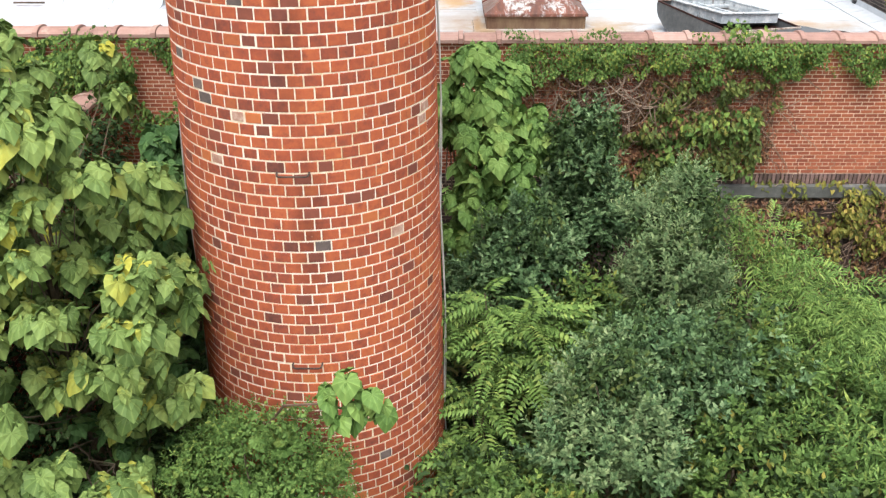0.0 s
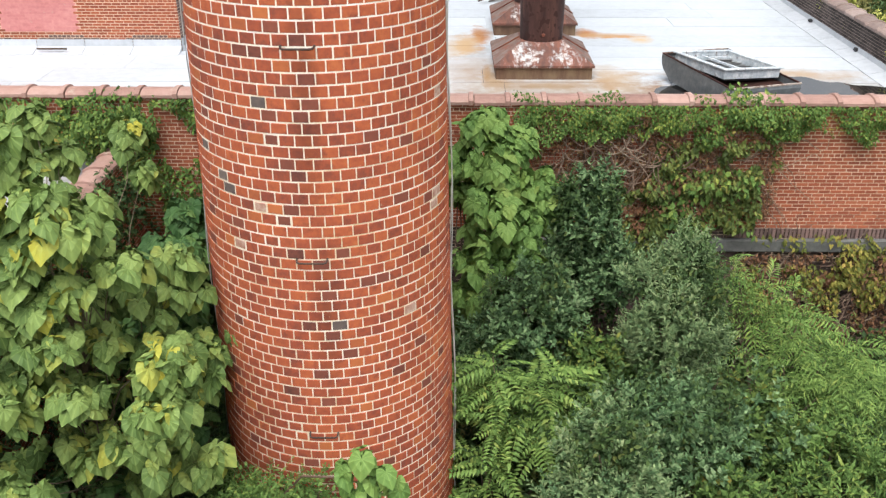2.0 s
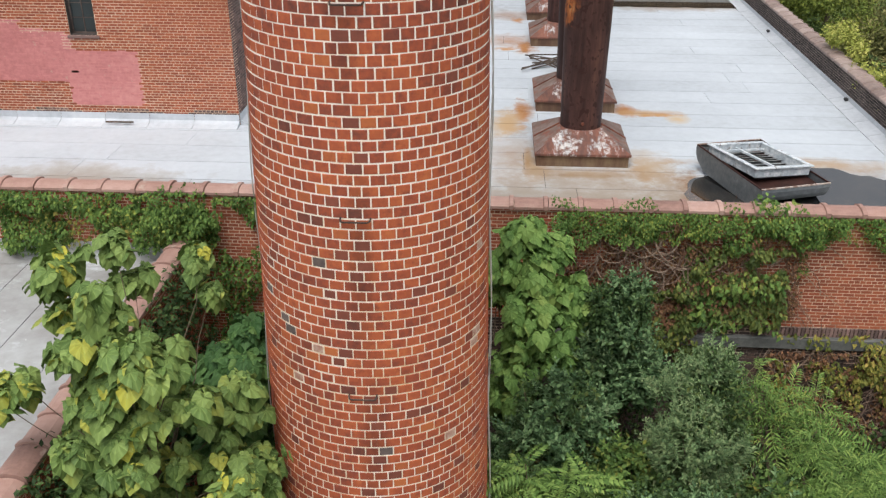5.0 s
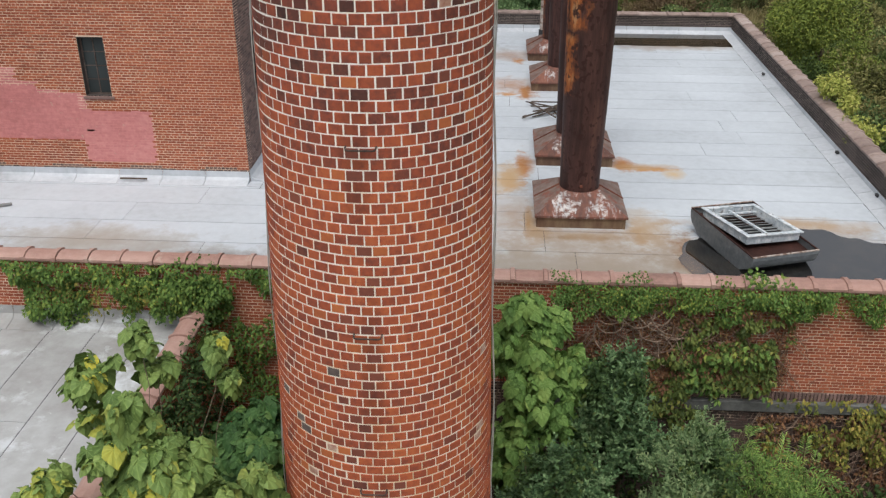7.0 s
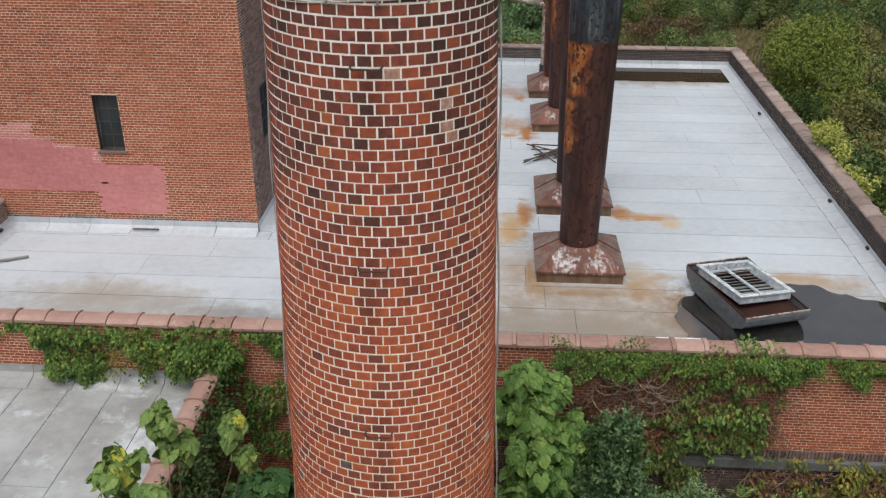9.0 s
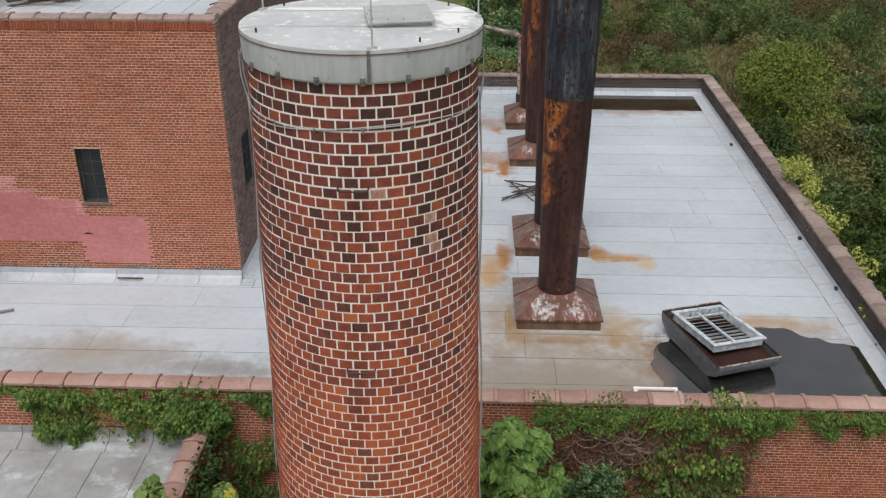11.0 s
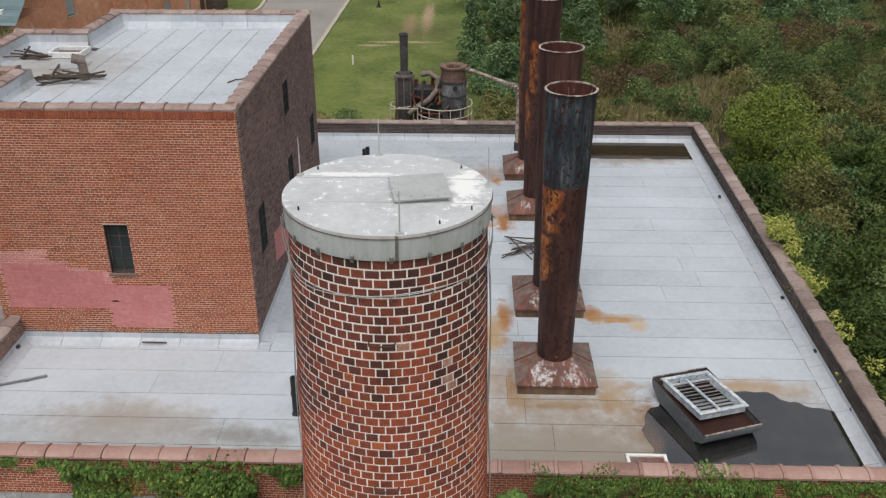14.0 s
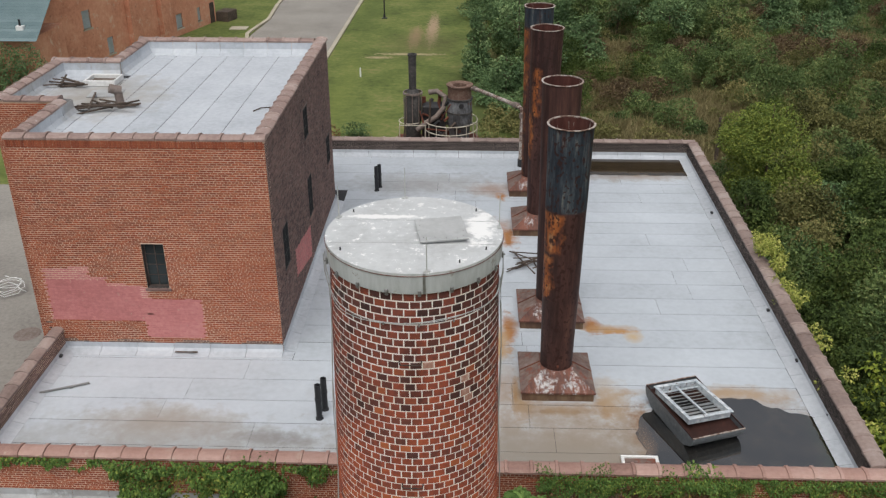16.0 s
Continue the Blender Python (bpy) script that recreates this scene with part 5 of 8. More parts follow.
for k in range(14):
    side, f = k // 4, (k % 4 + 0.5) / 4
    px, py = ((-0.34 + 0.68 * f, -0.28) if side == 0 else (-0.34 + 0.68 * f, 0.28) if side == 1 else (-0.34, -0.28 + 0.56 * f) if side == 2 else (0.34, -0.28 + 0.56 * f))
    a = Vector((0.42 + px, -0.06 + py * 1.2, CAPZ + 0.1))
    part("bolt", rod(bmesh.new(), a, a + Vector((0, 0, 0.012)), 0.006, seg=6), M_STEEL, skirt_cap)
for k in range(18):
    a = 2 * math.pi * k / 18 + 0.11
    m = pose(0, 0, 13.6, 0, 0, math.degrees(a)) @ pose(0, -1.363, 0)
    bm = bmesh.new()
    box(bm, -0.026, 0.026, -0.024, 0.0, -0.035, 0.06, m, bevel=0.006)
    rod(bm, m @ Vector((0, -0.02, 0.02)), m @ Vector((0, -0.05, 0.02)), 0.013, seg=6)
    part("lug", bm, M_STEEL, skirt_cap)
for k in range(3):
    a = 2 * math.pi * k / 3 + 0.16
    m = pose(0, 0, 13.6, 0, 0, math.degrees(a)) @ pose(0, -1.366, 0)
    part("strap", box(bmesh.new(), -0.02, 0.02, -0.012, 0.0, 0.0, 0.33, m), M_STEEL, skirt_cap)
for a in (-112, 11, 98, 190):
    x, y = 1.33 * math.sin(radians(a)), -1.33 * math.cos(radians(a))
    bm = bmesh.new()
    rod(bm, (x, y, CAPZ), (x, y, CAPZ + 0.56), 0.011, 0.006, 8)
    part("lightning_rod", bm, M_CABLE, skirt_cap, "thin pale lightning rod")
    bm = bmesh.new()
    box(bm, -0.05, 0.05, -0.03, 0.03, CAPZ, CAPZ + 0.03, pose(x, y, 0, 0, 0, a))
    part("rod_clamp", bm, M_CABLE, skirt_cap)
for a in (-58, 62, 130, -125, 35):
    x, y = 1.25 * math.sin(radians(a)), -1.25 * math.cos(radians(a))
    part("bolt", rod(bmesh.new(), (x, y, CAPZ), (x, y, CAPZ + 0.06), 0.012, seg=6), M_BITUMEN, skirt_cap)

# ring conductors and drops
for k, (za, amp) in enumerate(((13.1, 0.02), (13.06, 0.03))):
    bm = bmesh.new()
    n = 72
    pts = []
    for i in range(n + 1):
        a = 2 * math.pi * i / n
        z = za + amp * math.sin(3 * a + k) + (0.07 * k * max(0, math.cos(a - 1.2)))
        r = shaft_radius(z) + 0.018 + 0.008 * math.sin(7 * a + k)
        pts.append((r * math.sin(a), -r * math.cos(a), z))
    tube(bm, pts, 0.0062, 5)
    part("conductor_ring", bm, M_CABLE, chimney, "pale wire band round the shaft", smooth=True)
for k in range(16):
    a = 2 * math.pi * k / 16 + 0.1
    m = pose(0, 0, 13.06, 0, 0, math.degrees(a)) @ pose(0, -shaft_radius(13) - 0.005, 0)
    part("wire_clip", box(bmesh.new(), -0.01, 0.01, -0.03, 0.0, -0.012, 0.03, m, bevel=0.003), M_STEEL, chimney)
for deg, s in ((86, 1), (89, 2), (-88, 3), (-84, 4)):
    bm = bmesh.new()
    r = random.Random(s)
    pts = []
    z = 13.62
    while z > 0.4:
        a = radians(deg + 0.5 * math.sin(z * 1.3 + s) + r.gauss(0, 0.12))
        rad = shaft_radius(z) + 0.03 + 0.018 * math.sin(z * 2.1 + s) + (0.05 if z > 13.3 else 0)
        pts.append((rad * math.sin(a), -rad * math.cos(a), z))
        z -= 0.3
    tube(bm, pts, 0.0085, 5)
    part("conductor_cable", bm, M_CABLE, chimney, "pale lightning conductor cable down the shaft", smooth=True)

# climbing rungs let into the shaft
M_RUNG = surface("dark_wrought_iron", [(0.0, (0.03, 0.025, 0.024)), (0.6, (0.075, 0.055, 0.048)), (1.0, (0.15, 0.1, 0.08))], big=3, fine=14, rough=0.6, metal=0.3, bump=0.3)
for z in (12.435, 10.129, 7.823, 5.517, 3.212):
    r = shaft_radius(z)
    bm = bmesh.new()
    tube(bm, [(-0.165, -r + 0.03, z + 0.006), (-0.165, -r - 0.03, z + 0.004), (-0.155, -r - 0.07, z - 0.006), (-0.13, -r - 0.08, z - 0.01), (0.13, -r - 0.08, z - 0.01), (0.155, -r - 0.07, z - 0.006), (0.165, -r - 0.03, z + 0.004), (0.165, -r + 0.03, z + 0.006)], 0.011, 8)
    part("rung", bm, M_RUNG, chimney, "dark iron rung", smooth=True)


# ---- steel flue stacks on hooded curbs ----
def flue_stack(x, y, seed, steel, label):
    """A sheet-steel stack, wider at its top, on a pyramid hood over a square curb."""
    st = thing("flue_stack", (x, y, ROOF + 0.004), label, "smoke stack", "stacks on the roof")
    h = 1.04
    bm = bmesh.new()
    box(bm, -h + 0.03, h - 0.03, -h + 0.03, h - 0.03, 0, 0.3)
    part("curb", bm, M_CURB, st, "rust-streaked metal curb")
    bm = bmesh.new()
    box(bm, -h - 0.12, h + 0.12, -h - 0.14, h + 0.12, 0, 0.008)
    part("base_flashing", bm, M_ROOF, st, "grey felt apron")
    # hood: eaves lip and four slopes up to the collar
    bm = bmesh.new()
    e, t = h + 0.015, 0.47
    lo = [bm.verts.new((sx * e, sy * e, 0.265)) for sx, sy in ((-1, -1), (1, -1), (1, 1), (-1, 1))]
    mid = [bm.verts.new((sx * e, sy * e, 0.315)) for sx, sy in ((-1, -1), (1, -1), (1, 1), (-1, 1))]
    hi = [bm.verts.new((sx * t, sy * t, 0.66)) for sx, sy in ((-1, -1), (1, -1), (1, 1), (-1, 1))]
    for i in range(4):
        j = (i + 1) % 4
        bm.faces.new((lo[i], lo[j], mid[j], mid[i]))
        f = bm.faces.new((mid[i], mid[j], hi[j], hi[i]))
        f.material_index = 0 if i == 0 else 1
    bm.faces.new(hi)
    hood = part("hood", bm, [hood_steel("rusty_hood_%d" % seed, x, y, 1.0 if seed == 1 else 0.55), M_HOOD_SIDE], st, "rusty pyramid hood with peeling white paint")
    for sx in (-1, 1):
        bm = bmesh.new()
        rod(bm, (sx * e, 0.05, 0.325), (sx * t, 0.02, 0.67), 0.022, seg=6)
        part("seam", bm, M_RUST, hood)
    r0, r1, top = 0.46, 0.585, 12.53 - ROOF
    cuts = [0.5, 2.4, 4.1, 5.57, top]
    mats = [steel] * 4
    for k in range(4):
        za, zb = cuts[k], cuts[k + 1]
        ra, rb = (r0 + (r1 - r0) * (z - 0.5) / (top - 0.5) for z in (za, zb))
        bm = bmesh.new()
        prof = [(ra + 0.004 * (k % 2), za), (rb + 0.004 * (k % 2), zb), (rb - 0.012, zb), (ra - 0.012, za)]
        lathe(bm, prof, 48)
        # slight dents
        for v in bm.verts:
            d = noise.noise(Vector((v.co.x * 1.5 + seed * 7, v.co.y * 1.5, v.co.z * 0.7))) * 0.012
            v.co.x *= 1 + d
            v.co.y *= 1 + d
        part("stack_section", bm, mats[k], st, "riveted rusted steel section", smooth=True)
    bm = bmesh.new()
    lathe(bm, [(r1 - 0.014, top - 0.02), (r1 + 0.036, top - 0.01), (r1 + 0.04, top + 0.006), (r1 + 0.028, top + 0.014), (r1 - 0.016, top + 0.01)], 48, closed=True)
    for v in bm.verts:
        v.co.z += 0.012 * noise.noise(Vector((v.co.x * 2 + seed * 3, v.co.y * 2, 0)))
    part("rim", bm, M_RIM, st, "flanged rim with flaking pale paint", smooth=True)
    bm = bmesh.new()
    rod(bm, (0.0, -r0 - 0.045, 0.82), (0.0, -r0 + 0.01, 0.82), 0.035, seg=10)
    part("stub_pipe", bm, M_RUST, st)
    bm = bmesh.new()
    lathe(bm, [(r1 - 0.022, top - 0.015), (r0 - 0.035, 0.7)], 48)
    part("lining", bm, M_LINING, st, "rust-red inside with pale streaks", smooth=True)
    if seed == 1:
        bm = bmesh.new()
        rod(bm, (0.0, -0.575, 5.7), (0.0, -0.5, 5.7), 0.085, seg=3)
        part("vent_hole", bm, M_BITUMEN, st, "small dark three-cornered hole")
    return st


flue_stack(1.9, 19.5, 1, stack_steel("steel_blue_top_orange_bloom", 1.9, 19.5, 10.2, [(8.95, 10.22, -0.7, -0.06), (7.5, 8.95, -0.7, -0.27)], 0.57), "rusted steel stack with blue-grey top and orange rust")
flue_stack(2.02, 23.4, 2, stack_steel("steel_dark_red", 2.02, 23.4, 0, [], 0.68), "dark red rusted steel stack on pyramid hood")
flue_stack(2.08, 30.3, 3, stack_steel("steel_orange_side", 2.08, 30.3, 0, [(9.2, 11.2, -0.5, -0.16), (7.5, 9.4, -0.7, -0.34)], 0.58), "brown steel stack with orange rusted side")
flue_stack(2.05, 34.2, 4, stack_steel("steel_grey_top_orange_side", 2.05, 34.2, 11.7, [(9.0, 11.7, -0.7, -0.34), (5.2, 9.0, -0.7, -0.4)], 0.62), "grey-topped orange rusted steel stack")

# ---- the tipped roof ventilator ----
vent = thing("roof_ventilator", (5.5, 17.72, ROOF + 0.02), "tipped galvanised roof ventilator with louvred grille in puddle", "roof ventilator")
vent.rotation_euler = (radians(2.5), radians(1.5), math.atan2(0.54, 1.45))
HU, HV, HT = 0.79, 1.2, 0.48
M_TRAY = surface("dark_maroon_rust", [(0.0, (0.016, 0.009, 0.008)), (0.6, (0.045, 0.019, 0.015)), (1.0, (0.09, 0.036, 0.026))], big=2, fine=9, rough=0.6, bump=0.3)
prof = [(-HV, HT), (-HV - 0.02, HT - 0.08), (-HV + 0.01, HT - 0.2), (-HV + 0.09, HT - 0.31), (-HV + 0.22, HT - 0.38), (-HV + 0.38, 0.0), (HV - 0.38, 0.0), (HV - 0.22, HT - 0.38), (HV - 0.09, HT - 0.31), (HV - 0.01, HT - 0.2), (HV + 0.02, HT - 0.08), (HV, HT)]
bm = bmesh.new()
ra = [bm.verts.new((-HU, y, z)) for y, z in prof]
rb = [bm.verts.new((HU, y, z)) for y, z in prof]
for i in range(len(prof) - 1):
    bm.faces.new((ra[i], ra[i + 1], rb[i + 1], rb[i]))
bm.faces.new(ra[::-1])
bm.faces.new(rb)
bmesh.ops.recalc_face_normals(bm, faces=bm.faces)
trough = part("body", bm, M_GALV, vent, "scratched galvanised trough body with rounded ends")
sol = trough.modifiers.new("wall", "SOLIDIFY")
sol.thickness = 0.012
part("tray", box(bmesh.new(), -HU + 0.015, HU - 0.015, -HV + 0.03, HV - 0.03, HT - 0.17, HT - 0.15), M_TRAY, vent, "dark red rusted inner tray")
for a, b, c, d in ((-HU - 0.012, HU + 0.012, -HV - 0.012, -HV + 0.02), (-HU - 0.012, HU + 0.012, HV - 0.02, HV + 0.012), (-HU - 0.012, -HU + 0.02, -HV + 0.02, HV - 0.02), (HU - 0.02, HU + 0.012, -HV + 0.02, HV - 0.02)):
    part("rim", box(bmesh.new(), a, b, c, d, HT - 0.02, HT + 0.012, bevel=0.005), M_RIM if a < -0.7 and b > 0.7 else M_TRAY, vent)
grille = pose(0.04, 0.16, HT - 0.07, -4, 3, 2)
M_FRAME = surface('pale_blue_grey_paint', [(0.0, (0.26, 0.31, 0.35)), (0.45, (0.44, 0.49, 0.53)), (0.7, (0.62, 0.65, 0.67)), (1.0, (0.74, 0.75, 0.75))], big=2, fine=9, big_w=0.5, fine_w=0.9, rough=0.55, bump=0.25, cover=(7.0, 0.59, 0.05, (0.16, 0.13, 0.12)))
M_LOUVRE = surface("dull_grey_slat", [(0.0, (0.13, 0.14, 0.145)), (0.5, (0.25, 0.265, 0.27)), (1.0, (0.38, 0.38, 0.37))], big=3, fine=12, rand_w=0.5, rough=0.6, bump=0.2, cover=(6.0, 0.62, 0.06, (0.22, 0.15, 0.11)))
GU, GV = 0.67, 0.8
# Black plate added to stand in for the shade behind the blades.
part('void', box(bmesh.new(), -GU + 0.06, GU - 0.06, -GV + 0.06, GV - 0.06, -0.065, -0.055, grille), M_BITUMEN, vent)
for a, b, c, d in ((-GU, GU, -GV, -GV + 0.05), (-GU, GU, GV - 0.05, GV), (-GU, -GU + 0.05, -GV + 0.05, GV - 0.05), (GU - 0.05, GU, -GV + 0.05, GV - 0.05)):
    part("grille_frame", box(bmesh.new(), a, b, c, d, -0.02, 0.16, grille, bevel=0.006), M_FRAME, vent, "pale blue-grey painted deep grille frame")
for a, b, c, d in ((-GU - 0.05, GU + 0.05, -GV - 0.05, -GV + 0.06), (-GU - 0.05, GU + 0.05, GV - 0.06, GV + 0.05), (-GU - 0.05, -GU + 0.06, -GV + 0.06, GV - 0.06), (GU - 0.06, GU + 0.05, -GV + 0.06, GV - 0.06)):
    part("grille_flange", box(bmesh.new(), a, b, c, d, 0.162, 0.19, grille, bevel=0.006), M_FRAME, vent)
part("mullion", box(bmesh.new(), -0.03, 0.03, -GV + 0.05, GV - 0.05, 0.06, 0.1, grille), M_FRAME, vent)
part("crossbar", box(bmesh.new(), -GU + 0.05, GU - 0.05, GV - 0.2, GV - 0.17, 0.06, 0.1, grille), M_FRAME, vent)
for k in range(10):
    yy = -GV + 0.13 + k * 0.142
    part("louvre", box(bmesh.new(), -GU + 0.05, GU - 0.05, -0.06, 0.06, -0.005, 0.005, grille @ pose(random.gauss(0, 0.006), yy, 0.0, (-10 if k < 5 else -38) + random.gauss(0, 5))), M_LOUVRE, vent, "bent grey louvre blade")


# ---- rainwater ----
bm = bmesh.new()
edge = [(4.2, 15.0), (4.05, 15.7), (3.95, 16.5), (3.98, 17.3), (4.1, 17.8), (4.5, 18.2), (5.1, 18.5), (6.1, 18.75), (7.1, 18.77), (7.6, 18.6), (8.07, 18.24), (8.5, 18.15), (8.95, 18.0), (8.95, 17.4), (8.97, 16.4), (8.95, 15.0)]
pts = []
for (ax, ay), (bx, by) in zip(edge, edge[1:] + edge[:1]):
    for f in (0, 0.25, 0.5, 0.75):
        x, y = ax + (bx - ax) * f, ay + (by - ay) * f
        k = 0.0 if (y < 15.2 or x > 8.9) else 0.22
        pts.append((x + k * noise.noise(Vector((x * 2.2, y * 2.2, 0))), y + k * noise.noise(Vector((x * 2.2, y * 2.2, 5)))))
bm.faces.new([bm.verts.new((x, y, ROOF + 0.017)) for x, y in pts])
tagged(part("water", bm, M_WATER), "shallow dark rainwater puddle on the roof", "water", kind="structure")
bm = bmesh.new()
pts = [(2.6 + 6.6 * k / 24, 35.8 + 0.1 * noise.noise(Vector((k * 0.6, 3, 0))) + (0.12 if k in (9, 17) else 0)) for k in range(25)] + [(9.24, 36.8), (9.27, 37.82), (2.6, 37.82)]
bm.faces.new([bm.verts.new((x, y, ROOF + 0.017)) for x, y in pts])
tagged(part("water", bm, M_MUCK), "brown rainwater standing along the rear parapet", "water", kind="structure")

# ---- small things on the roof ----
fr = thing("roof_hatch_curb", (3.8, 15.7, ROOF), "small white-painted square roof curb", "roof curb")
for a, b, c, d in ((-0.48, 0.48, -0.4, -0.32), (-0.48, 0.48, 0.32, 0.4), (-0.48, -0.4, -0.32, 0.32), (0.4, 0.48, -0.32, 0.32)):
    part("curb_side", box(bmesh.new(), a, b, c, d, 0.01, 0.09, bevel=0.012), M_WHITE, fr)
part("lid", box(bmesh.new(), -0.4, 0.4, -0.32, 0.32, 0.01, 0.04), M_HOOD_SIDE, fr, "sunken grey lid")


def vent_pipes(x, y):
    """Two black soil pipes side by side on a lead slate."""
    v = thing("vent_pipe", (x, y, ROOF), "pair of black plastic vent pipes", "vent pipe", "vent pipes on the roof")
    for dx, dy, h in ((0, 0, 1.12), (0.09, 0.42, 1.05)):
        bm = bmesh.new()
        lathe(bm, [(0.115, 0.0), (0.1, 0.05), (0.085, 0.06), (0.085, h), (0.07, h), (0.07, h - 0.3), (0.0, h - 0.3)], 20, (dx, dy))
        part("pipe", bm, M_BLACKPIPE, v, smooth=True)
        part("collar", lathe(bmesh.new(), [(0.088, h * 0.55), (0.1, h * 0.55), (0.1, h * 0.62), (0.088, h * 0.62)], 20, (dx, dy)), M_BLACKPIPE, v, smooth=True)
    return v


vp = vent_pipes(-4.73, 17.5)
copy_thing(vp, pose(-4.71, 33.7, ROOF))
bm = bmesh.new()
rod(bm, (-12.95, 18.4, ROOF + 0.05), (-11.7, 18.92, ROOF + 0.06), 0.035, seg=8)
rod(bm, (-12.2, 18.69, ROOF + 0.055), (-12.1, 18.73, ROOF + 0.056), 0.046, seg=8)
tagged(part("metal_pipe", bm, M_STEEL), "loose grey metal pipe lying on the roof", "pipe")
bm = bmesh.new()
box(bm, -9.65, -8.95, 20.52, 20.56, ROOF + 0.1, ROOF + 0.14, bevel=0.006)
tagged(part("metal_strip", bm, M_WOOD), "short dark grey strip against the tower flashing", "metal strip")
for (x, y), s in (((-13.0, 20.2), 0.11), ((-12.95, 15.3), 0.14), ((9.22, 17.9), 0.1), ((9.22, 20.6), 0.12), ((9.22, 23.6), 0.1), ((9.22, 31.5), 0.12)):
    bm = bmesh.new()
    box(bm, -0.05, 0.05, -s * 0.6, s * 0.6, -0.05, 0.03, pose(x + (0.06 if x > 0 else -0.06), y, ROOF + 0.14, 0, 0, 0), bevel=0.02)
    tagged(part("scupper", bm, M_BITUMEN), "dark metal drain scupper at the parapet foot", "scupper", "drain scuppers")


def debris(x, y, z, count, spread, label, seed, long=1.0, stub=True, half=0.045):
    """Loose lengths of dark timber thrown together."""
    d = thing("timber_pile", (x, y, z), label, "timber pile")
    r = random.Random(seed)
    for k in range(count):
        ln = r.uniform(0.5, 1.15) * long
        bm = bmesh.new()
        box(bm, -ln, ln, -half, half, -half * 0.7, half * 0.7, pose(r.uniform(-spread, spread), r.uniform(-spread, spread) * 0.6, 0.045 + 0.016 * k, r.uniform(-8, 8), r.uniform(-7, 7), r.gauss(0, 38)), bevel=0.005)
        part("plank", bm, M_WOOD, d)
    if stub:
        bm = bmesh.new()
        rod(bm, (0.75, 0.1, 0.0), (0.72, 0.1, 0.5), 0.13, 0.13, 14)
        rod(bm, (0.8, 0.14, 0.54), (0.5, -0.02, 0.66), 0.15, 0.15, 14)
        part("stub_flue", bm, M_HOOD_GREY, d, "rusty bent flue stub")
    return d


debris(-12.7, 25.1, TROOF + 0.02, 11, 0.7, "heap of dark weathered timbers round a flue stub", 5, 1.0, True, 0.03)
debris(-14.75, 27.6, TROOF + 0.02, 10, 0.4, "dark weathered boards against the parapet", 8, 0.75, False, 0.028)
debris(2.0, 26.9, ROOF + 0.02, 12, 0.75, "loose dark rods lying between the stacks", 9, 1.15, False, 0.022)
M_COLLAR0 = surface("dark_opening_panel", [(0.0, (0.06, 0.05, 0.045)), (0.5, (0.14, 0.11, 0.09)), (1.0, (0.24, 0.2, 0.17))], big=2, fine=9, rough=0.7, bump=0.3)
sky = thing("skylight_curb", (-13.55, 28.0, TROOF + 0.01), "square white skylight curb with dark inside", "skylight")
for a, b, c, d in ((-0.55, 0.55, -0.45, -0.38), (-0.55, 0.55, 0.38, 0.45), (-0.55, -0.48, -0.38, 0.38), (0.48, 0.55, -0.38, 0.38)):
    part("curb_side", box(bmesh.new(), a, b, c, d, 0, 0.2, bevel=0.015), M_WHITE, sky)
# Panel added in dark brown for the shade inside the skylight opening.
part("panel", box(bmesh.new(), -0.48, 0.48, -0.38, 0.38, 0.03, 0.06), M_COLLAR0, sky, "dark brown panel standing in for the shaded opening")
bm = bmesh.new()
box(bm, -0.55, 0.55, -0.42, 0.42, 0.0, 0.02, pose(-13.0, 26.7, TROOF + 0.012, 0, 0, 6), bevel=0.005)
tagged(part("metal_sheet", bm, M_ANNEX), "worn grey sheet lying on the tower roof", "metal sheet")
bm = bmesh.new()
tube(bm, [(-7.6, 24.9, TROOF + 0.02), (-7.4, 25.15, TROOF + 0.05), (-7.1, 25.3, TROOF + 0.03)], 0.02, 5)
tagged(part("stick", bm, M_WOOD), "short dark stick on the tower roof", "stick")

# ---- the furnace behind the rear wall ----
M_IRON = surface("sooty_cast_iron", [(0.0, (0.02, 0.02, 0.021)), (0.5, (0.065, 0.062, 0.06)), (0.8, (0.13, 0.12, 0.11)), (1.0, (0.2, 0.1, 0.06))], big=1.5, fine=7, rough=0.75, bump=0.4)
M_RAIL = surface("dirty_cream_paint", [(0.0, (0.3, 0.26, 0.2)), (0.5, (0.5, 0.46, 0.38)), (1.0, (0.62, 0.58, 0.5))], big=2, fine=9, rough=0.7, bump=0.2)
M_DRUM = surface("pale_scaled_steel", [(0.0, (0.03, 0.028, 0.028)), (0.4, (0.1, 0.1, 0.105)), (0.7, (0.22, 0.23, 0.24)), (1.0, (0.42, 0.42, 0.42))], big=1.6, fine=7, stretch=(1, 1, 0.5), rough=0.8, bump=0.4, cover=(2.5, 0.6, 0.05, (0.16, 0.06, 0.035)))
M_COLLAR = surface("brown_scaled_rust", [(0.0, (0.07, 0.045, 0.035)), (0.5, (0.17, 0.105, 0.08)), (1.0, (0.29, 0.22, 0.18))], big=2.0, fine=9, rough=0.9, bump=0.4, cover=(3.0, 0.62, 0.05, (0.5, 0.48, 0.45)))
fz = thing("furnace", (-1.24, 43.0, 0), "rusty old furnace with round drum, railing and pipe", "furnace")
bm = bmesh.new()
lathe(bm, [(0.5, 3.8), (0.58, 4.5), (0.64, 4.6), (0.66, 5.3), (0.64, 6.0), (0.62, 6.05)], 32)
drum = part("drum", bm, M_DRUM, fz, "grey rusted steel drum with open top", smooth=True)
bm = bmesh.new()
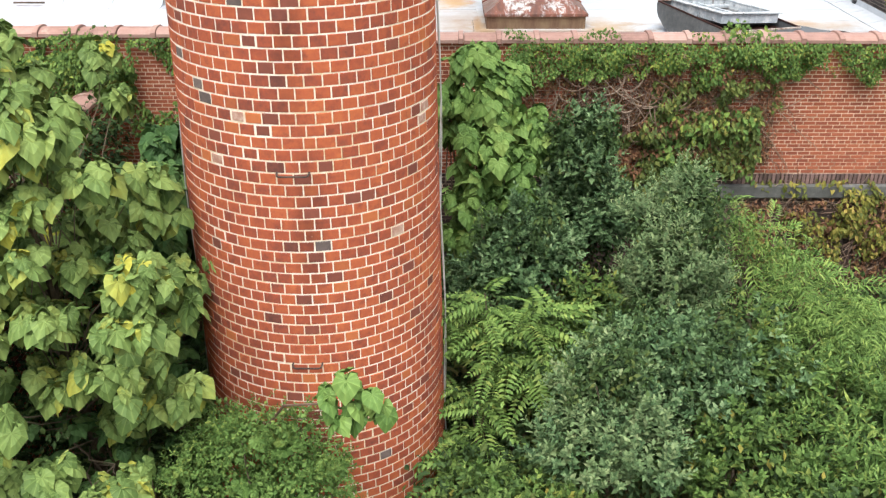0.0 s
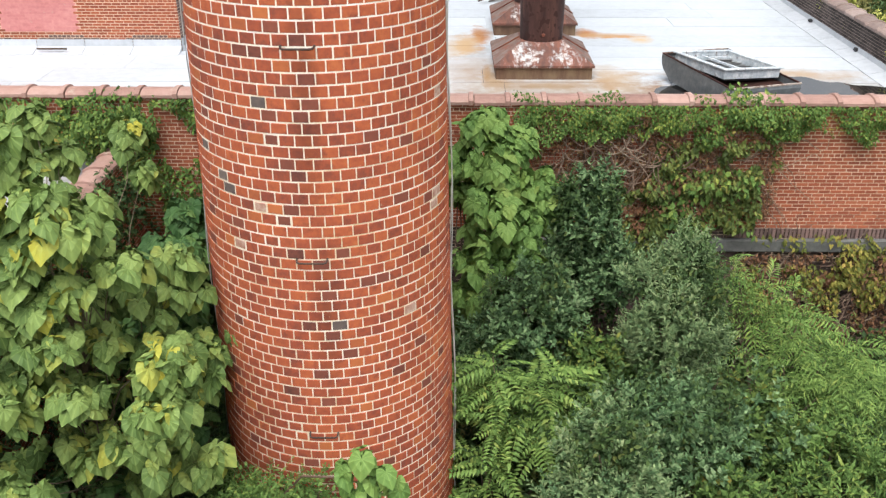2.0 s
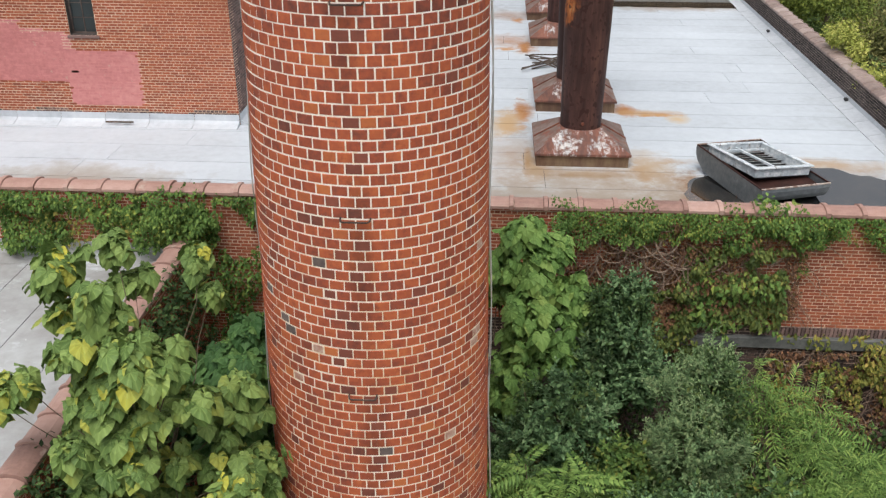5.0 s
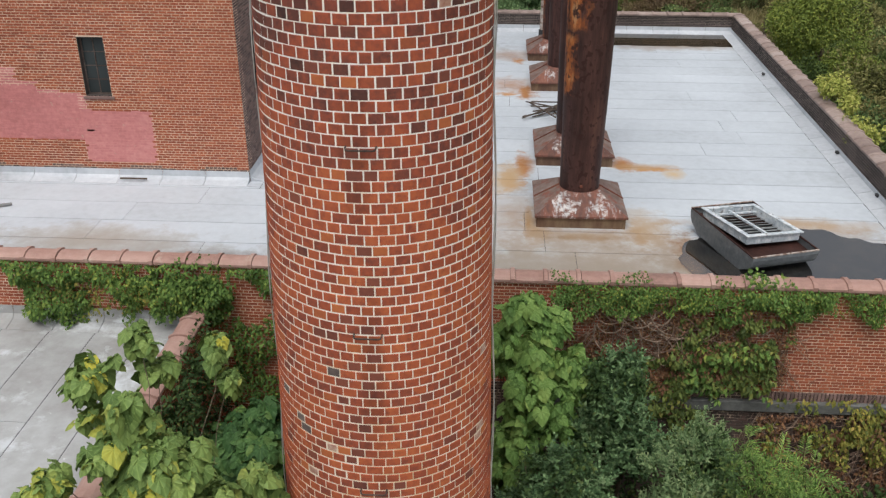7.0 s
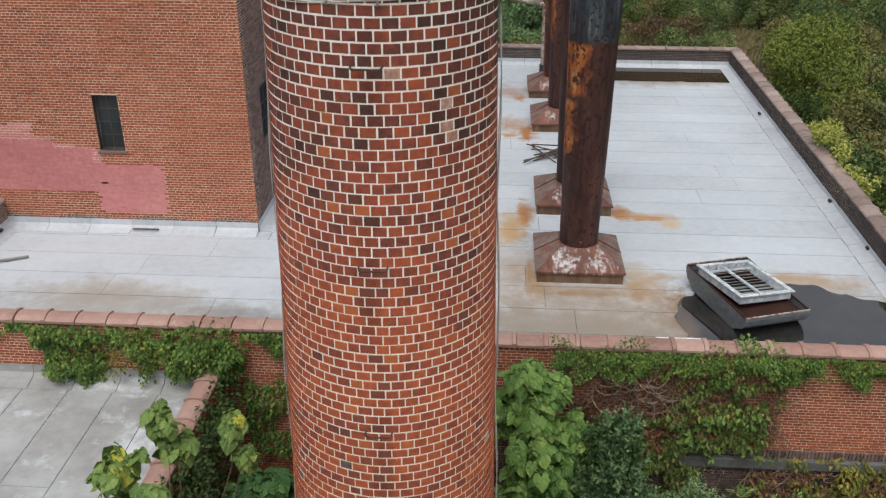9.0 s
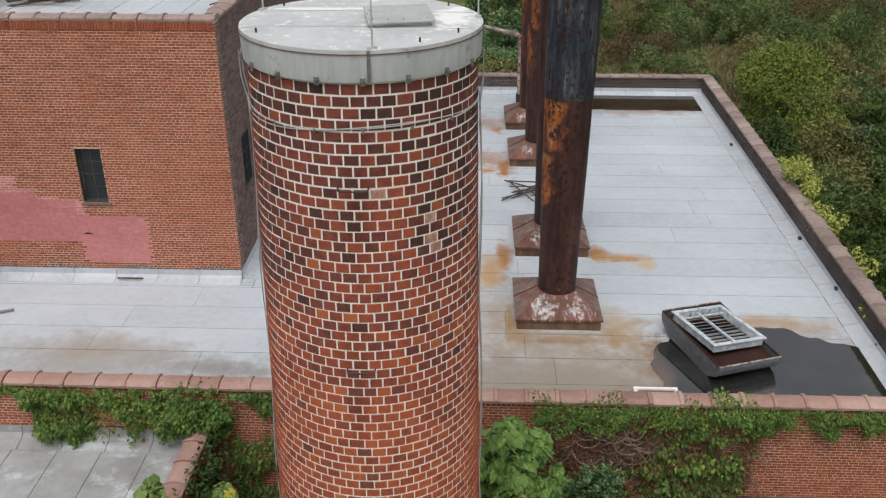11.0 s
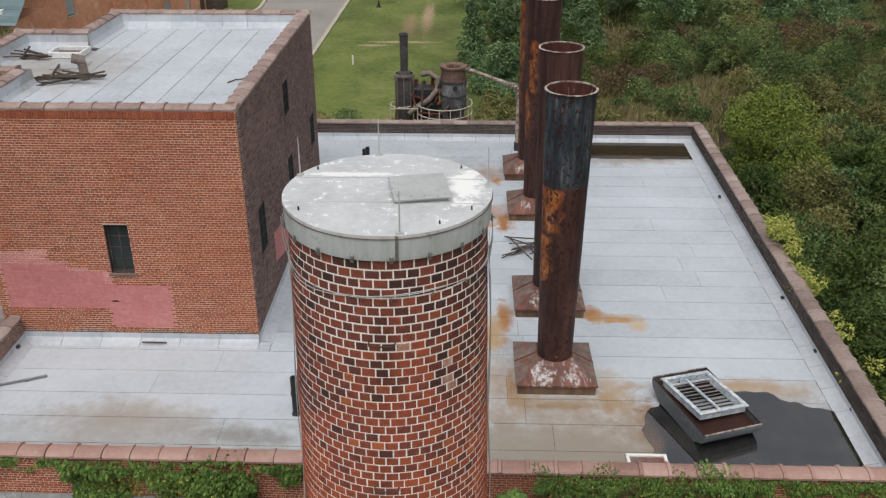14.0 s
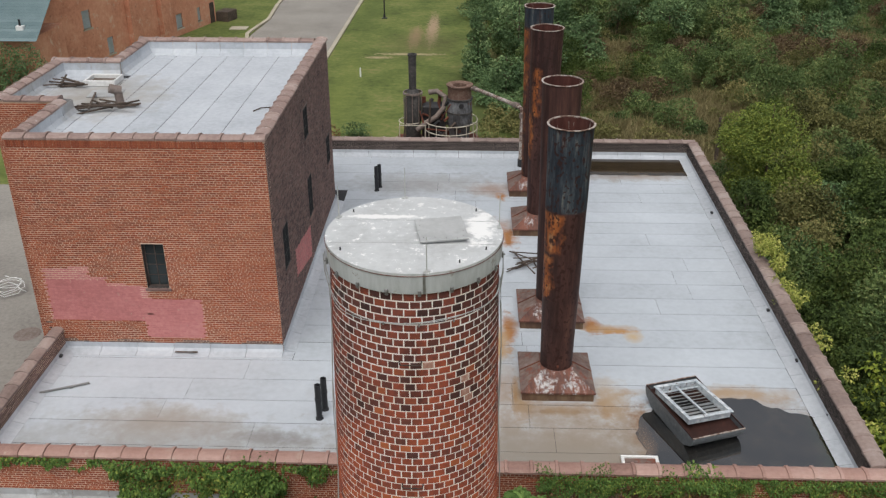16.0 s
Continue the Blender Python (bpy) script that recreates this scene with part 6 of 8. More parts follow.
lathe(bm, [(0.62, 6.03), (0.61, 6.5), (0.64, 6.62), (0.69, 6.68), (0.69, 6.74), (0.62, 6.76), (0.36, 6.7), (0.34, 6.3), (0.0, 6.2)], 32)
part("collar", bm, M_COLLAR, drum, "rusty flared collar", smooth=True)
for z in (4.62, 5.3, 6.02):
    part("hoop", lathe(bmesh.new(), [(0.63, z - 0.04), (0.69, z - 0.04), (0.69, z + 0.04), (0.63, z + 0.04)], 32), M_IRON, drum)
bm = bmesh.new()
rod(bm, (0.1, -0.58, 5.75), (0.1, -0.66, 5.75), 0.13, seg=16)
part("port", bm, M_BITUMEN, drum, "dark round port")
bm = bmesh.new()
lathe(bm, [(1.46, 3.7), (1.5, 3.74), (1.5, 3.82), (0.3, 3.82)], 40, (-0.45, 0))
for k in range(6):
    a = k * math.pi / 3
    rod(bm, (1.3 * math.cos(a), 1.3 * math.sin(a), 0), (1.3 * math.cos(a), 1.3 * math.sin(a), 3.75), 0.08, seg=8)
part("platform", bm, M_RUST, fz, "round rusty steel platform on legs")
for z in (4.4, 4.85):
    part("rail", tube(bmesh.new(), [(1.4 * math.cos(a) - 0.45, 1.4 * math.sin(a), z) for a in np.linspace(-2.9, 2.2, 40)], 0.028, 6), M_RAIL, fz, "pale painted hand rail ring")
for k in range(14):
    a = -2.9 + 5.1 * k / 13
    part("post", rod(bmesh.new(), (1.4 * math.cos(a) - 0.45, 1.4 * math.sin(a), 3.8), (1.4 * math.cos(a) - 0.45, 1.4 * math.sin(a), 4.86), 0.022, seg=6), M_RAIL, fz)
bm = bmesh.new()
lathe(bm, [(0.4, 0.0), (0.4, 4.7), (0.44, 4.72), (0.44, 5.9), (0.3, 6.35), (0.19, 6.45), (0.21, 8.2), (0.24, 8.2), (0.24, 8.28), (0.17, 8.28), (0.17, 7.4)], 24, (-2.45, 0.1))
part("side_flue", bm, M_IRON, fz, "dark cylindrical burner with thin chimney", smooth=True)
for a in range(8):
    part("rib", rod(bmesh.new(), (-2.45 + 0.47 * math.cos(a * 0.785), 0.1 + 0.47 * math.sin(a * 0.785), 4.6), (-2.45 + 0.47 * math.cos(a * 0.785), 0.1 + 0.47 * math.sin(a * 0.785), 6.25), 0.025, seg=5), M_HOOD_GREY, fz)
part("hoop", lathe(bmesh.new(), [(0.45, 6.2), (0.52, 6.2), (0.52, 6.3), (0.45, 6.3)], 24, (-2.45, 0.1)), M_HOOD_GREY, fz)
bm = bmesh.new()
tube(bm, [(-2.2, -0.5, 4.4), (-1.8, -0.5, 4.75), (-1.2, -0.4, 5.1), (-0.8, -0.3, 5.6), (-0.75, -0.1, 6.1), (-1.2, 0.2, 6.3), (-1.6, 0.3, 6.2)], 0.14, 10)
part("duct", bm, M_HOOD_GREY, fz, "bent brown-grey duct", smooth=True)
for k, (a, b, r) in enumerate((((-1.6, -0.6, 3.8), (-1.5, -0.5, 6.1), 0.06), ((-1.3, 0.4, 3.8), (-1.0, 0.3, 6.3), 0.1), ((-2.9, -0.6, 3.9), (-2.8, -0.5, 5.0), 0.05), ((-1.9, 0.5, 3.8), (-1.9, 0.5, 5.9), 0.12), ((-0.9, -0.9, 4.2), (-0.2, -0.7, 4.9), 0.06), ((-1.7, -0.9, 4.6), (-0.6, -0.9, 4.5), 0.04))):
    part("strut", rod(bmesh.new(), a, b, r, seg=8), M_RUST if k % 2 else M_WOOD, fz)
for xx in (-3.1, -1.75):
    part("post", rod(bmesh.new(), (xx, -0.9, 3.7), (xx, -0.9, 4.8), 0.025, seg=6), M_RAIL, fz)
part("rail", tube(bmesh.new(), [(-3.1, -0.3, 4.78), (-3.1, -0.9, 4.78), (-1.75, -0.9, 4.78)], 0.025, 6), M_RAIL, fz)
part("rail", tube(bmesh.new(), [(-2.6 + 0.6 * math.cos(a), 0.1 + 0.6 * math.sin(a), 4.72) for a in np.linspace(1.2, 5.6, 24)], 0.025, 6), M_RAIL, fz)
fr2 = random.Random(6)
for k in range(26):
    a = Vector((fr2.uniform(-2.0, -0.5), fr2.uniform(-0.9, 0.7), fr2.uniform(3.8, 5.4)))
    b = a + Vector((fr2.uniform(-0.5, 0.5), fr2.uniform(-0.3, 0.3), fr2.uniform(0.1, 0.9)))
    part("strut", rod(bmesh.new(), a, b, fr2.uniform(0.025, 0.1), seg=7), (M_IRON, M_RUST, M_BITUMEN)[k % 3], fz)
part("housing", box(bmesh.new(), -1.95, -0.75, -0.2, 0.7, 3.8, 5.6, bevel=0.06), M_BITUMEN, fz, "black soot-covered housing")
part("deck", box(bmesh.new(), -3.3, -1.3, -1.0, 0.9, 3.62, 3.7), M_RUST, fz)
bm = bmesh.new()
tube(bm, [(0.5, -0.2, 6.6), (0.75, -0.35, 6.62), (1.15, -1.3, 6.75), (2.68, -5.6, 7.38), (2.87, -6.1, 7.4)], 0.09, 12)
rod(bm, (2.92, -6.2, 4.95), (2.92, -6.2, 7.42), 0.095, seg=14)
part("pipe", bm, M_RIM, fz, "long pale painted pipe bridging to the roof", smooth=True)
for p, q in (((2.58, -5.3, 7.33), (2.74, -5.7, 7.4)), ((2.92, -6.2, 7.0), (2.92, -6.2, 7.2)), ((0.75, -0.35, 6.62), (0.85, -0.6, 6.66))):
    part("flange", rod(bmesh.new(), p, q, 0.135, seg=14), M_HOOD_GREY, fz)
part("pipe_foot", rod(bmesh.new(), (2.92, -6.2, ROOF), (2.92, -6.2, 5.0), 0.13, seg=12), M_BITUMEN, fz)

# ---- far things ----
lamp = thing("street_lamp", (-9.5, 89.8, 0.02), "slim black street lamp post on the lawn", "street lamp")
part("pole", rod(bmesh.new(), (0, 0, 0.3), (0, 0, 6.0), 0.07, 0.05, 10), M_BLACKPIPE, lamp)
part("base", lathe(bmesh.new(), [(0.3, 0.0), (0.3, 0.06), (0.12, 0.1), (0.1, 0.4), (0.0, 0.42)], 16), M_BLACKPIPE, lamp)
part("arm", tube(bmesh.new(), [(0, 0, 5.95), (0.2, 0, 6.15), (0.8, 0, 6.2)], 0.035, 6), M_BLACKPIPE, lamp)
part("lantern", box(bmesh.new(), 0.65, 1.2, -0.13, 0.13, 6.1, 6.24, bevel=0.03), M_BLACKPIPE, lamp)
bm = bmesh.new()
tube(bm, [(14.3, 49.5, 0), (14.35, 49.55, 1.4), (14.3, 49.6, 2.9)], 0.13, 8, 0.09)
tagged(part("wooden_post", bm, M_WOOD), "leaning weathered brown post in the scrub", "post")

works = thing("brick_works", (-26.3, 88.0, 0), "long red brick works with pale boarded windows", "building")
d = Vector((-6.4, -22.0, 0)).normalized()
nrm = Vector((-d.y, d.x, 0))
M_WORKS = surface("orange_red_brick", [(0.0, (0.4, 0.17, 0.105)), (0.5, (0.56, 0.26, 0.165)), (1.0, (0.66, 0.37, 0.25))], big=0.35, fine=4, big_w=0.9, fine_w=0.6, rough=0.9, bump=0.5, bump_scale=14, cover=(1.3, 0.57, 0.09, (0.6, 0.42, 0.31)), cover_last=(2.6, 0.64, 0.07, (0.3, 0.15, 0.1)))
FACW = [(18.6, 19.6, 3.4, 4.85), (16.2, 17.0, 0.8, 2.15), (5.8, 6.85, 0.7, 2.0), (2.65, 3.2, 0.7, 1.95), (19.2, 20.2, 7.0, 8.5), (5.8, 6.85, 4.6, 6.0)]
bm = bmesh.new()
pierced_wall(bm, (0, 0, 0), d, nrm, 24.2, 0, 9.5, 0.4, FACW)
part("wall", bm, M_WORKS, works, "weathered orange-red brick")
mm = Matrix((d, -nrm, Vector((0, 0, 1)))).transposed().to_4x4()
for a, b, c, e in FACW:
    wn = part("window", box(bmesh.new(), a, b, 0.12, 0.18, c, e, mm), M_GREYPANE, works, "pale grey louvred window")
    part("sill", box(bmesh.new(), a - 0.1, b + 0.1, -0.06, 0.12, c - 0.13, c, mm), M_CONCRETE, wn)
    for k in range(7):
        part("louvre", box(bmesh.new(), a, b, 0.07, 0.12, c + (e - c) * (k + 0.3) / 7, c + (e - c) * (k + 0.6) / 7, mm), M_GREYPANE, wn)
for a, w in ((12.6, 1.5), (8.1, 1.5)):
    part("pilaster", box(bmesh.new(), a, a + w, -0.5, 0.0, 0, 9.5, mm, bevel=0.03), M_WORKS, works)
# A dark brick strip stands proud of the wall beside the pilaster.
part("recess", box(bmesh.new(), 7.6, 8.05, -0.08, 0.0, 0, 9.5, mm), M_BRICK_DARK, works)
part("door", box(bmesh.new(), 0.25, 1.0, -0.03, 0.1, 0, 2.0, mm), M_WOOD, works, "dark timber door")
part("door_porch", box(bmesh.new(), -1.8, 0.0, -1.4, 0.0, 0, 1.0, mm, bevel=0.05), M_WOOD, works, "low timber steps")
bm = bmesh.new()
box(bm, 0, 24.1, 0.41, 14, 0, 9.4, mm)
part("body", bm, M_WORKS, works, "brick rear body")
shed = thing("slate_roofed_wing", (-30.4, 58.0, 0), "lower wing with a faded green slate roof", "building")
for k in range(24):
    part("slate_course", box(bmesh.new(), -14, -0.025 * k, 0, 0.42, 0.0, 0.014, pose(0, k * 0.3, 5.15 + k * 0.15, 24.9)), M_SLATE, shed)
bm = bmesh.new()
box(bm, -13.6, -0.7, 0.5, 6.0, 0, 5.1)
part("wall", bm, M_WORKS, shed)
part("vent", rod(bmesh.new(), (-1.5, 1.2, 5.5), (-1.5, 1.2, 6.4), 0.07, seg=10), M_BLACKPIPE, shed, "small roof vent pipe")
part("vent_base", box(bmesh.new(), -1.75, -1.25, 1.0, 1.4, 5.5, 5.95), M_WHITE, shed)
bm = bmesh.new()
box(bm, -24.1, -22.4, 84.2, 85.4, 0, 0.12, bevel=0.03)
tagged(part("concrete_slab", bm, M_CONCRETE), "pale concrete slab by the kerb", "slab")
for k, (x, y) in enumerate(((-19.0, 28.9),)):
    bm = bmesh.new()
    lathe(bm, [(0.55, 0.012), (0.53, 0.024), (0.47, 0.024), (0.45, 0.016), (0.0, 0.016)], 32, (x, y))
    tagged(part("manhole", bm, M_HOOD_GREY), "round brown manhole cover set in the asphalt", "manhole")
r = random.Random(2)
hs = thing("hose_heap", (-21.4, 32.4, 0.02), "tangled heap of pale hose on the asphalt", "hose")
part("hose", tube(bmesh.new(), [(0.8 * math.cos(k * 0.7) * (0.5 + 0.5 * r.random()), 0.7 * math.sin(k * 0.7) * (0.5 + 0.5 * r.random()), 0.05 + 0.012 * k) for k in range(40)], 0.016, 6), M_WHITE, hs, smooth=True)


# ---- plants ----
PR = np.random.default_rng(23)
SMALL = (np.array([(0, 0, 0), (0.45, 0.27, 0.07), (1, 0, -0.06), (0.45, -0.27, 0.07), (0.5, 0, 0)]), np.array([(0, 3, 2, 4), (0, 4, 2, 1)]))
TINY = (np.array([(0, 0, 0), (0.45, 0.3, 0.08), (1, 0, -0.06), (0.45, -0.3, 0.08)]), np.array([(0, 3, 2, 1)]))
NARROW = (np.array([(0, 0, 0), (0.45, 0.13, 0.03), (1, 0, -0.1), (0.45, -0.13, 0.03), (0.5, 0, 0)]), np.array([(0, 3, 2, 4), (0, 4, 2, 1)]))


def palm_template():
    """A broad pleated leaf with a heart-shaped foot and shallow lobes; its stalk meets it at the origin."""
    rim = [(-160, 0.4), (-131, 0.53), (-99, 0.54), (-70, 0.65), (-44, 0.65), (-19, 0.79), (0, 1.0)]
    rim += [(-a, r) for a, r in rim[-2::-1]]
    n = len(rim)
    V = [(0, 0, 0.02)]
    for f, lift in ((0.55, 0.05), (1.0, 0.0)):
        for i, (a, r) in enumerate(rim):
            fold = (-0.03 if i % 2 == 0 else 0.045) * f
            x, y = r * f * math.cos(radians(a)), r * f * math.sin(radians(a))
            V.append((x, y, lift + fold - 0.32 * (r * f) ** 2))
    F = [(0, 1 + i, 2 + i, 3 + i) for i in range(0, n - 2, 2)]
    F += [(1 + i, 1 + n + i, 2 + n + i, 2 + i) for i in range(n - 1)]
    return np.array(V, float), np.array(F)


HEART = palm_template()


def frond_template(pairs=9, leaflet=0.25, width=0.047, arch=0.34, sweep=0.35):
    """A feather leaf: a rib with folded leaflets in pairs and one at its end."""
    V, F = [(0, -0.006, 0), (0, 0.006, 0), (1, 0.003, -arch), (1, -0.003, -arch)], [(0, 1, 2, 3)]
    for i in range(pairs + 1):
        f = 0.16 + 0.84 * i / pairs
        x, z, ln = f, -arch * f * f, leaflet * (1 - 0.5 * abs(f - 0.4))
        for s in ((-1, 1) if i < pairs else (0,)):
            k = len(V)
            dx, dy = (sweep, s * math.sqrt(1 - sweep * sweep)) if s else (1.0, 0.0)
            px, py = -dy, dx
            V += [(x, 0, z), (x + dx * ln * 0.42 + px * width, dy * ln * 0.42 + py * width, z + 0.004), (x + dx * ln, dy * ln, z - 0.3 * ln),
                  (x + dx * ln * 0.42 - px * width, dy * ln * 0.42 - py * width, z + 0.004), (x + dx * ln * 0.5, dy * ln * 0.5, z - 0.016)]
            F += [(k, k + 3, k + 2, k + 4), (k, k + 4, k + 2, k + 1)]
    return np.array(V, float), np.array(F)


FROND = frond_template()
FEATHER = frond_template(8, 0.3, 0.022, 0.45, 0.62)


def unit(a):
    return a / np.maximum(np.linalg.norm(a, axis=-1, keepdims=True), 1e-6)


def lay(template, pos, way, normal, size):
    """Copies of a leaf at pos that point along way and face normal, joined: vertices and faces."""
    TV, TF = template
    x = unit(way)
    z = unit(normal - (normal * x).sum(-1, keepdims=True) * x)
    y = np.cross(z, x)
    size = np.broadcast_to(np.asarray(size, float).reshape(-1, 1, 1), (len(pos), 1, 1))
    V = pos[:, None] + size * (TV[None, :, 0:1] * x[:, None] + TV[None, :, 1:2] * y[:, None] + TV[None, :, 2:3] * z[:, None])
    F = (np.arange(len(pos))[:, None, None] * len(TV) + TF[None]).reshape(-1, 4)
    return V.reshape(-1, 3), F


def foliage(blobs, count, template, size, spread=0.3, droop=0.3, inner=0.55, up=0.7, rng=PR, dome=False):
    """Leaves in and on a set of ellipsoids (x, y, z, rx, ry, rz); count leaves for a square metre of their surface."""
    P, O = [], []
    for x, y, z, rx, ry, rz in blobs:
        area = 4 * math.pi * ((rx * ry) ** 1.6 / 3 + (rx * rz) ** 1.6 / 3 + (ry * rz) ** 1.6 / 3) ** (1 / 1.6)
        n = max(4, int(area * count))
        o = unit(rng.standard_normal((n, 3)))
        if dome:
            o[:, 2] = np.abs(o[:, 2]) * 1.15 - 0.15
        rad = inner + (1.06 - inner) * rng.random((n, 1)) ** 0.5
        P.append(np.array((x, y, z)) + o * rad * np.array((rx, ry, rz)))
        O.append(o)
    P, O = np.concatenate(P), np.concatenate(O)
    keep = P[:, 2] > 0.05
    P, O = P[keep], O[keep]
    n = len(P)
    way = O * 0.7 + rng.standard_normal((n, 3)) * (0.35 + spread) + np.array((0, 0, -droop))
    nor = np.array((0, 0, up)) + O * 0.5 + rng.standard_normal((n, 3)) * spread
    return lay(template, P, way, nor, size * rng.uniform(0.5, 1.25, n))


def lumps(x, y, z, rx, ry, rz, k, r, rng=PR, top=False):
    """k smaller ellipsoids over the surface of a large one."""
    o = unit(rng.standard_normal((k, 3)))
    if top:
        o[:, 2] = np.abs(o[:, 2]) * 1.1 - 0.25
    f = rng.uniform(0.55, 1.0, (k, 1))
    c = np.array((x, y, z)) + o * f * np.array((rx, ry, rz))
    s = r * rng.uniform(0.65, 1.35, k)
    return [(cx, cy, cz, a, a, a * 0.8) for (cx, cy, cz), a in zip(c, s)]


def whorls(tips, k, template, size, low, high, rng=PR, foot=0.3, up=1.0):
    """Leaves set round the tips of twigs: k on each, that lean down by low to high, with stalks."""
    T = np.repeat(np.asarray(tips, float), k, 0)
    n = len(T)
    a = np.tile(np.arange(k) * 2.4, len(tips)) + rng.normal(0, 0.35, n) + np.repeat(rng.uniform(0, 6.28, len(tips)), k)
    d = np.stack((np.cos(a), np.sin(a), -rng.uniform(low, high, n)), 1)
    sz = size * rng.uniform(0.6, 1.2, n)
    P = T + unit(d) * (foot * sz)[:, None] + np.stack((rng.normal(0, 0.03, n), rng.normal(0, 0.03, n), -np.tile(np.arange(k), len(tips)) * size * 0.12), 1)
    nor = np.array((0, 0, up)) + d * np.array((0.5, 0.5, 0)) + rng.standard_normal((n, 3)) * 0.34
    return lay(template, P, d + rng.standard_normal((n, 3)) * 0.12, nor, sz)


def sprouts(blobs, per, length, pairs, template, size, lift=0.8, rng=PR, spread=0.35):
    """Leafy shoots that grow out of the upper faces of ellipsoids: per for a square metre, with leaves in pairs along each."""
    B, D = [], []
    for x, y, z, rx, ry, rz in blobs:
        n = max(1, int(per * 2.2 * math.pi * (rx * ry + rx * rz + ry * rz) / 1.5))
        o = unit(rng.standard_normal((n, 3)))
        o[:, 2] = np.abs(o[:, 2]) * 1.2 - 0.35
        B.append(np.array((x, y, z)) + o * np.array((rx, ry, rz)) * rng.uniform(0.55, 0.95, (n, 1)))
        D.append(unit(o * 0.8 + np.array((0, 0, lift)) + rng.standard_normal((n, 3)) * spread))
    B, D = np.concatenate(B), np.concatenate(D)
    L = length * rng.uniform(0.5, 1.25, len(B))
    side = unit(np.cross(D, rng.standard_normal(D.shape)))
    other = np.cross(D, side)
    P, W, N, S = [], [], [], []
    for i in range(pairs):
        f = (i + 0.6) / pairs
        at = B + D * (L * f)[:, None] + np.array((0, 0, -0.22)) * (L * f * f)[:, None]
        for q in (1, -1):
            w = (side if i % 2 else other) * q + D * (0.35 + 0.9 * f) + rng.standard_normal(D.shape) * 0.2
            P.append(at)
            W.append(w)
            N.append(D * 0.8 + np.array((0, 0, 0.7)) + rng.standard_normal(D.shape) * 0.25)
            S.append(size * (1.1 - 0.55 * f) * rng.uniform(0.75, 1.25, len(B)))
    return lay(template, np.concatenate(P), np.concatenate(W), np.concatenate(N), np.concatenate(S))


def joined(*sets):
    """Several (vertices, faces) as one."""
    V, F, k = [], [], 0
    for v, f in sets:
        V.append(v)
        F.append(f + k)
        k += len(v)
    return np.concatenate(V), np.concatenate(F)


def within(blobs, k, rng=PR, shell=0.5):
    """k points in each ellipsoid, more of them in its upper part."""
    out = []
    for x, y, z, rx, ry, rz in blobs:
        o = unit(rng.standard_normal((k, 3))) * rng.uniform(shell, 1.0, (k, 1))
        o[:, 2] = o[:, 2] * 0.8 + 0.15
        out.append(np.array((x, y, z)) + o * np.array((rx, ry, rz)))
    return np.concatenate(out)


def stems(bm, root, tips, r, rng=PR, sway=0.15):
    for t in tips:
        a, b = Vector(root), Vector(t)
        pts = [a.lerp(b, f) + Vector(rng.normal(0, sway, 3)) * math.sin(math.pi * f) for f in (0, 0.25, 0.5, 0.75, 1.0)]
        tube(bm, pts, r, 6, r * 0.3)
    return bm


def shoots(x, y, z, rx, ry, k, h, rng=PR):
    """Upright sprays over a shrub's top."""
    return [(x + rx * a, y + ry * b, z + h * c, 0.1, 0.1, h * 0.6) for a, b, c in zip(rng.uniform(-1, 1, k), rng.uniform(-1, 1, k), rng.uniform(0.0, 0.6, k))]


def plant(name, root, blobs, leafspec, label, category, group="", trunk=0.03, tips=8, rng=PR):
    """A plant with its stems and its crown. leafspec: rows of (template, count, size, material, kwargs)."""
    ob = thing(name, root, label, category, group)
    off = np.array(root)
    bm = bmesh.new()
    pick = [blobs[int(i)] for i in rng.integers(0, len(blobs), tips)]
    stems(bm, (0, 0, 0), [(b[0] - off[0], b[1] - off[1], b[2] - off[2]) for b in pick], trunk, rng)
    part("trunk", bm, M_BARK, ob, smooth=True)
    core = [(x, y, z - 0.1, rx * 0.66, ry * 0.66, rz * 0.66) for x, y, z, rx, ry, rz in blobs if rx > 0.42]
    knobs = [b for b in blobs if b[3] <= 0.42] + [q for b in blobs if b[3] > 0.42 for q in lumps(*b, max(5, int(14 * b[3] * b[5])), 0.2, rng)]
    for template, count, size, material, kw in leafspec:
        if "pairs" in kw:
            V, F = sprouts([b for b in blobs if b[3] > 0.15], count, template=template, size=size, rng=rng, **kw)
        elif "each" in kw:
            V, F = whorls(within([b for b in blobs if b[3] > 0.2], kw["each"], rng), count, template, size, kw["low"], kw["high"], rng, kw.get("foot", 0.3), kw.get("up", 1.0))
        elif template is HEART or template is FROND:
            V, F = foliage(blobs, count, template, size, **kw)
        else:
            V, F = foliage(knobs, count * 1.0, template, size, **kw)
            if core:
                V, F = joined((V, F), foliage(core, count * 0.7, template, size, **kw))
        raw("crown", V - off, F, material, ob, leaf=template[0])
    return ob


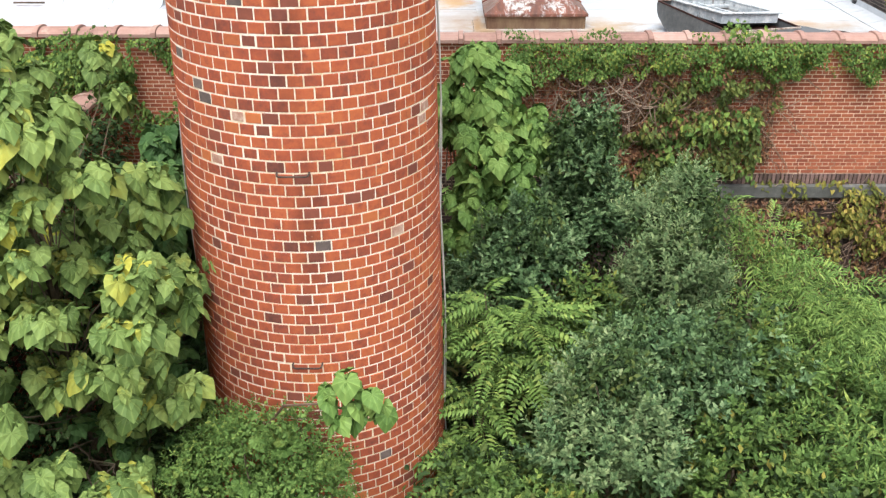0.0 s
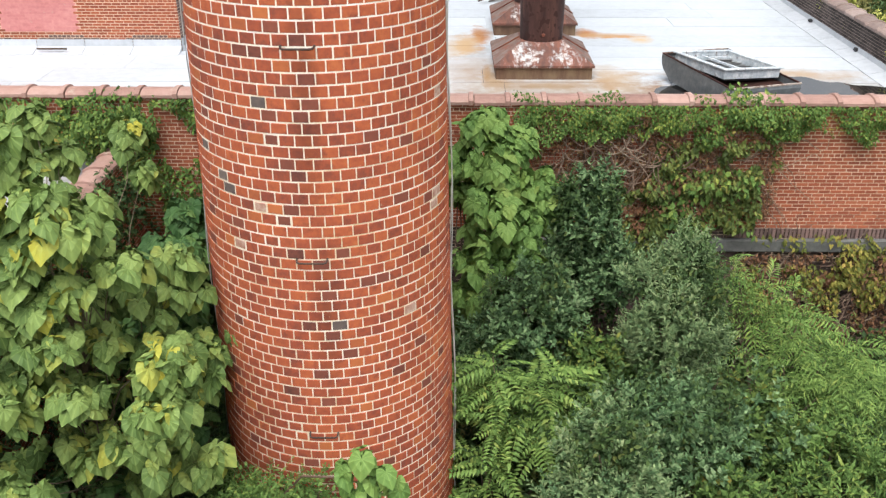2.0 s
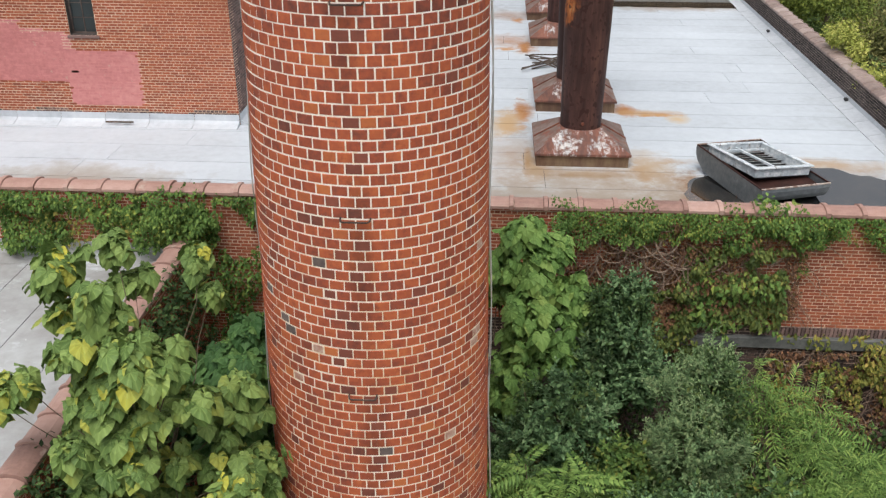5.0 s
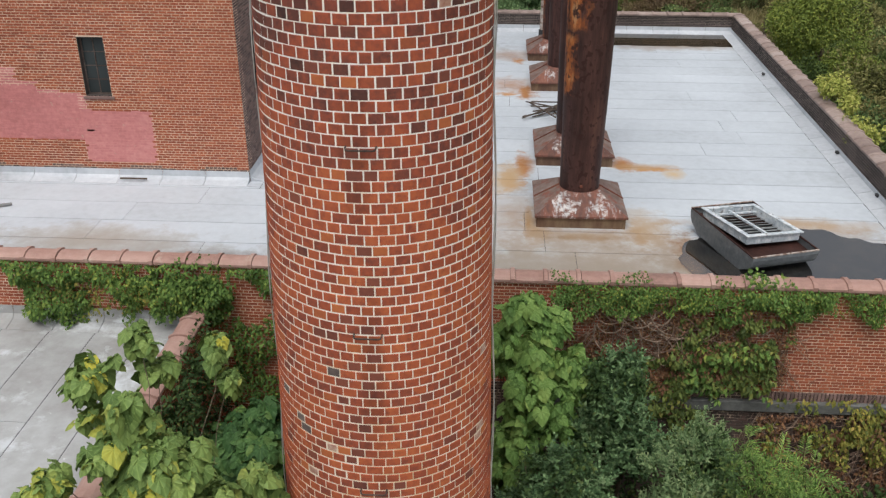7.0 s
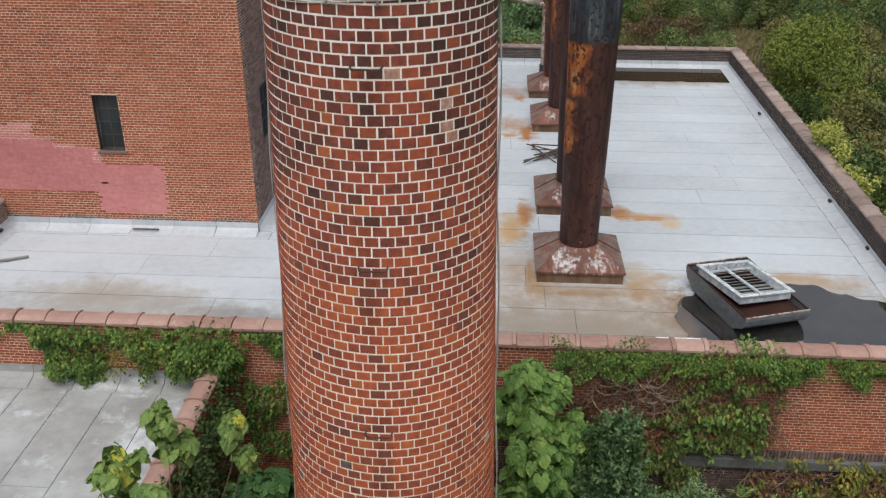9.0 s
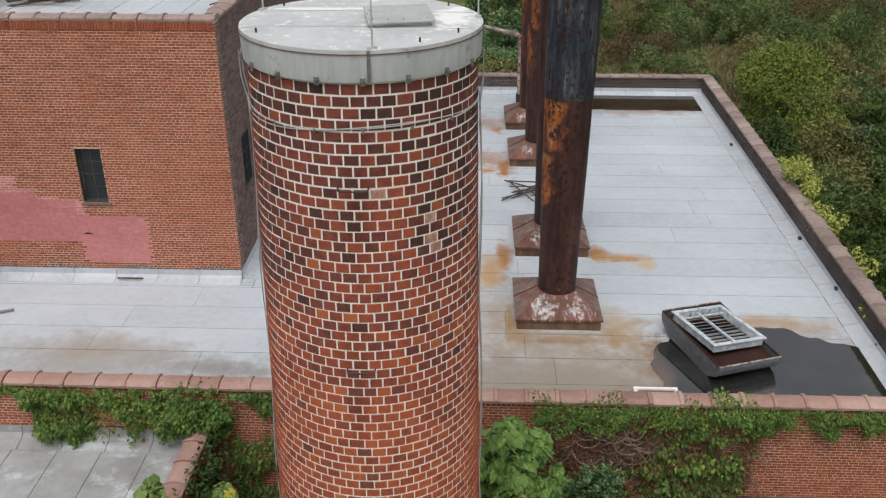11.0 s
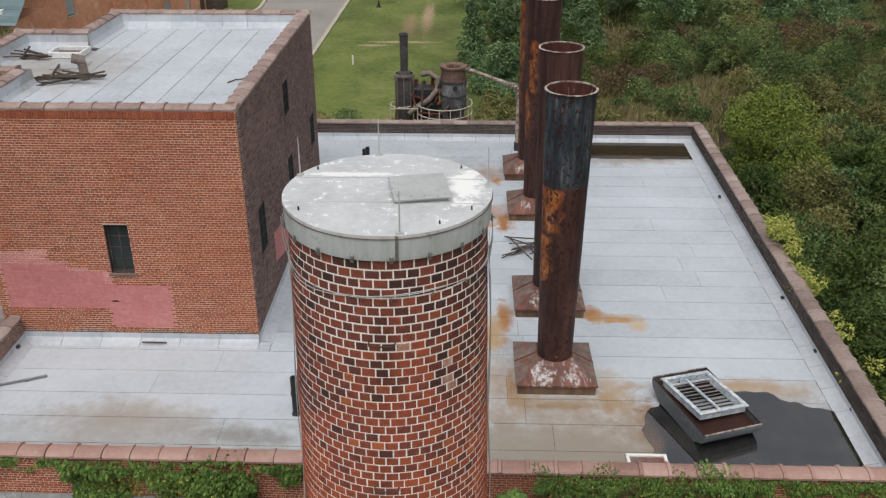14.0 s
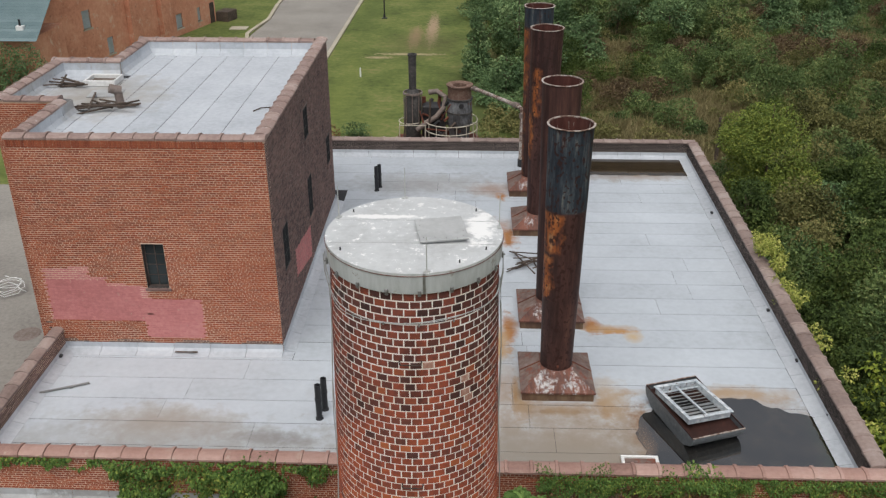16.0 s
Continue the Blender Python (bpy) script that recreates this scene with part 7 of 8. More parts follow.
# the large-leaved tree beside the annex
CENTRES = [(-4.08, 10.7, 6.25), (-4.1, 10.6, 5.75), (-5.1, 10.7, 6.5), (-5.0, 10.5, 6.0), (-4.5, 8.2, 7.05), (-4.85, 8.5, 7.25), (-5.0, 8.7, 6.95), (-4.95, 8.6, 6.6), (-4.2, 8.2, 6.7), (-3.9, 8.1, 6.4), (-3.95, 8.5, 5.95), (-5.55, 8.35, 5.75), (-5.9, 8.2, 5.5),
           (-4.2, 7.9, 5.0), (-4.7, 8.0, 5.6), (-3.0, 7.5, 4.85), (-3.2, 8.9, 5.3), (-3.2, 8.9, 4.8), (-3.3, 8.4, 4.4), (-3.25, 8.8, 3.6), (-4.7, 8.3, 4.4), (-4.45, 8.5, 3.1), (-3.8, 8.5, 2.6), (-4.1, 7.7, 4.3), (-4.9, 7.9, 5.1),
           (-3.5, 7.8, 3.6), (-4.9, 7.4, 3.4), (-2.9, 8.3, 3.1), (-3.1, 9.0, 4.1), (-4.6, 7.2, 2.6), (-3.4, 7.4, 2.4), (-3.9, 7.0, 3.0), (-4.3, 6.8, 3.6), (-3.0, 7.0, 2.2), (-4.0, 9.3, 4.8), (-3.6, 9.6, 3.4), (-4.2, 8.8, 3.7), (-5.3, 8.9, 4.7), (-5.2, 9.6, 5.4), (-4.5, 9.9, 4.2), (-4.4, 9.3, 5.4),
           (-4.0, 7.9, 6.55), (-4.35, 8.3, 6.3), (-3.7, 8.0, 6.1), (-3.55, 8.1, 5.75), (-4.3, 8.0, 5.95), (-4.6, 8.3, 5.9), (-3.95, 7.9, 5.5), (-4.35, 7.9, 5.4), (-4.7, 8.0, 6.4), (-4.0, 8.0, 6.1), (-3.9, 7.8, 6.3), (-3.68, 8.3, 6.22), (-4.25, 8.5, 5.85)]
CENTRES += [(PR.uniform(-5.3, -3.0), PR.uniform(7.2, 9.3), PR.uniform(2.3, 5.0)) for _ in range(13)] + [(PR.uniform(-5.2, -3.2), PR.uniform(6.2, 7.4), PR.uniform(1.6, 3.0)) for _ in range(9)]
blobs = [(x + PR.normal(0, 0.06), y + PR.normal(0, 0.06), z, r, r, r * 0.8) for (x, y, z) in CENTRES for r in (PR.uniform(0.28, 0.44) * (0.75 if z > 5.7 else 1.0),)]
tree = thing("large_leaved_tree", (-4.4, 8.9, 0), "young tree with large heart-shaped yellow-green leaves", "tree")
off = np.array((-4.4, 8.9, 0))
bm = bmesh.new()
tube(bm, [(0, 0, 0), (0.05, 0.1, 1.5), (-0.05, 0, 3.0), (0.0, -0.1, 4.4)], 0.09, 8, 0.05)
for b in blobs:
    t = np.array(b[:3]) - off
    z = max(0.6, t[2] * 0.62)
    stems(bm, (0, 0, z), [tuple(t)], 0.012, sway=0.1)
part("trunk", bm, M_BARK, tree, "grey-brown forked trunk", smooth=True)
V, F = whorls(within(blobs, 11, shell=0.25), 5, HEART, 0.215, 0.4, 1.7)
raw("crown", V - off, F, L_BIG, tree, leaf=HEART[0])

plant("broad_leaved_shrub", (-3.6, 10.4, 0), [(-3.45, 10.4, 4.7, 0.35, 0.35, 0.35), (-3.42, 10.0, 4.85, 0.32, 0.35, 0.35), (-3.5, 10.3, 4.2, 0.38, 0.4, 0.4), (-3.5, 9.6, 4.3, 0.32, 0.35, 0.4), (-3.8, 10.5, 4.6, 0.35, 0.4, 0.4), (-3.45, 10.7, 5.1, 0.3, 0.3, 0.3), (-3.4, 10.2, 3.6, 0.4, 0.5, 0.5), (-3.7, 9.9, 3.9, 0.4, 0.5, 0.5)],
      [(HEART, 6, 0.2, L_BIG_DEEP, dict(each=22, low=0.3, high=1.3))], "deep-green broad-leaved shrub beside the chimney", "shrub")
sprig = thing("leafy_sprig", (-2.0, 8.1, 2.6), "sprig of large drooping leaves before the chimney", "branch")
off = np.array((-2.0, 8.1, 2.6))
bm = bmesh.new()
tube(bm, [(0, 0, 0), (0.3, -0.3, 0.55), (0.75, -0.6, 0.8), (1.05, -0.7, 1.05), (1.25, -0.75, 0.95)], 0.016, 6, 0.008)
tube(bm, [(0.75, -0.6, 0.8), (0.9, -0.8, 0.75)], 0.01, 5, 0.006)
part("twig", bm, M_VINE, sprig, smooth=True)
V, F = whorls([(-0.95, 7.38, 3.9), (-0.72, 7.3, 3.75), (-1.05, 7.28, 3.5), (-0.85, 7.33, 3.62), (-0.6, 7.28, 3.6), (-1.15, 7.35, 3.75)], 8, HEART, 0.2, 0.4, 1.3)
raw("leaves", V - off, F, L_BIG_COOL, sprig, leaf=HEART[0])

plant("creeper_mound", (-2.0, 8.0, 0), [(-2.1, 8.05, 2.2, 0.95, 0.6, 0.75), (-1.5, 7.7, 1.8, 0.7, 0.5, 0.6), (-2.7, 7.7, 2.0, 0.6, 0.5, 0.7)] + lumps(-2.0, 7.9, 2.2, 0.9, 0.6, 0.75, 14, 0.28),
      [(SMALL, 300, 0.07, L_FRESH, {}), (SMALL, 16, 0.065, L_FRESH, dict(length=0.35, pairs=6)), (HEART, 5, 0.2, L_BIG_COOL, dict(each=1, low=0.2, high=1.0))], "mound of small-leaved green creeper", "creeper")
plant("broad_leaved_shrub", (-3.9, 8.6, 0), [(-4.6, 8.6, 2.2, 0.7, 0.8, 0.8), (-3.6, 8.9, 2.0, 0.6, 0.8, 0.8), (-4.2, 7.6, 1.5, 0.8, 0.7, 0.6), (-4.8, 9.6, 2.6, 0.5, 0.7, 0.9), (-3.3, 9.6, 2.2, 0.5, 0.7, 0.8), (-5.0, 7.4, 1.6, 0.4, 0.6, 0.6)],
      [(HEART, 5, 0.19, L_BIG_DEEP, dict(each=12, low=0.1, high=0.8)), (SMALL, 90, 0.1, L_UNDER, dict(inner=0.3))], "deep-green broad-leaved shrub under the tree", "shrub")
plant("broad_leaved_shrub", (-3.6, 12.3, 0), [(-4.4, 12.6, 2.9, 0.8, 0.9, 0.7), (-3.5, 11.8, 2.6, 0.7, 0.9, 0.7), (-3.2, 13.2, 3.0, 0.6, 0.8, 0.8), (-4.9, 11.5, 3.1, 0.5, 0.9, 0.8), (-3.9, 10.8, 2.4, 0.8, 0.8, 0.7), (-3.0, 12.4, 3.0, 0.5, 0.6, 0.5)] + lumps(-3.9, 12.2, 2.9, 1.3, 1.7, 0.8, 12, 0.35),
      [(HEART, 6, 0.2, L_BIG_DEEP, dict(each=11, low=0.1, high=0.8)), (FROND, 4, 0.5, L_FRESH, dict(each=1, low=-0.3, high=0.1, foot=0.0))], "dense deep-green broad-leaved shrub by the wall", "shrub")
plant("broad_leaved_shrub", (0.7, 12.9, 0), [(0.65, 13.2, 4.75, 0.5, 0.45, 0.5), (0.5, 12.5, 4.2, 0.5, 0.55, 0.55), (0.95, 12.8, 3.7, 0.6, 0.55, 0.6), (0.35, 12.2, 3.2, 0.45, 0.6, 0.7), (1.35, 13.4, 4.3, 0.4, 0.4, 0.4), (0.5, 13.6, 5.35, 0.36, 0.3, 0.32), (1.0, 13.75, 5.05, 0.34, 0.3, 0.3), (1.35, 13.3, 4.1, 0.4, 0.4, 0.45), (0.1, 13.5, 4.5, 0.4, 0.4, 0.7), (0.3, 12.8, 2.4, 0.6, 0.7, 0.7)],
      [(HEART, 6, 0.215, L_BIG_COOL, dict(each=34, low=0.3, high=1.4))], "bright large-leaved shrub growing against the brick wall", "shrub")
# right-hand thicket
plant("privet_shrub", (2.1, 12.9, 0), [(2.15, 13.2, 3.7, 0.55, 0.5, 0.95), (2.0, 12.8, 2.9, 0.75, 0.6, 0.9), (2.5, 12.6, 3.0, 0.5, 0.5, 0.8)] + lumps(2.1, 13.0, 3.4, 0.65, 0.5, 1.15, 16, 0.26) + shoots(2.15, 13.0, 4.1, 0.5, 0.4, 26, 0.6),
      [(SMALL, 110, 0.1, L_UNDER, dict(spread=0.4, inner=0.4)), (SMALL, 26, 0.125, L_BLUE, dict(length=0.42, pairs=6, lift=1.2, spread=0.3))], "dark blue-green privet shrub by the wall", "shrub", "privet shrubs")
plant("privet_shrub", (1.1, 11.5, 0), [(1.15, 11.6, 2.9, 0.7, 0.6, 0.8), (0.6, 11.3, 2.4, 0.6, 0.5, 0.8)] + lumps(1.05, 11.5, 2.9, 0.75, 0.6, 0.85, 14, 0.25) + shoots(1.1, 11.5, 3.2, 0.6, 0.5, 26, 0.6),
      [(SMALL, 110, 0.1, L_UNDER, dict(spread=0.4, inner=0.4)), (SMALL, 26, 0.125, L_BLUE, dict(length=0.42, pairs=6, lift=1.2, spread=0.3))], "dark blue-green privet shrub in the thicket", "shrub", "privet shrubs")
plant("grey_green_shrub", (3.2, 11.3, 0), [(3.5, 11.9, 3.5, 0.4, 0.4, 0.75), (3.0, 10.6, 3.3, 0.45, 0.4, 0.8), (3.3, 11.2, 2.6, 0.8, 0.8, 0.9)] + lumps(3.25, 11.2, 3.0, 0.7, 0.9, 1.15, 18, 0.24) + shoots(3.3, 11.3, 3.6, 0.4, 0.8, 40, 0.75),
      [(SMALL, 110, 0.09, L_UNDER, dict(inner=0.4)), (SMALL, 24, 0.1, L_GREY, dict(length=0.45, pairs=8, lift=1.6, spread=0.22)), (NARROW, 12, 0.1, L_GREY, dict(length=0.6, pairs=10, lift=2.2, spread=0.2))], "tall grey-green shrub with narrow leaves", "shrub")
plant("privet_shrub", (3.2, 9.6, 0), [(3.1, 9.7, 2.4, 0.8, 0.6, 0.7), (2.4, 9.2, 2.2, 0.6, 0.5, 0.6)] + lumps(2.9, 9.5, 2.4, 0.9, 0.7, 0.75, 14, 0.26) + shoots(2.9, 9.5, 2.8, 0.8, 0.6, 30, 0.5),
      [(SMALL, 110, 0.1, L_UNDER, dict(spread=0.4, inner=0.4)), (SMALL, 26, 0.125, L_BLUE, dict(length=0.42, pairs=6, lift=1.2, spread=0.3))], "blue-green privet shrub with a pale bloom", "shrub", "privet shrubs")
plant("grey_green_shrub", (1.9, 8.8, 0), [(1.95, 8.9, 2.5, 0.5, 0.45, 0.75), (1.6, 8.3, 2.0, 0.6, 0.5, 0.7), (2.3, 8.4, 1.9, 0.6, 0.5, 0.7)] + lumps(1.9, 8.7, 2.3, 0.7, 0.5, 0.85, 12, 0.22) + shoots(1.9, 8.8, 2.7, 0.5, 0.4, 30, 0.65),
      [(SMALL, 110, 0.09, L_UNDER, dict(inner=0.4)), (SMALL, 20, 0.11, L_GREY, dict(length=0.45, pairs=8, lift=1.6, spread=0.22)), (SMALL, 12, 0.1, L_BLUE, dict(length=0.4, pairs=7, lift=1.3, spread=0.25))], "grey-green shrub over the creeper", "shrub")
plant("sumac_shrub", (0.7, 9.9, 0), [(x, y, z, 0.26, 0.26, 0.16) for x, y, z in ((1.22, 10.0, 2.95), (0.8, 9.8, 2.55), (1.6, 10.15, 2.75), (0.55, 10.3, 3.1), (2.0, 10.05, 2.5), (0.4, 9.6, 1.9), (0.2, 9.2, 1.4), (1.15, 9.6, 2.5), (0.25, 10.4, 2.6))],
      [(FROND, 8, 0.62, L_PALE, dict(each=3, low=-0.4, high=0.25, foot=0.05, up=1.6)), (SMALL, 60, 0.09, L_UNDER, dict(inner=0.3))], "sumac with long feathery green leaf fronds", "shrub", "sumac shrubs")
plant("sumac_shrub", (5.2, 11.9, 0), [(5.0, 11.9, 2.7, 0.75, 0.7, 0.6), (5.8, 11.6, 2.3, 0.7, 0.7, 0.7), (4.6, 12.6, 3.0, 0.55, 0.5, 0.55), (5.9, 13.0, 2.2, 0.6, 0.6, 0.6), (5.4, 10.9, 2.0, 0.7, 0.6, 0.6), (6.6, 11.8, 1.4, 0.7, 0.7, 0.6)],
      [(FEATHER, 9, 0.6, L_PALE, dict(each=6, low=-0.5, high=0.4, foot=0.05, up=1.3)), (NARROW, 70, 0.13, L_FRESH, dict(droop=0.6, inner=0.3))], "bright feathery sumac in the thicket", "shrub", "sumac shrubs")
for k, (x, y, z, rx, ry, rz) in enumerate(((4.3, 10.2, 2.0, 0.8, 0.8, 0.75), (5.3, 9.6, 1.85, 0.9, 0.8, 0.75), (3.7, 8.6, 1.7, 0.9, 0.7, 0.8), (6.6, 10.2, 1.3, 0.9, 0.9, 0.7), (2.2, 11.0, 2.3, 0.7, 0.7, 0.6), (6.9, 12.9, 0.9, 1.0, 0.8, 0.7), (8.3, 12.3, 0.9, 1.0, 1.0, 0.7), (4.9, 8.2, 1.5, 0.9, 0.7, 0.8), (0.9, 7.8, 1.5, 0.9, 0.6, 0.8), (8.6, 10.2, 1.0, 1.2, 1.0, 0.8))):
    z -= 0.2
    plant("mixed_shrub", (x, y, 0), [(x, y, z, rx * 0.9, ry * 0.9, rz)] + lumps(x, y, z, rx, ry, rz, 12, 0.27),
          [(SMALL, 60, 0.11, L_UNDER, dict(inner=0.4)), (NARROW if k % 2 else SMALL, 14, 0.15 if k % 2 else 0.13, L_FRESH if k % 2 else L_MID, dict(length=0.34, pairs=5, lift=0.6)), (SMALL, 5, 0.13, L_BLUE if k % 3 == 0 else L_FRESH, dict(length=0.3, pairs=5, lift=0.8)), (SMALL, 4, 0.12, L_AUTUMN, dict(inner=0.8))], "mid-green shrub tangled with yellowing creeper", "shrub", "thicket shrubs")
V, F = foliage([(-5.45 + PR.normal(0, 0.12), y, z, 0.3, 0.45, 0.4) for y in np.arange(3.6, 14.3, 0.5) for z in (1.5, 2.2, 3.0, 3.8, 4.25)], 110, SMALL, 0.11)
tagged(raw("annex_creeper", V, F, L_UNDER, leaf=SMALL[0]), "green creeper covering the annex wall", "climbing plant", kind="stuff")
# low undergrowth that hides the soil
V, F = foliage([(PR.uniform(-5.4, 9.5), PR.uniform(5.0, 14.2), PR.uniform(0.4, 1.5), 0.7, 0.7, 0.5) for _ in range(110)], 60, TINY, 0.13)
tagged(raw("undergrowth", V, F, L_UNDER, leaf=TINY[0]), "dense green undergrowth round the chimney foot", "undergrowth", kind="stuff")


# climbers on the front wall
def drape(x0, x1, top, bottom, ragged, count, size, material, name, label, template=SMALL, seed=1, bulge=0.2, thin=-0.2, clump=2.4, over=0.0):
    """Creeper that hangs on the front wall from top to a ragged lower edge, in clumps with gaps. over: how far it climbs onto the coping."""
    r = np.random.default_rng(seed)
    n = int((x1 - x0) * (top - bottom + ragged) * count * 1.5)
    px, pz = r.uniform(x0, x1, n), r.uniform(bottom - ragged, top, n)
    lump = np.array([noise.noise(Vector((x * clump, z * clump, seed))) for x, z in zip(px, pz)])
    foot = np.array([bottom + ragged * (1.6 * noise.noise(Vector((x * 1.5, seed, 2))) + 0.8 * noise.noise(Vector((x * 4.5, seed, 7)))) for x in px])
    ends = np.minimum(1, np.minimum(px - x0, x1 - px) / 0.35) + 0.6 * lump
    keep = (lump > thin - 0.16) & (pz > foot) & (ends > 0.2)
    px, pz, lump = px[keep], pz[keep], lump[keep]
    n = len(px)
    face = np.array([front(x) for x in px])
    pz = pz + np.where(px < XH, LIFT, 0)
    py = face - 0.03 - bulge * (0.25 + np.clip(lump - thin, 0, 0.8)) * r.random(n) ** 0.5
    if over:
        up = (pz > TOP - 0.1) & (r.random(n) < 0.7)
        py = np.where(up, face - 0.16 + 0.36 * r.random(n), py)
        pz = np.where(up, TOP + 0.07 + over * r.random(n) * np.clip(0.4 + lump * 2, 0, 1), pz)
    way = np.array((0, -0.3, -0.8)) + r.standard_normal((n, 3)) * 0.5
    nor = np.array((0, -1.0, 0.75)) + r.standard_normal((n, 3)) * 0.35
    V, F = lay(template, np.stack((px, py, pz), 1), way, nor, size * r.uniform(0.5, 1.2, n))
    return tagged(raw(name, V, F, material, leaf=template[0]), label, "climbing plant", kind="stuff")


# left of the chimney
drape(-9.45, -7.9, 5.36, 4.15, 0.3, 1100, 0.1, L_IVY, "wall_ivy", "green ivy hanging over the brick parapet", seed=31, bulge=0.45, thin=-0.28)
drape(-8.1, -6.3, 5.36, 4.95, 0.22, 900, 0.095, L_IVY, "wall_ivy", "green ivy along the coping", seed=32, bulge=0.35, thin=-0.15)
drape(-7.5, -5.0, 5.1, 4.3, 0.25, 1100, 0.1, L_IVY, "wall_ivy", "thick green ivy bulging from the parapet", seed=33, bulge=0.55, thin=-0.3)
drape(-6.5, -5.2, 5.4, 4.7, 0.2, 1500, 0.1, L_IVY, "wall_ivy", "green ivy mounded over the coping", seed=34, bulge=0.6, thin=-0.5, over=0.3)
drape(-5.2, -2.6, 5.36, 5.0, 0.3, 800, 0.095, L_IVY, "wall_ivy", "thin green ivy below the coping", seed=36, bulge=0.25, thin=0.0)
drape(-13.2, -9.4, 5.36, 5.12, 0.2, 900, 0.095, L_IVY, "wall_ivy", "low green ivy below the coping", seed=37, bulge=0.25, thin=-0.05)
drape(-8.6, -5.4, 5.0, 4.3, 0.2, 150, 0.1, L_AUTUMN, "wall_ivy", "yellowing ivy leaves on the brick parapet", seed=38, bulge=0.5, thin=-0.1)
drape(-5.3, -2.6, 4.3, 2.4, 0.3, 330, 0.11, L_IVY, "wall_ivy", "deep green ivy on the shaded wall", seed=39, bulge=0.4, thin=-0.1, clump=1.5)
# right of the chimney
drape(1.0, 2.95, 5.36, 4.85, 0.32, 1885, 0.066, L_FRESH, "wall_ivy", "bright fresh ivy along the coping", seed=41, bulge=0.4, thin=-0.22, over=0.12)
drape(2.7, 4.1, 5.36, 4.92, 0.25, 1740, 0.066, L_IVY, "wall_ivy", "fine green ivy trailing below the coping", seed=42, bulge=0.3, thin=-0.25)
drape(4.0, 5.6, 5.36, 4.75, 0.28, 900, 0.09, L_IVY, "wall_ivy", "dark green ivy tangled with dry stems", seed=43, bulge=0.4, thin=-0.05, over=0.1)
drape(4.6, 5.2, 5.4, 5.2, 0.1, 220, 0.1, L_LIME, "wall_ivy", "yellow-green creeper sprig over the coping", seed=58, bulge=0.35, thin=-0.4, over=0.3)
drape(4.5, 5.4, 5.4, 5.1, 0.1, 1100, 0.1, L_FRESH, "wall_ivy", "fresh green creeper sprays over the coping", seed=44, bulge=0.35, thin=-0.4, over=0.26)
drape(5.4, 9.6, 5.36, 4.92, 0.28, 1740, 0.066, L_IVY, "wall_ivy", "fine green ivy trailing below the coping", seed=45, bulge=0.3, thin=-0.25)
drape(5.45, 5.75, 5.1, 4.25, 0.2, 700, 0.08, L_IVY, "wall_ivy", "thin hanging strand of ivy", seed=46, bulge=0.2, thin=-0.3, clump=5.0)
drape(1.0, 6.2, 5.38, 5.08, 0.22, 1100, 0.066, L_IVY, "wall_ivy", "dense small-leaved ivy under the coping", seed=60, bulge=0.4, thin=-0.4)
drape(1.2, 9.4, 5.3, 4.95, 0.3, 170, 0.06, L_AUTUMN, "wall_ivy", "yellowing ivy leaves below the coping", seed=59, bulge=0.4, thin=0.0)
drape(7.6, 9.5, 5.1, 4.75, 0.25, 725, 0.066, L_VINE, "wall_ivy", "olive ivy hanging below the coping", seed=57, bulge=0.25, thin=0.05)
drape(3.35, 5.35, 4.75, 3.1, 0.35, 560, 0.13, L_VINE, "grape_vine", "broad-leaved green vine on the brick wall", seed=47, bulge=0.45, thin=-0.02, clump=2.4)
drape(3.6, 5.3, 4.3, 3.1, 0.2, 110, 0.15, L_IVY, "grape_vine", "fresh green vine leaves on the wall", seed=48, bulge=0.65, thin=-0.1, clump=1.6)
drape(2.5, 4.2, 3.9, 2.0, 0.3, 420, 0.13, L_VINE, "grape_vine", "dull green vine low on the brick wall", seed=49, bulge=0.4, thin=-0.1, clump=1.6)
drape(1.0, 3.7, 5.15, 3.5, 0.3, 620, 0.075, L_DRY, "dead_vine", "dry russet vine leaves on the brick wall", seed=50, bulge=0.25, thin=-0.02)
drape(3.2, 5.6, 5.2, 3.4, 0.35, 620, 0.075, L_DRY, "dead_vine", "dry russet vine leaves below the coping", seed=51, bulge=0.3, thin=-0.1)
drape(2.2, 3.9, 3.6, 2.1, 0.2, 300, 0.1, L_DRY, "dead_vine", "russet vine leaves low on the wall", seed=52, bulge=0.3, thin=0.0)
drape(6.9, 9.6, 2.98, 1.7, 0.4, 460, 0.115, L_AUTUMN, "grape_vine", "yellowing vine on the dark lower wall", seed=53, bulge=0.5, thin=-0.08, clump=1.6)
drape(5.4, 7.2, 2.4, 1.5, 0.3, 300, 0.115, L_AUTUMN, "grape_vine", "yellow vine leaves below the ledge", seed=54, bulge=0.4, thin=0.02, clump=1.8)
drape(5.2, 7.4, 2.98, 2.75, 0.08, 220, 0.14, L_AUTUMN, "grape_vine", "yellow vine leaves along the ledge", seed=55, bulge=0.25, thin=0.0)
drape(5.2, 9.7, 2.6, 0.4, 0.2, 330, 0.1, L_DRY, "dead_vine", "dry vine leaves on the dark lower wall", seed=56, bulge=0.3, thin=-0.05)
vr = random.Random(12)
bm = bmesh.new()
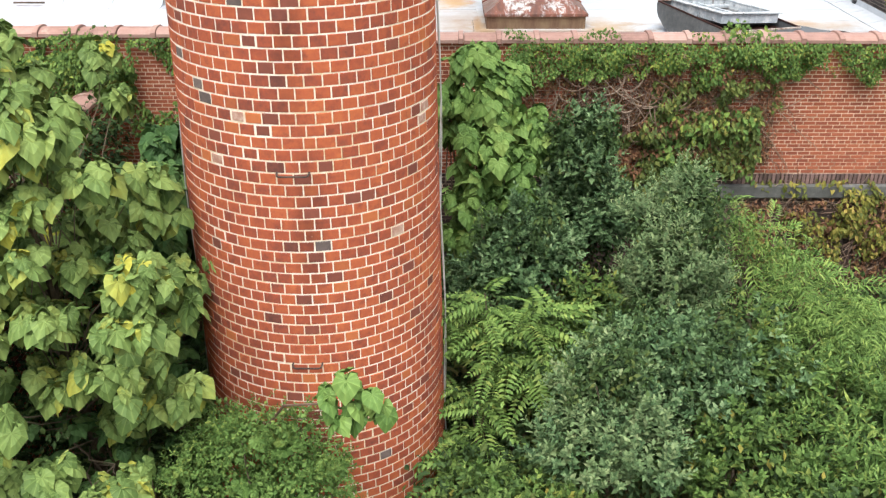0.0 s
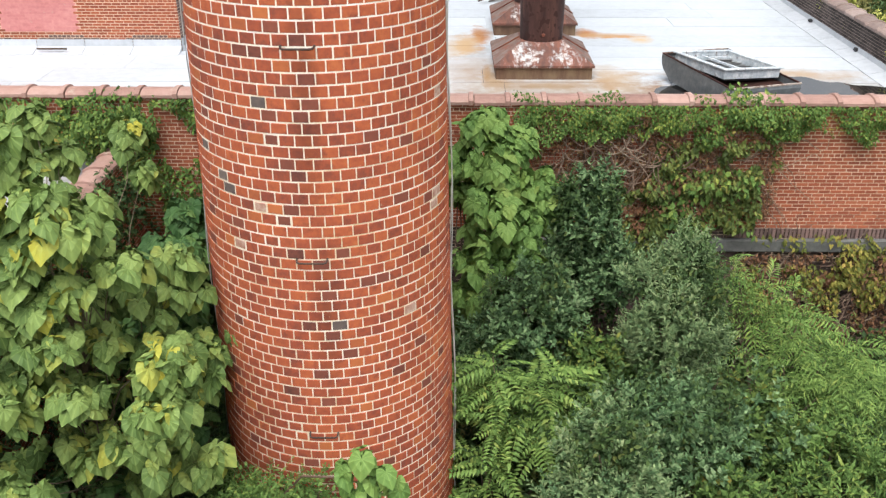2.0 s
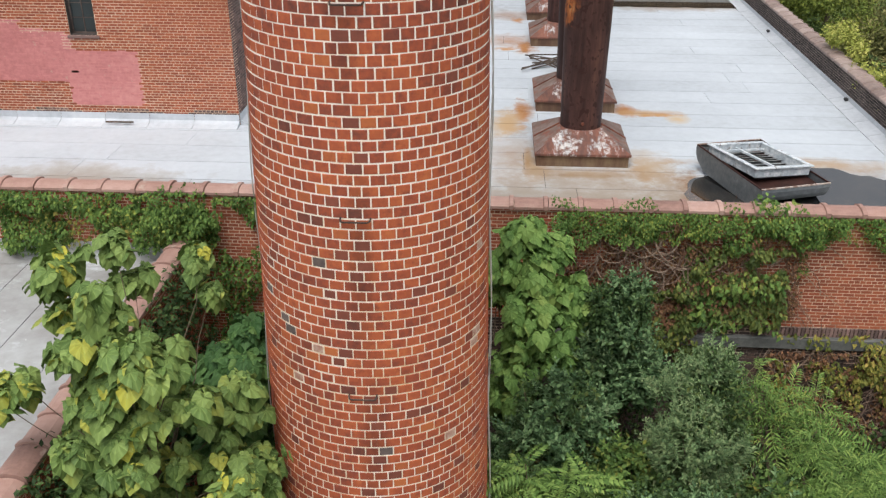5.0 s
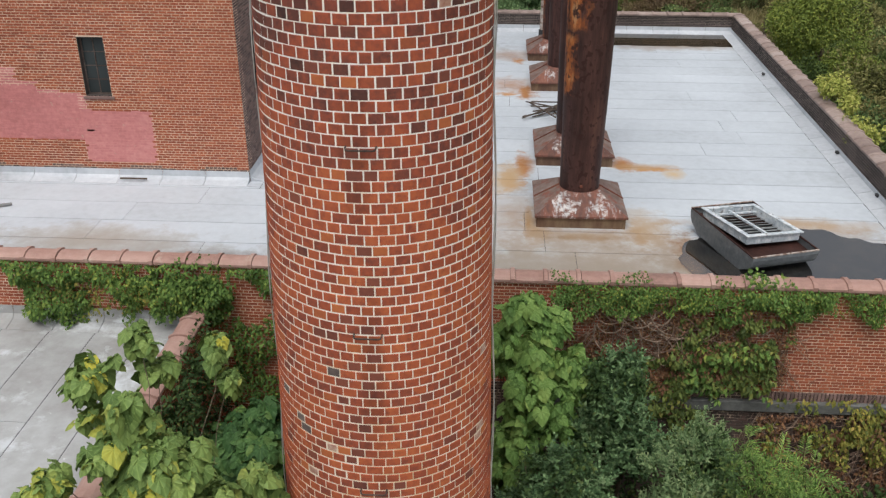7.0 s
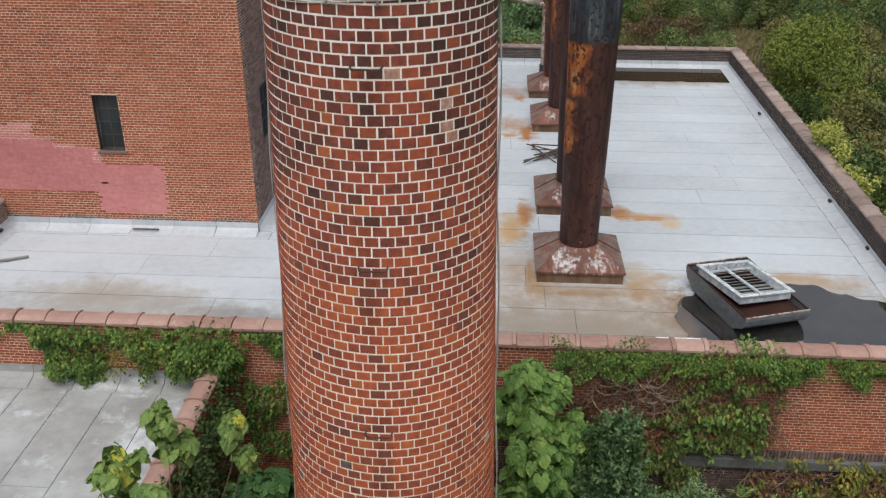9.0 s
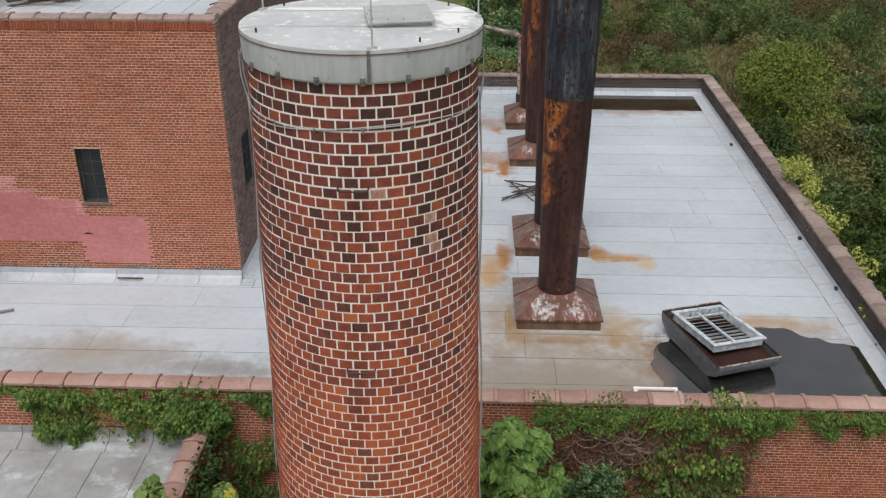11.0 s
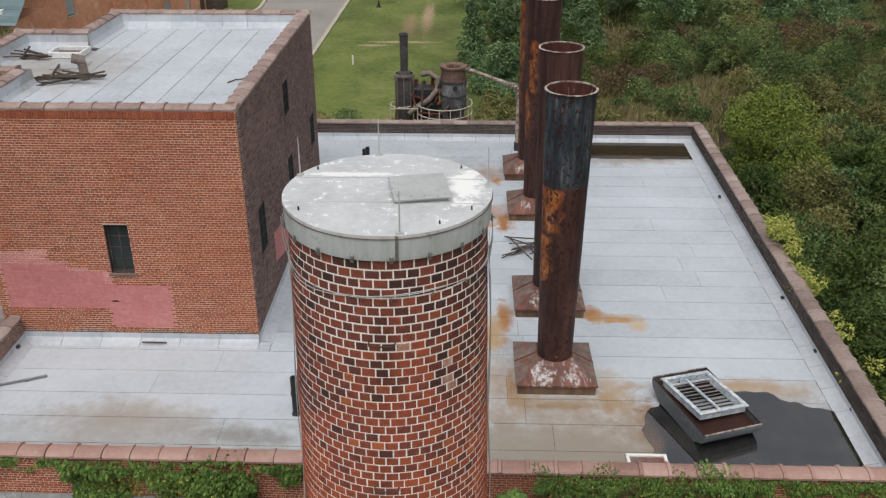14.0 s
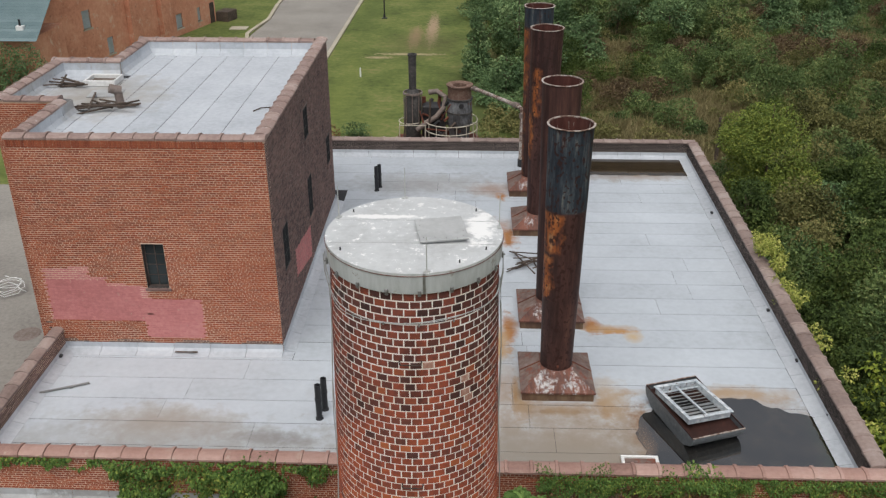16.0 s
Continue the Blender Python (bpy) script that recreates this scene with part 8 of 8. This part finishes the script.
for k in range(420):
    low = k > 160
    x, z = (vr.uniform(5.2, 9.6), vr.uniform(0.6, 2.8)) if low else (vr.uniform(1.2, 5.6), vr.uniform(3.9, 5.1))
    a, pts = (vr.uniform(0, 6.28) if k % 3 == 0 else vr.gauss(-1.57, 0.7)), []
    for i in range(8):
        pts.append((x, Y0 - 0.04 - 0.07 * vr.random() - 0.05 * math.sin(i * 0.45), z))
        a += vr.gauss(0, 0.45)
        x, z = x + 0.16 * math.cos(a), z + 0.16 * math.sin(a) - 0.045
        z = min(z, 5.15)
    tube(bm, pts, vr.uniform(0.006, 0.014), 4, 0.004)
for k in range(34):
    # the pale loops where the leaves are gone
    x, z, a = vr.uniform(1.7, 3.7), vr.uniform(4.2, 4.9), vr.gauss(-1.2, 0.6)
    turn, pts = vr.choice((-1, 1)) * vr.uniform(0.1, 0.35), []
    for i in range(10):
        pts.append((x, Y0 - 0.1 - 0.12 * math.sin(i * 0.35) - 0.03 * vr.random(), z))
        a += turn + vr.gauss(0, 0.12)
        x, z = x + 0.1 * math.cos(a), max(3.7, z + 0.1 * math.sin(a))
    tube(bm, pts, vr.uniform(0.01, 0.017), 5, 0.006)
tagged(part("bare_vine", bm, M_VINE), "tangle of bare pale vine stems on the wall", "climbing plant", kind="stuff")

# outside the right wall
for k in range(15):
    x, y = 11.6 + PR.uniform(-0.3, 1.6), 15.5 + k * 1.65 + PR.uniform(-0.5, 0.5)
    h = PR.uniform(1.4, 2.5)
    plant("hedgerow_shrub", (x, y, 0), [(x, y, h, 1.2, 1.2, h * 0.6)] + lumps(x, y, h, 1.2, 1.2, h * 0.6, 14, 0.4), [(TINY, 60, 0.16, L_BRAMBLE, {})],
          "leafy green shrub outside the side wall", "shrub", "shrubs outside the side wall", tips=5)
for x, y, h, r in ((12.5, 19.2, 3.6, 1.5), (13.4, 21.6, 3.4, 1.4), (12.0, 17.0, 3.2, 1.2)):
    plant("yellowing_shrub", (x, y, 0), [(x, y, h - 0.6, r, r, 1.2)] + lumps(x, y, h - 0.4, r, r, 1.2, 26, 0.36), [(SMALL, 60, 0.2, L_YELLOW, dict(droop=0.5)), (TINY, 30, 0.16, L_BRAMBLE, {})],
          "broad-leaved yellow-green shrub beside the wall", "shrub", "yellow-green shrubs", tips=6)
lime = []
for y, k, up in ((26.0, 13, 0.55), (25.4, 5, 0.25), (24.5, 1, 0.1), (23.6, 3, 0.1), (22.9, 2, 0.0), (21.8, 1, -0.1), (20.6, 2, -0.1), (28.2, 2, 0.1), (18.9, 1, -0.1), (17.6, 1, -0.2)):
    lime += [(right(y) + PR.uniform(-0.1, 0.55), y + PR.normal(0, 0.35), 5.42 + up * 0.9 + PR.uniform(-0.35, 0.2), 0.2, 0.26, 0.17) for _ in range(k + 1)]
V, F = foliage(lime, 170, SMALL, 0.11)
tagged(raw("parapet_creeper", V, F, L_LIME, leaf=SMALL[0]), "yellow-green creeper climbing over the parapet", "climbing plant", kind="stuff")


def far_tree(x, y, h, r, material, label, group, leaf=0.3, count=16, slim=False, template=TINY):
    t = thing("tree", (x, y, 0), label, "tree", group)
    bm = bmesh.new()
    tube(bm, [(0, 0, 0), (0.1, 0, h * 0.35), (0, 0.1, h * 0.9)], 0.05 + h * 0.012, 7, 0.03)
    for k in range(6):
        a = k * 1.05
        tube(bm, [(0, 0, h * (0.25 + 0.08 * k)), (r * 0.6 * math.cos(a), r * 0.6 * math.sin(a), h * (0.4 + 0.08 * k))], 0.04, 5, 0.015)
    part("trunk", bm, M_BARK, t)
    if slim:
        b = [(PR.normal(0, r * 0.12), PR.normal(0, r * 0.12), h * f, r * (1.08 - f), r * (1.08 - f), h * 0.1) for f in np.linspace(0.12, 0.97, 9)]
        b += [q for f in np.linspace(0.1, 0.85, 6) for q in lumps(0, 0, h * f, r * (1.1 - f), r * (1.1 - f), h * 0.06, 7, r * 0.22)]
    else:
        b = [(0, 0, h * 0.55, r * 0.75, r * 0.75, h * 0.36)] + lumps(0, 0, h * 0.52, r * 0.95, r * 0.95, h * 0.42, 26, r * 0.27)
    V, F = foliage(b, count, template, leaf)
    raw("crown", V, F, material, t, leaf=template[0])
    return t


far_tree(14.7, 41.8, 6.8, 2.65, leafy("olive_green_leaf", (0.032, 0.058, 0.012), (0.135, 0.185, 0.036), (0.235, 0.285, 0.056), (0.37, 0.34, 0.07), rand=0.65), "round yellow-green tree beyond the parapet", "", 0.14, 120)
V, F = foliage([(16.5 + PR.normal(0, 0.5), 40.9 + PR.normal(0, 0.4), 1.9 + PR.normal(0, 0.5), 0.4, 0.4, 0.35) for _ in range(9)], 50, TINY, 0.17)
tagged(raw("autumn_bush", V, F, L_AUTUMN, leaf=TINY[0]), "yellow-orange leafy bush below the tree", "bush", kind="stuff")
for x, y, h, r, leaf, words in ((17.8, 40.2, 2.7, 1.9, L_FARDK, "low dark blue-green bush beside the tree"), (19.2, 35.6, 2.8, 1.9, L_BRAMBLE, "low spreading olive-green tree in the scrub"), (20.8, 38.3, 3.4, 2.2, L_BRAMBLE, "low spreading dark green tree in the scrub"),
                                (19.3, 32.6, 3.4, 2.0, L_FARDK, "low dark green bush in the scrub"), (22.8, 43.5, 3.0, 2.0, L_FARDK, "low dark green bush in the scrub"), (14.3, 33.2, 2.6, 1.4, L_MID, "low leafy bush below the parapet")):
    far_tree(x, y, h, r, leaf, words, "low trees in the scrub", 0.17, 48)
far_tree(-0.2, 67.5, 5.2, 1.5, L_FARDK, "small dark conical evergreen by the lawn", "", 0.2, 60, True)
fr_rng = np.random.default_rng(5)
WOODS = [(3.2, 72, 7.0, 2.8), (6.8, 77, 6.5, 2.6), (2.5, 82, 7.0, 3.0), (9.8, 81, 6.0, 2.4), (0.8, 91, 7.0, 2.8), (13.2, 84, 6.4, 2.5), (17.5, 87, 6.6, 2.6), (21.8, 85, 5.4, 2.2),
         (31, 90, 6, 2.4), (10.5, 90, 5.5, 2.2), (34.5, 86, 5, 2.1), (40, 84, 4.6, 2.0), (5.2, 68.5, 4.3, 1.8), (8.8, 72, 4.6, 1.9), (16.8, 78.5, 5.4, 2.3), (22, 80.5, 5.0, 2.0),
         (28.5, 84.5, 5.6, 2.2), (30.2, 78.6, 3.6, 1.6), (1.9, 62.5, 3.6, 1.5)]
for k in range(15):
    WOODS.append((1.0 + 3.3 * k + fr_rng.uniform(-1.5, 1.5), 95.0 + 7.5 * (k % 3) + fr_rng.uniform(-2, 2), fr_rng.uniform(6.0, 8.5), fr_rng.uniform(2.5, 3.4)))
for k, (x, y, h, r) in enumerate(WOODS):
    mat, words = ((L_FARDK if x < 9 else L_FAR, "mid-green leafy tree at the woodland edge"), (L_FARDK, "dark blue-green young conifer at the woodland edge"), (L_FARDK, "dark green tree at the woodland edge"))[k % 3]
    far_tree(x, y, h, r, mat, words, "woodland trees", 0.24, 26 if y < 96 else 16, k % 3 == 1)


# rough scrub over the field
def ground_cover(x, y):
    """What grows at a place of the field: 0 straw grass, 1 olive, 2 bramble, 3 mid-green, 4 russet."""
    a = noise.noise(Vector((x * 0.11, y * 0.11, 3)))
    b = noise.noise(Vector((x * 0.3, y * 0.3, 8)))
    if ((x - 10.5) / 6) ** 2 + ((y - 50) / 8) ** 2 + 0.9 * b < 0.9 or ((x - 15.8) / 3.2) ** 2 + ((y - 58.5) / 5.5) ** 2 + 0.8 * b < 0.9:
        return 0
    if ((x - 9.5) / 4.5) ** 2 + ((y - 63) / 3.5) ** 2 + 0.7 * b < 0.9:
        return 4
    if ((x - 21.5) / 7) ** 2 + ((y - 67) / 4) ** 2 + 0.5 * b < 1:
        return 1 if b > 0.1 else 3
    # Dark scrub here: shade of the hollow behind the ridge, put into colour.
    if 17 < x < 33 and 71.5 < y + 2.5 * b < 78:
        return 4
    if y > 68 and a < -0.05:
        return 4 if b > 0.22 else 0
    return 1 if a + 0.6 * b < -0.16 else (2 if b < 0.12 else 3)


sets = [[] for _ in range(5)]
for _ in range(1350):
    y = fr_rng.uniform(14, 98)
    x = fr_rng.uniform(0.5, 8 + 0.46 * y)
    if (y < 41 and x < 12.3) or (x < 3.4 - max(0, y - 60) * 0.12) or (x - 15.6) ** 2 + (y - 41.6) ** 2 < 10 or (y < 48 and x < 5):
        continue
    kind = ground_cover(x, y)
    if kind == 0 and fr_rng.random() < 0.72:
        continue
    ridge = ((x - 21.5) / 7) ** 2 + ((y - 67) / 4) ** 2 < 1
    big = fr_rng.random() ** 1.7
    h = (0.35 + 2.7 * big + (0.9 if ridge else 0)) * (0.6 if kind in (0, 4) else 1.0) * (1.35 if y < 42 else 1.0)
    r = (0.45 + 1.05 * big) * fr_rng.uniform(0.8, 1.2)
    sets[1 if kind == 0 else kind].extend([(x, y, h * 0.4, r, r, h * 0.6)] + lumps(x, y, h * 0.5, r, r, h * 0.55, 8, r * 0.36, fr_rng, True))
for blobset, material, label in ((sets[1], L_SCRUB, "dry olive scrub over the rough field"), (sets[2], L_BRAMBLE, "green bramble scrub over the rough field"), (sets[3], L_FAR, "mid-green scrub over the rough field"), (sets[4], L_RUSSET, "russet dying scrub, also painting the dark hollow behind the ridge")):
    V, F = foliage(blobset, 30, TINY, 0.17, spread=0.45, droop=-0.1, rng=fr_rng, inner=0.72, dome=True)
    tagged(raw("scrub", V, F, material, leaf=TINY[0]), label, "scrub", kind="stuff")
BLADE = (np.array([(0, -0.03, 0), (0, 0.03, 0), (0.6, 0.035, 0.02), (1.0, 0, 0.1)]), np.array([(0, 1, 2, 3)]))
P = []
while len(P) < 52000:
    y = fr_rng.uniform(39.5, 90)
    x = fr_rng.uniform(3.0, 10 + 0.42 * y)
    kind = ground_cover(x, y)
    if kind == 0 or fr_rng.random() < (0.3 if kind == 4 else 0.09):
        P.append((x, y, 0))
P = np.array(P, float)
n = len(P)
V, F = lay(BLADE, P, np.array((0, 0, 1.0)) + fr_rng.standard_normal((n, 3)) * 0.5, fr_rng.standard_normal((n, 3)), fr_rng.uniform(0.3, 0.95, n))
tagged(raw("tall_grass", V, F, L_STRAW, leaf=BLADE[0]), "tall straw-coloured grass among the scrub", "grass", kind="stuff")
edge_sets = ([], [])
for k in range(80):
    x, y = fr_rng.uniform(0.4, 4.8), fr_rng.uniform(44.5, 67)
    x -= max(0, y - 52) * 0.05
    h, r = fr_rng.uniform(0.4, 1.7), fr_rng.uniform(0.5, 1.1)
    edge_sets[0 if y < 58 and k % 5 else 1].extend([(x, y, h * 0.4, r, r, h * 0.6)] + lumps(x, y, h * 0.5, r, r, h * 0.5, 4, r * 0.4, fr_rng, True))
for blobset, material, label in ((edge_sets[0], L_SCRUB, "olive weeds along the lawn edge behind the furnace"), (edge_sets[1], L_FARDK, "dark green bushes along the lawn edge")):
    V, F = foliage(blobset, 34, TINY, 0.16, rng=fr_rng, dome=True)
    tagged(raw("weeds", V, F, material, leaf=TINY[0]), label, "weeds", kind="stuff")
V, F = foliage([(-8.7 + 0.28 * k, 53.6 + 0.1 * (k % 3), 0.5, 0.4, 0.45, 0.5) for k in range(5)], 90, TINY, 0.12, rng=fr_rng)
tagged(raw("clipped_bush", V, F, L_FARDK, leaf=TINY[0]), "low dark clipped bush on the lawn", "bush", kind="stuff")
V, F = foliage([(-9.8, 53.4, 0.4, 0.6, 0.6, 0.5)], 110, TINY, 0.12, rng=fr_rng)
tagged(raw("flowering_bush", V, F, L_DRY, leaf=TINY[0]), "low russet bush on the lawn", "bush", kind="stuff")
V, F = foliage([(-43 + 1.5 * k, 57.6, 2.4, 1.3, 0.7, 2.6) for k in range(9)], 130, TINY, 0.15, rng=fr_rng)
tagged(raw("creeper", V, F, L_FARDK, leaf=TINY[0]), "dark creeper below the slate eaves", "climbing plant", kind="stuff")
bm = bmesh.new()
rod(bm, (-9.5, 68.1, 0.02), (-9.5, 68.1, 0.75), 0.06, seg=8)
tagged(part("marker_stake", bm, M_WHITE), "short white marker stake on the lawn", "stake")
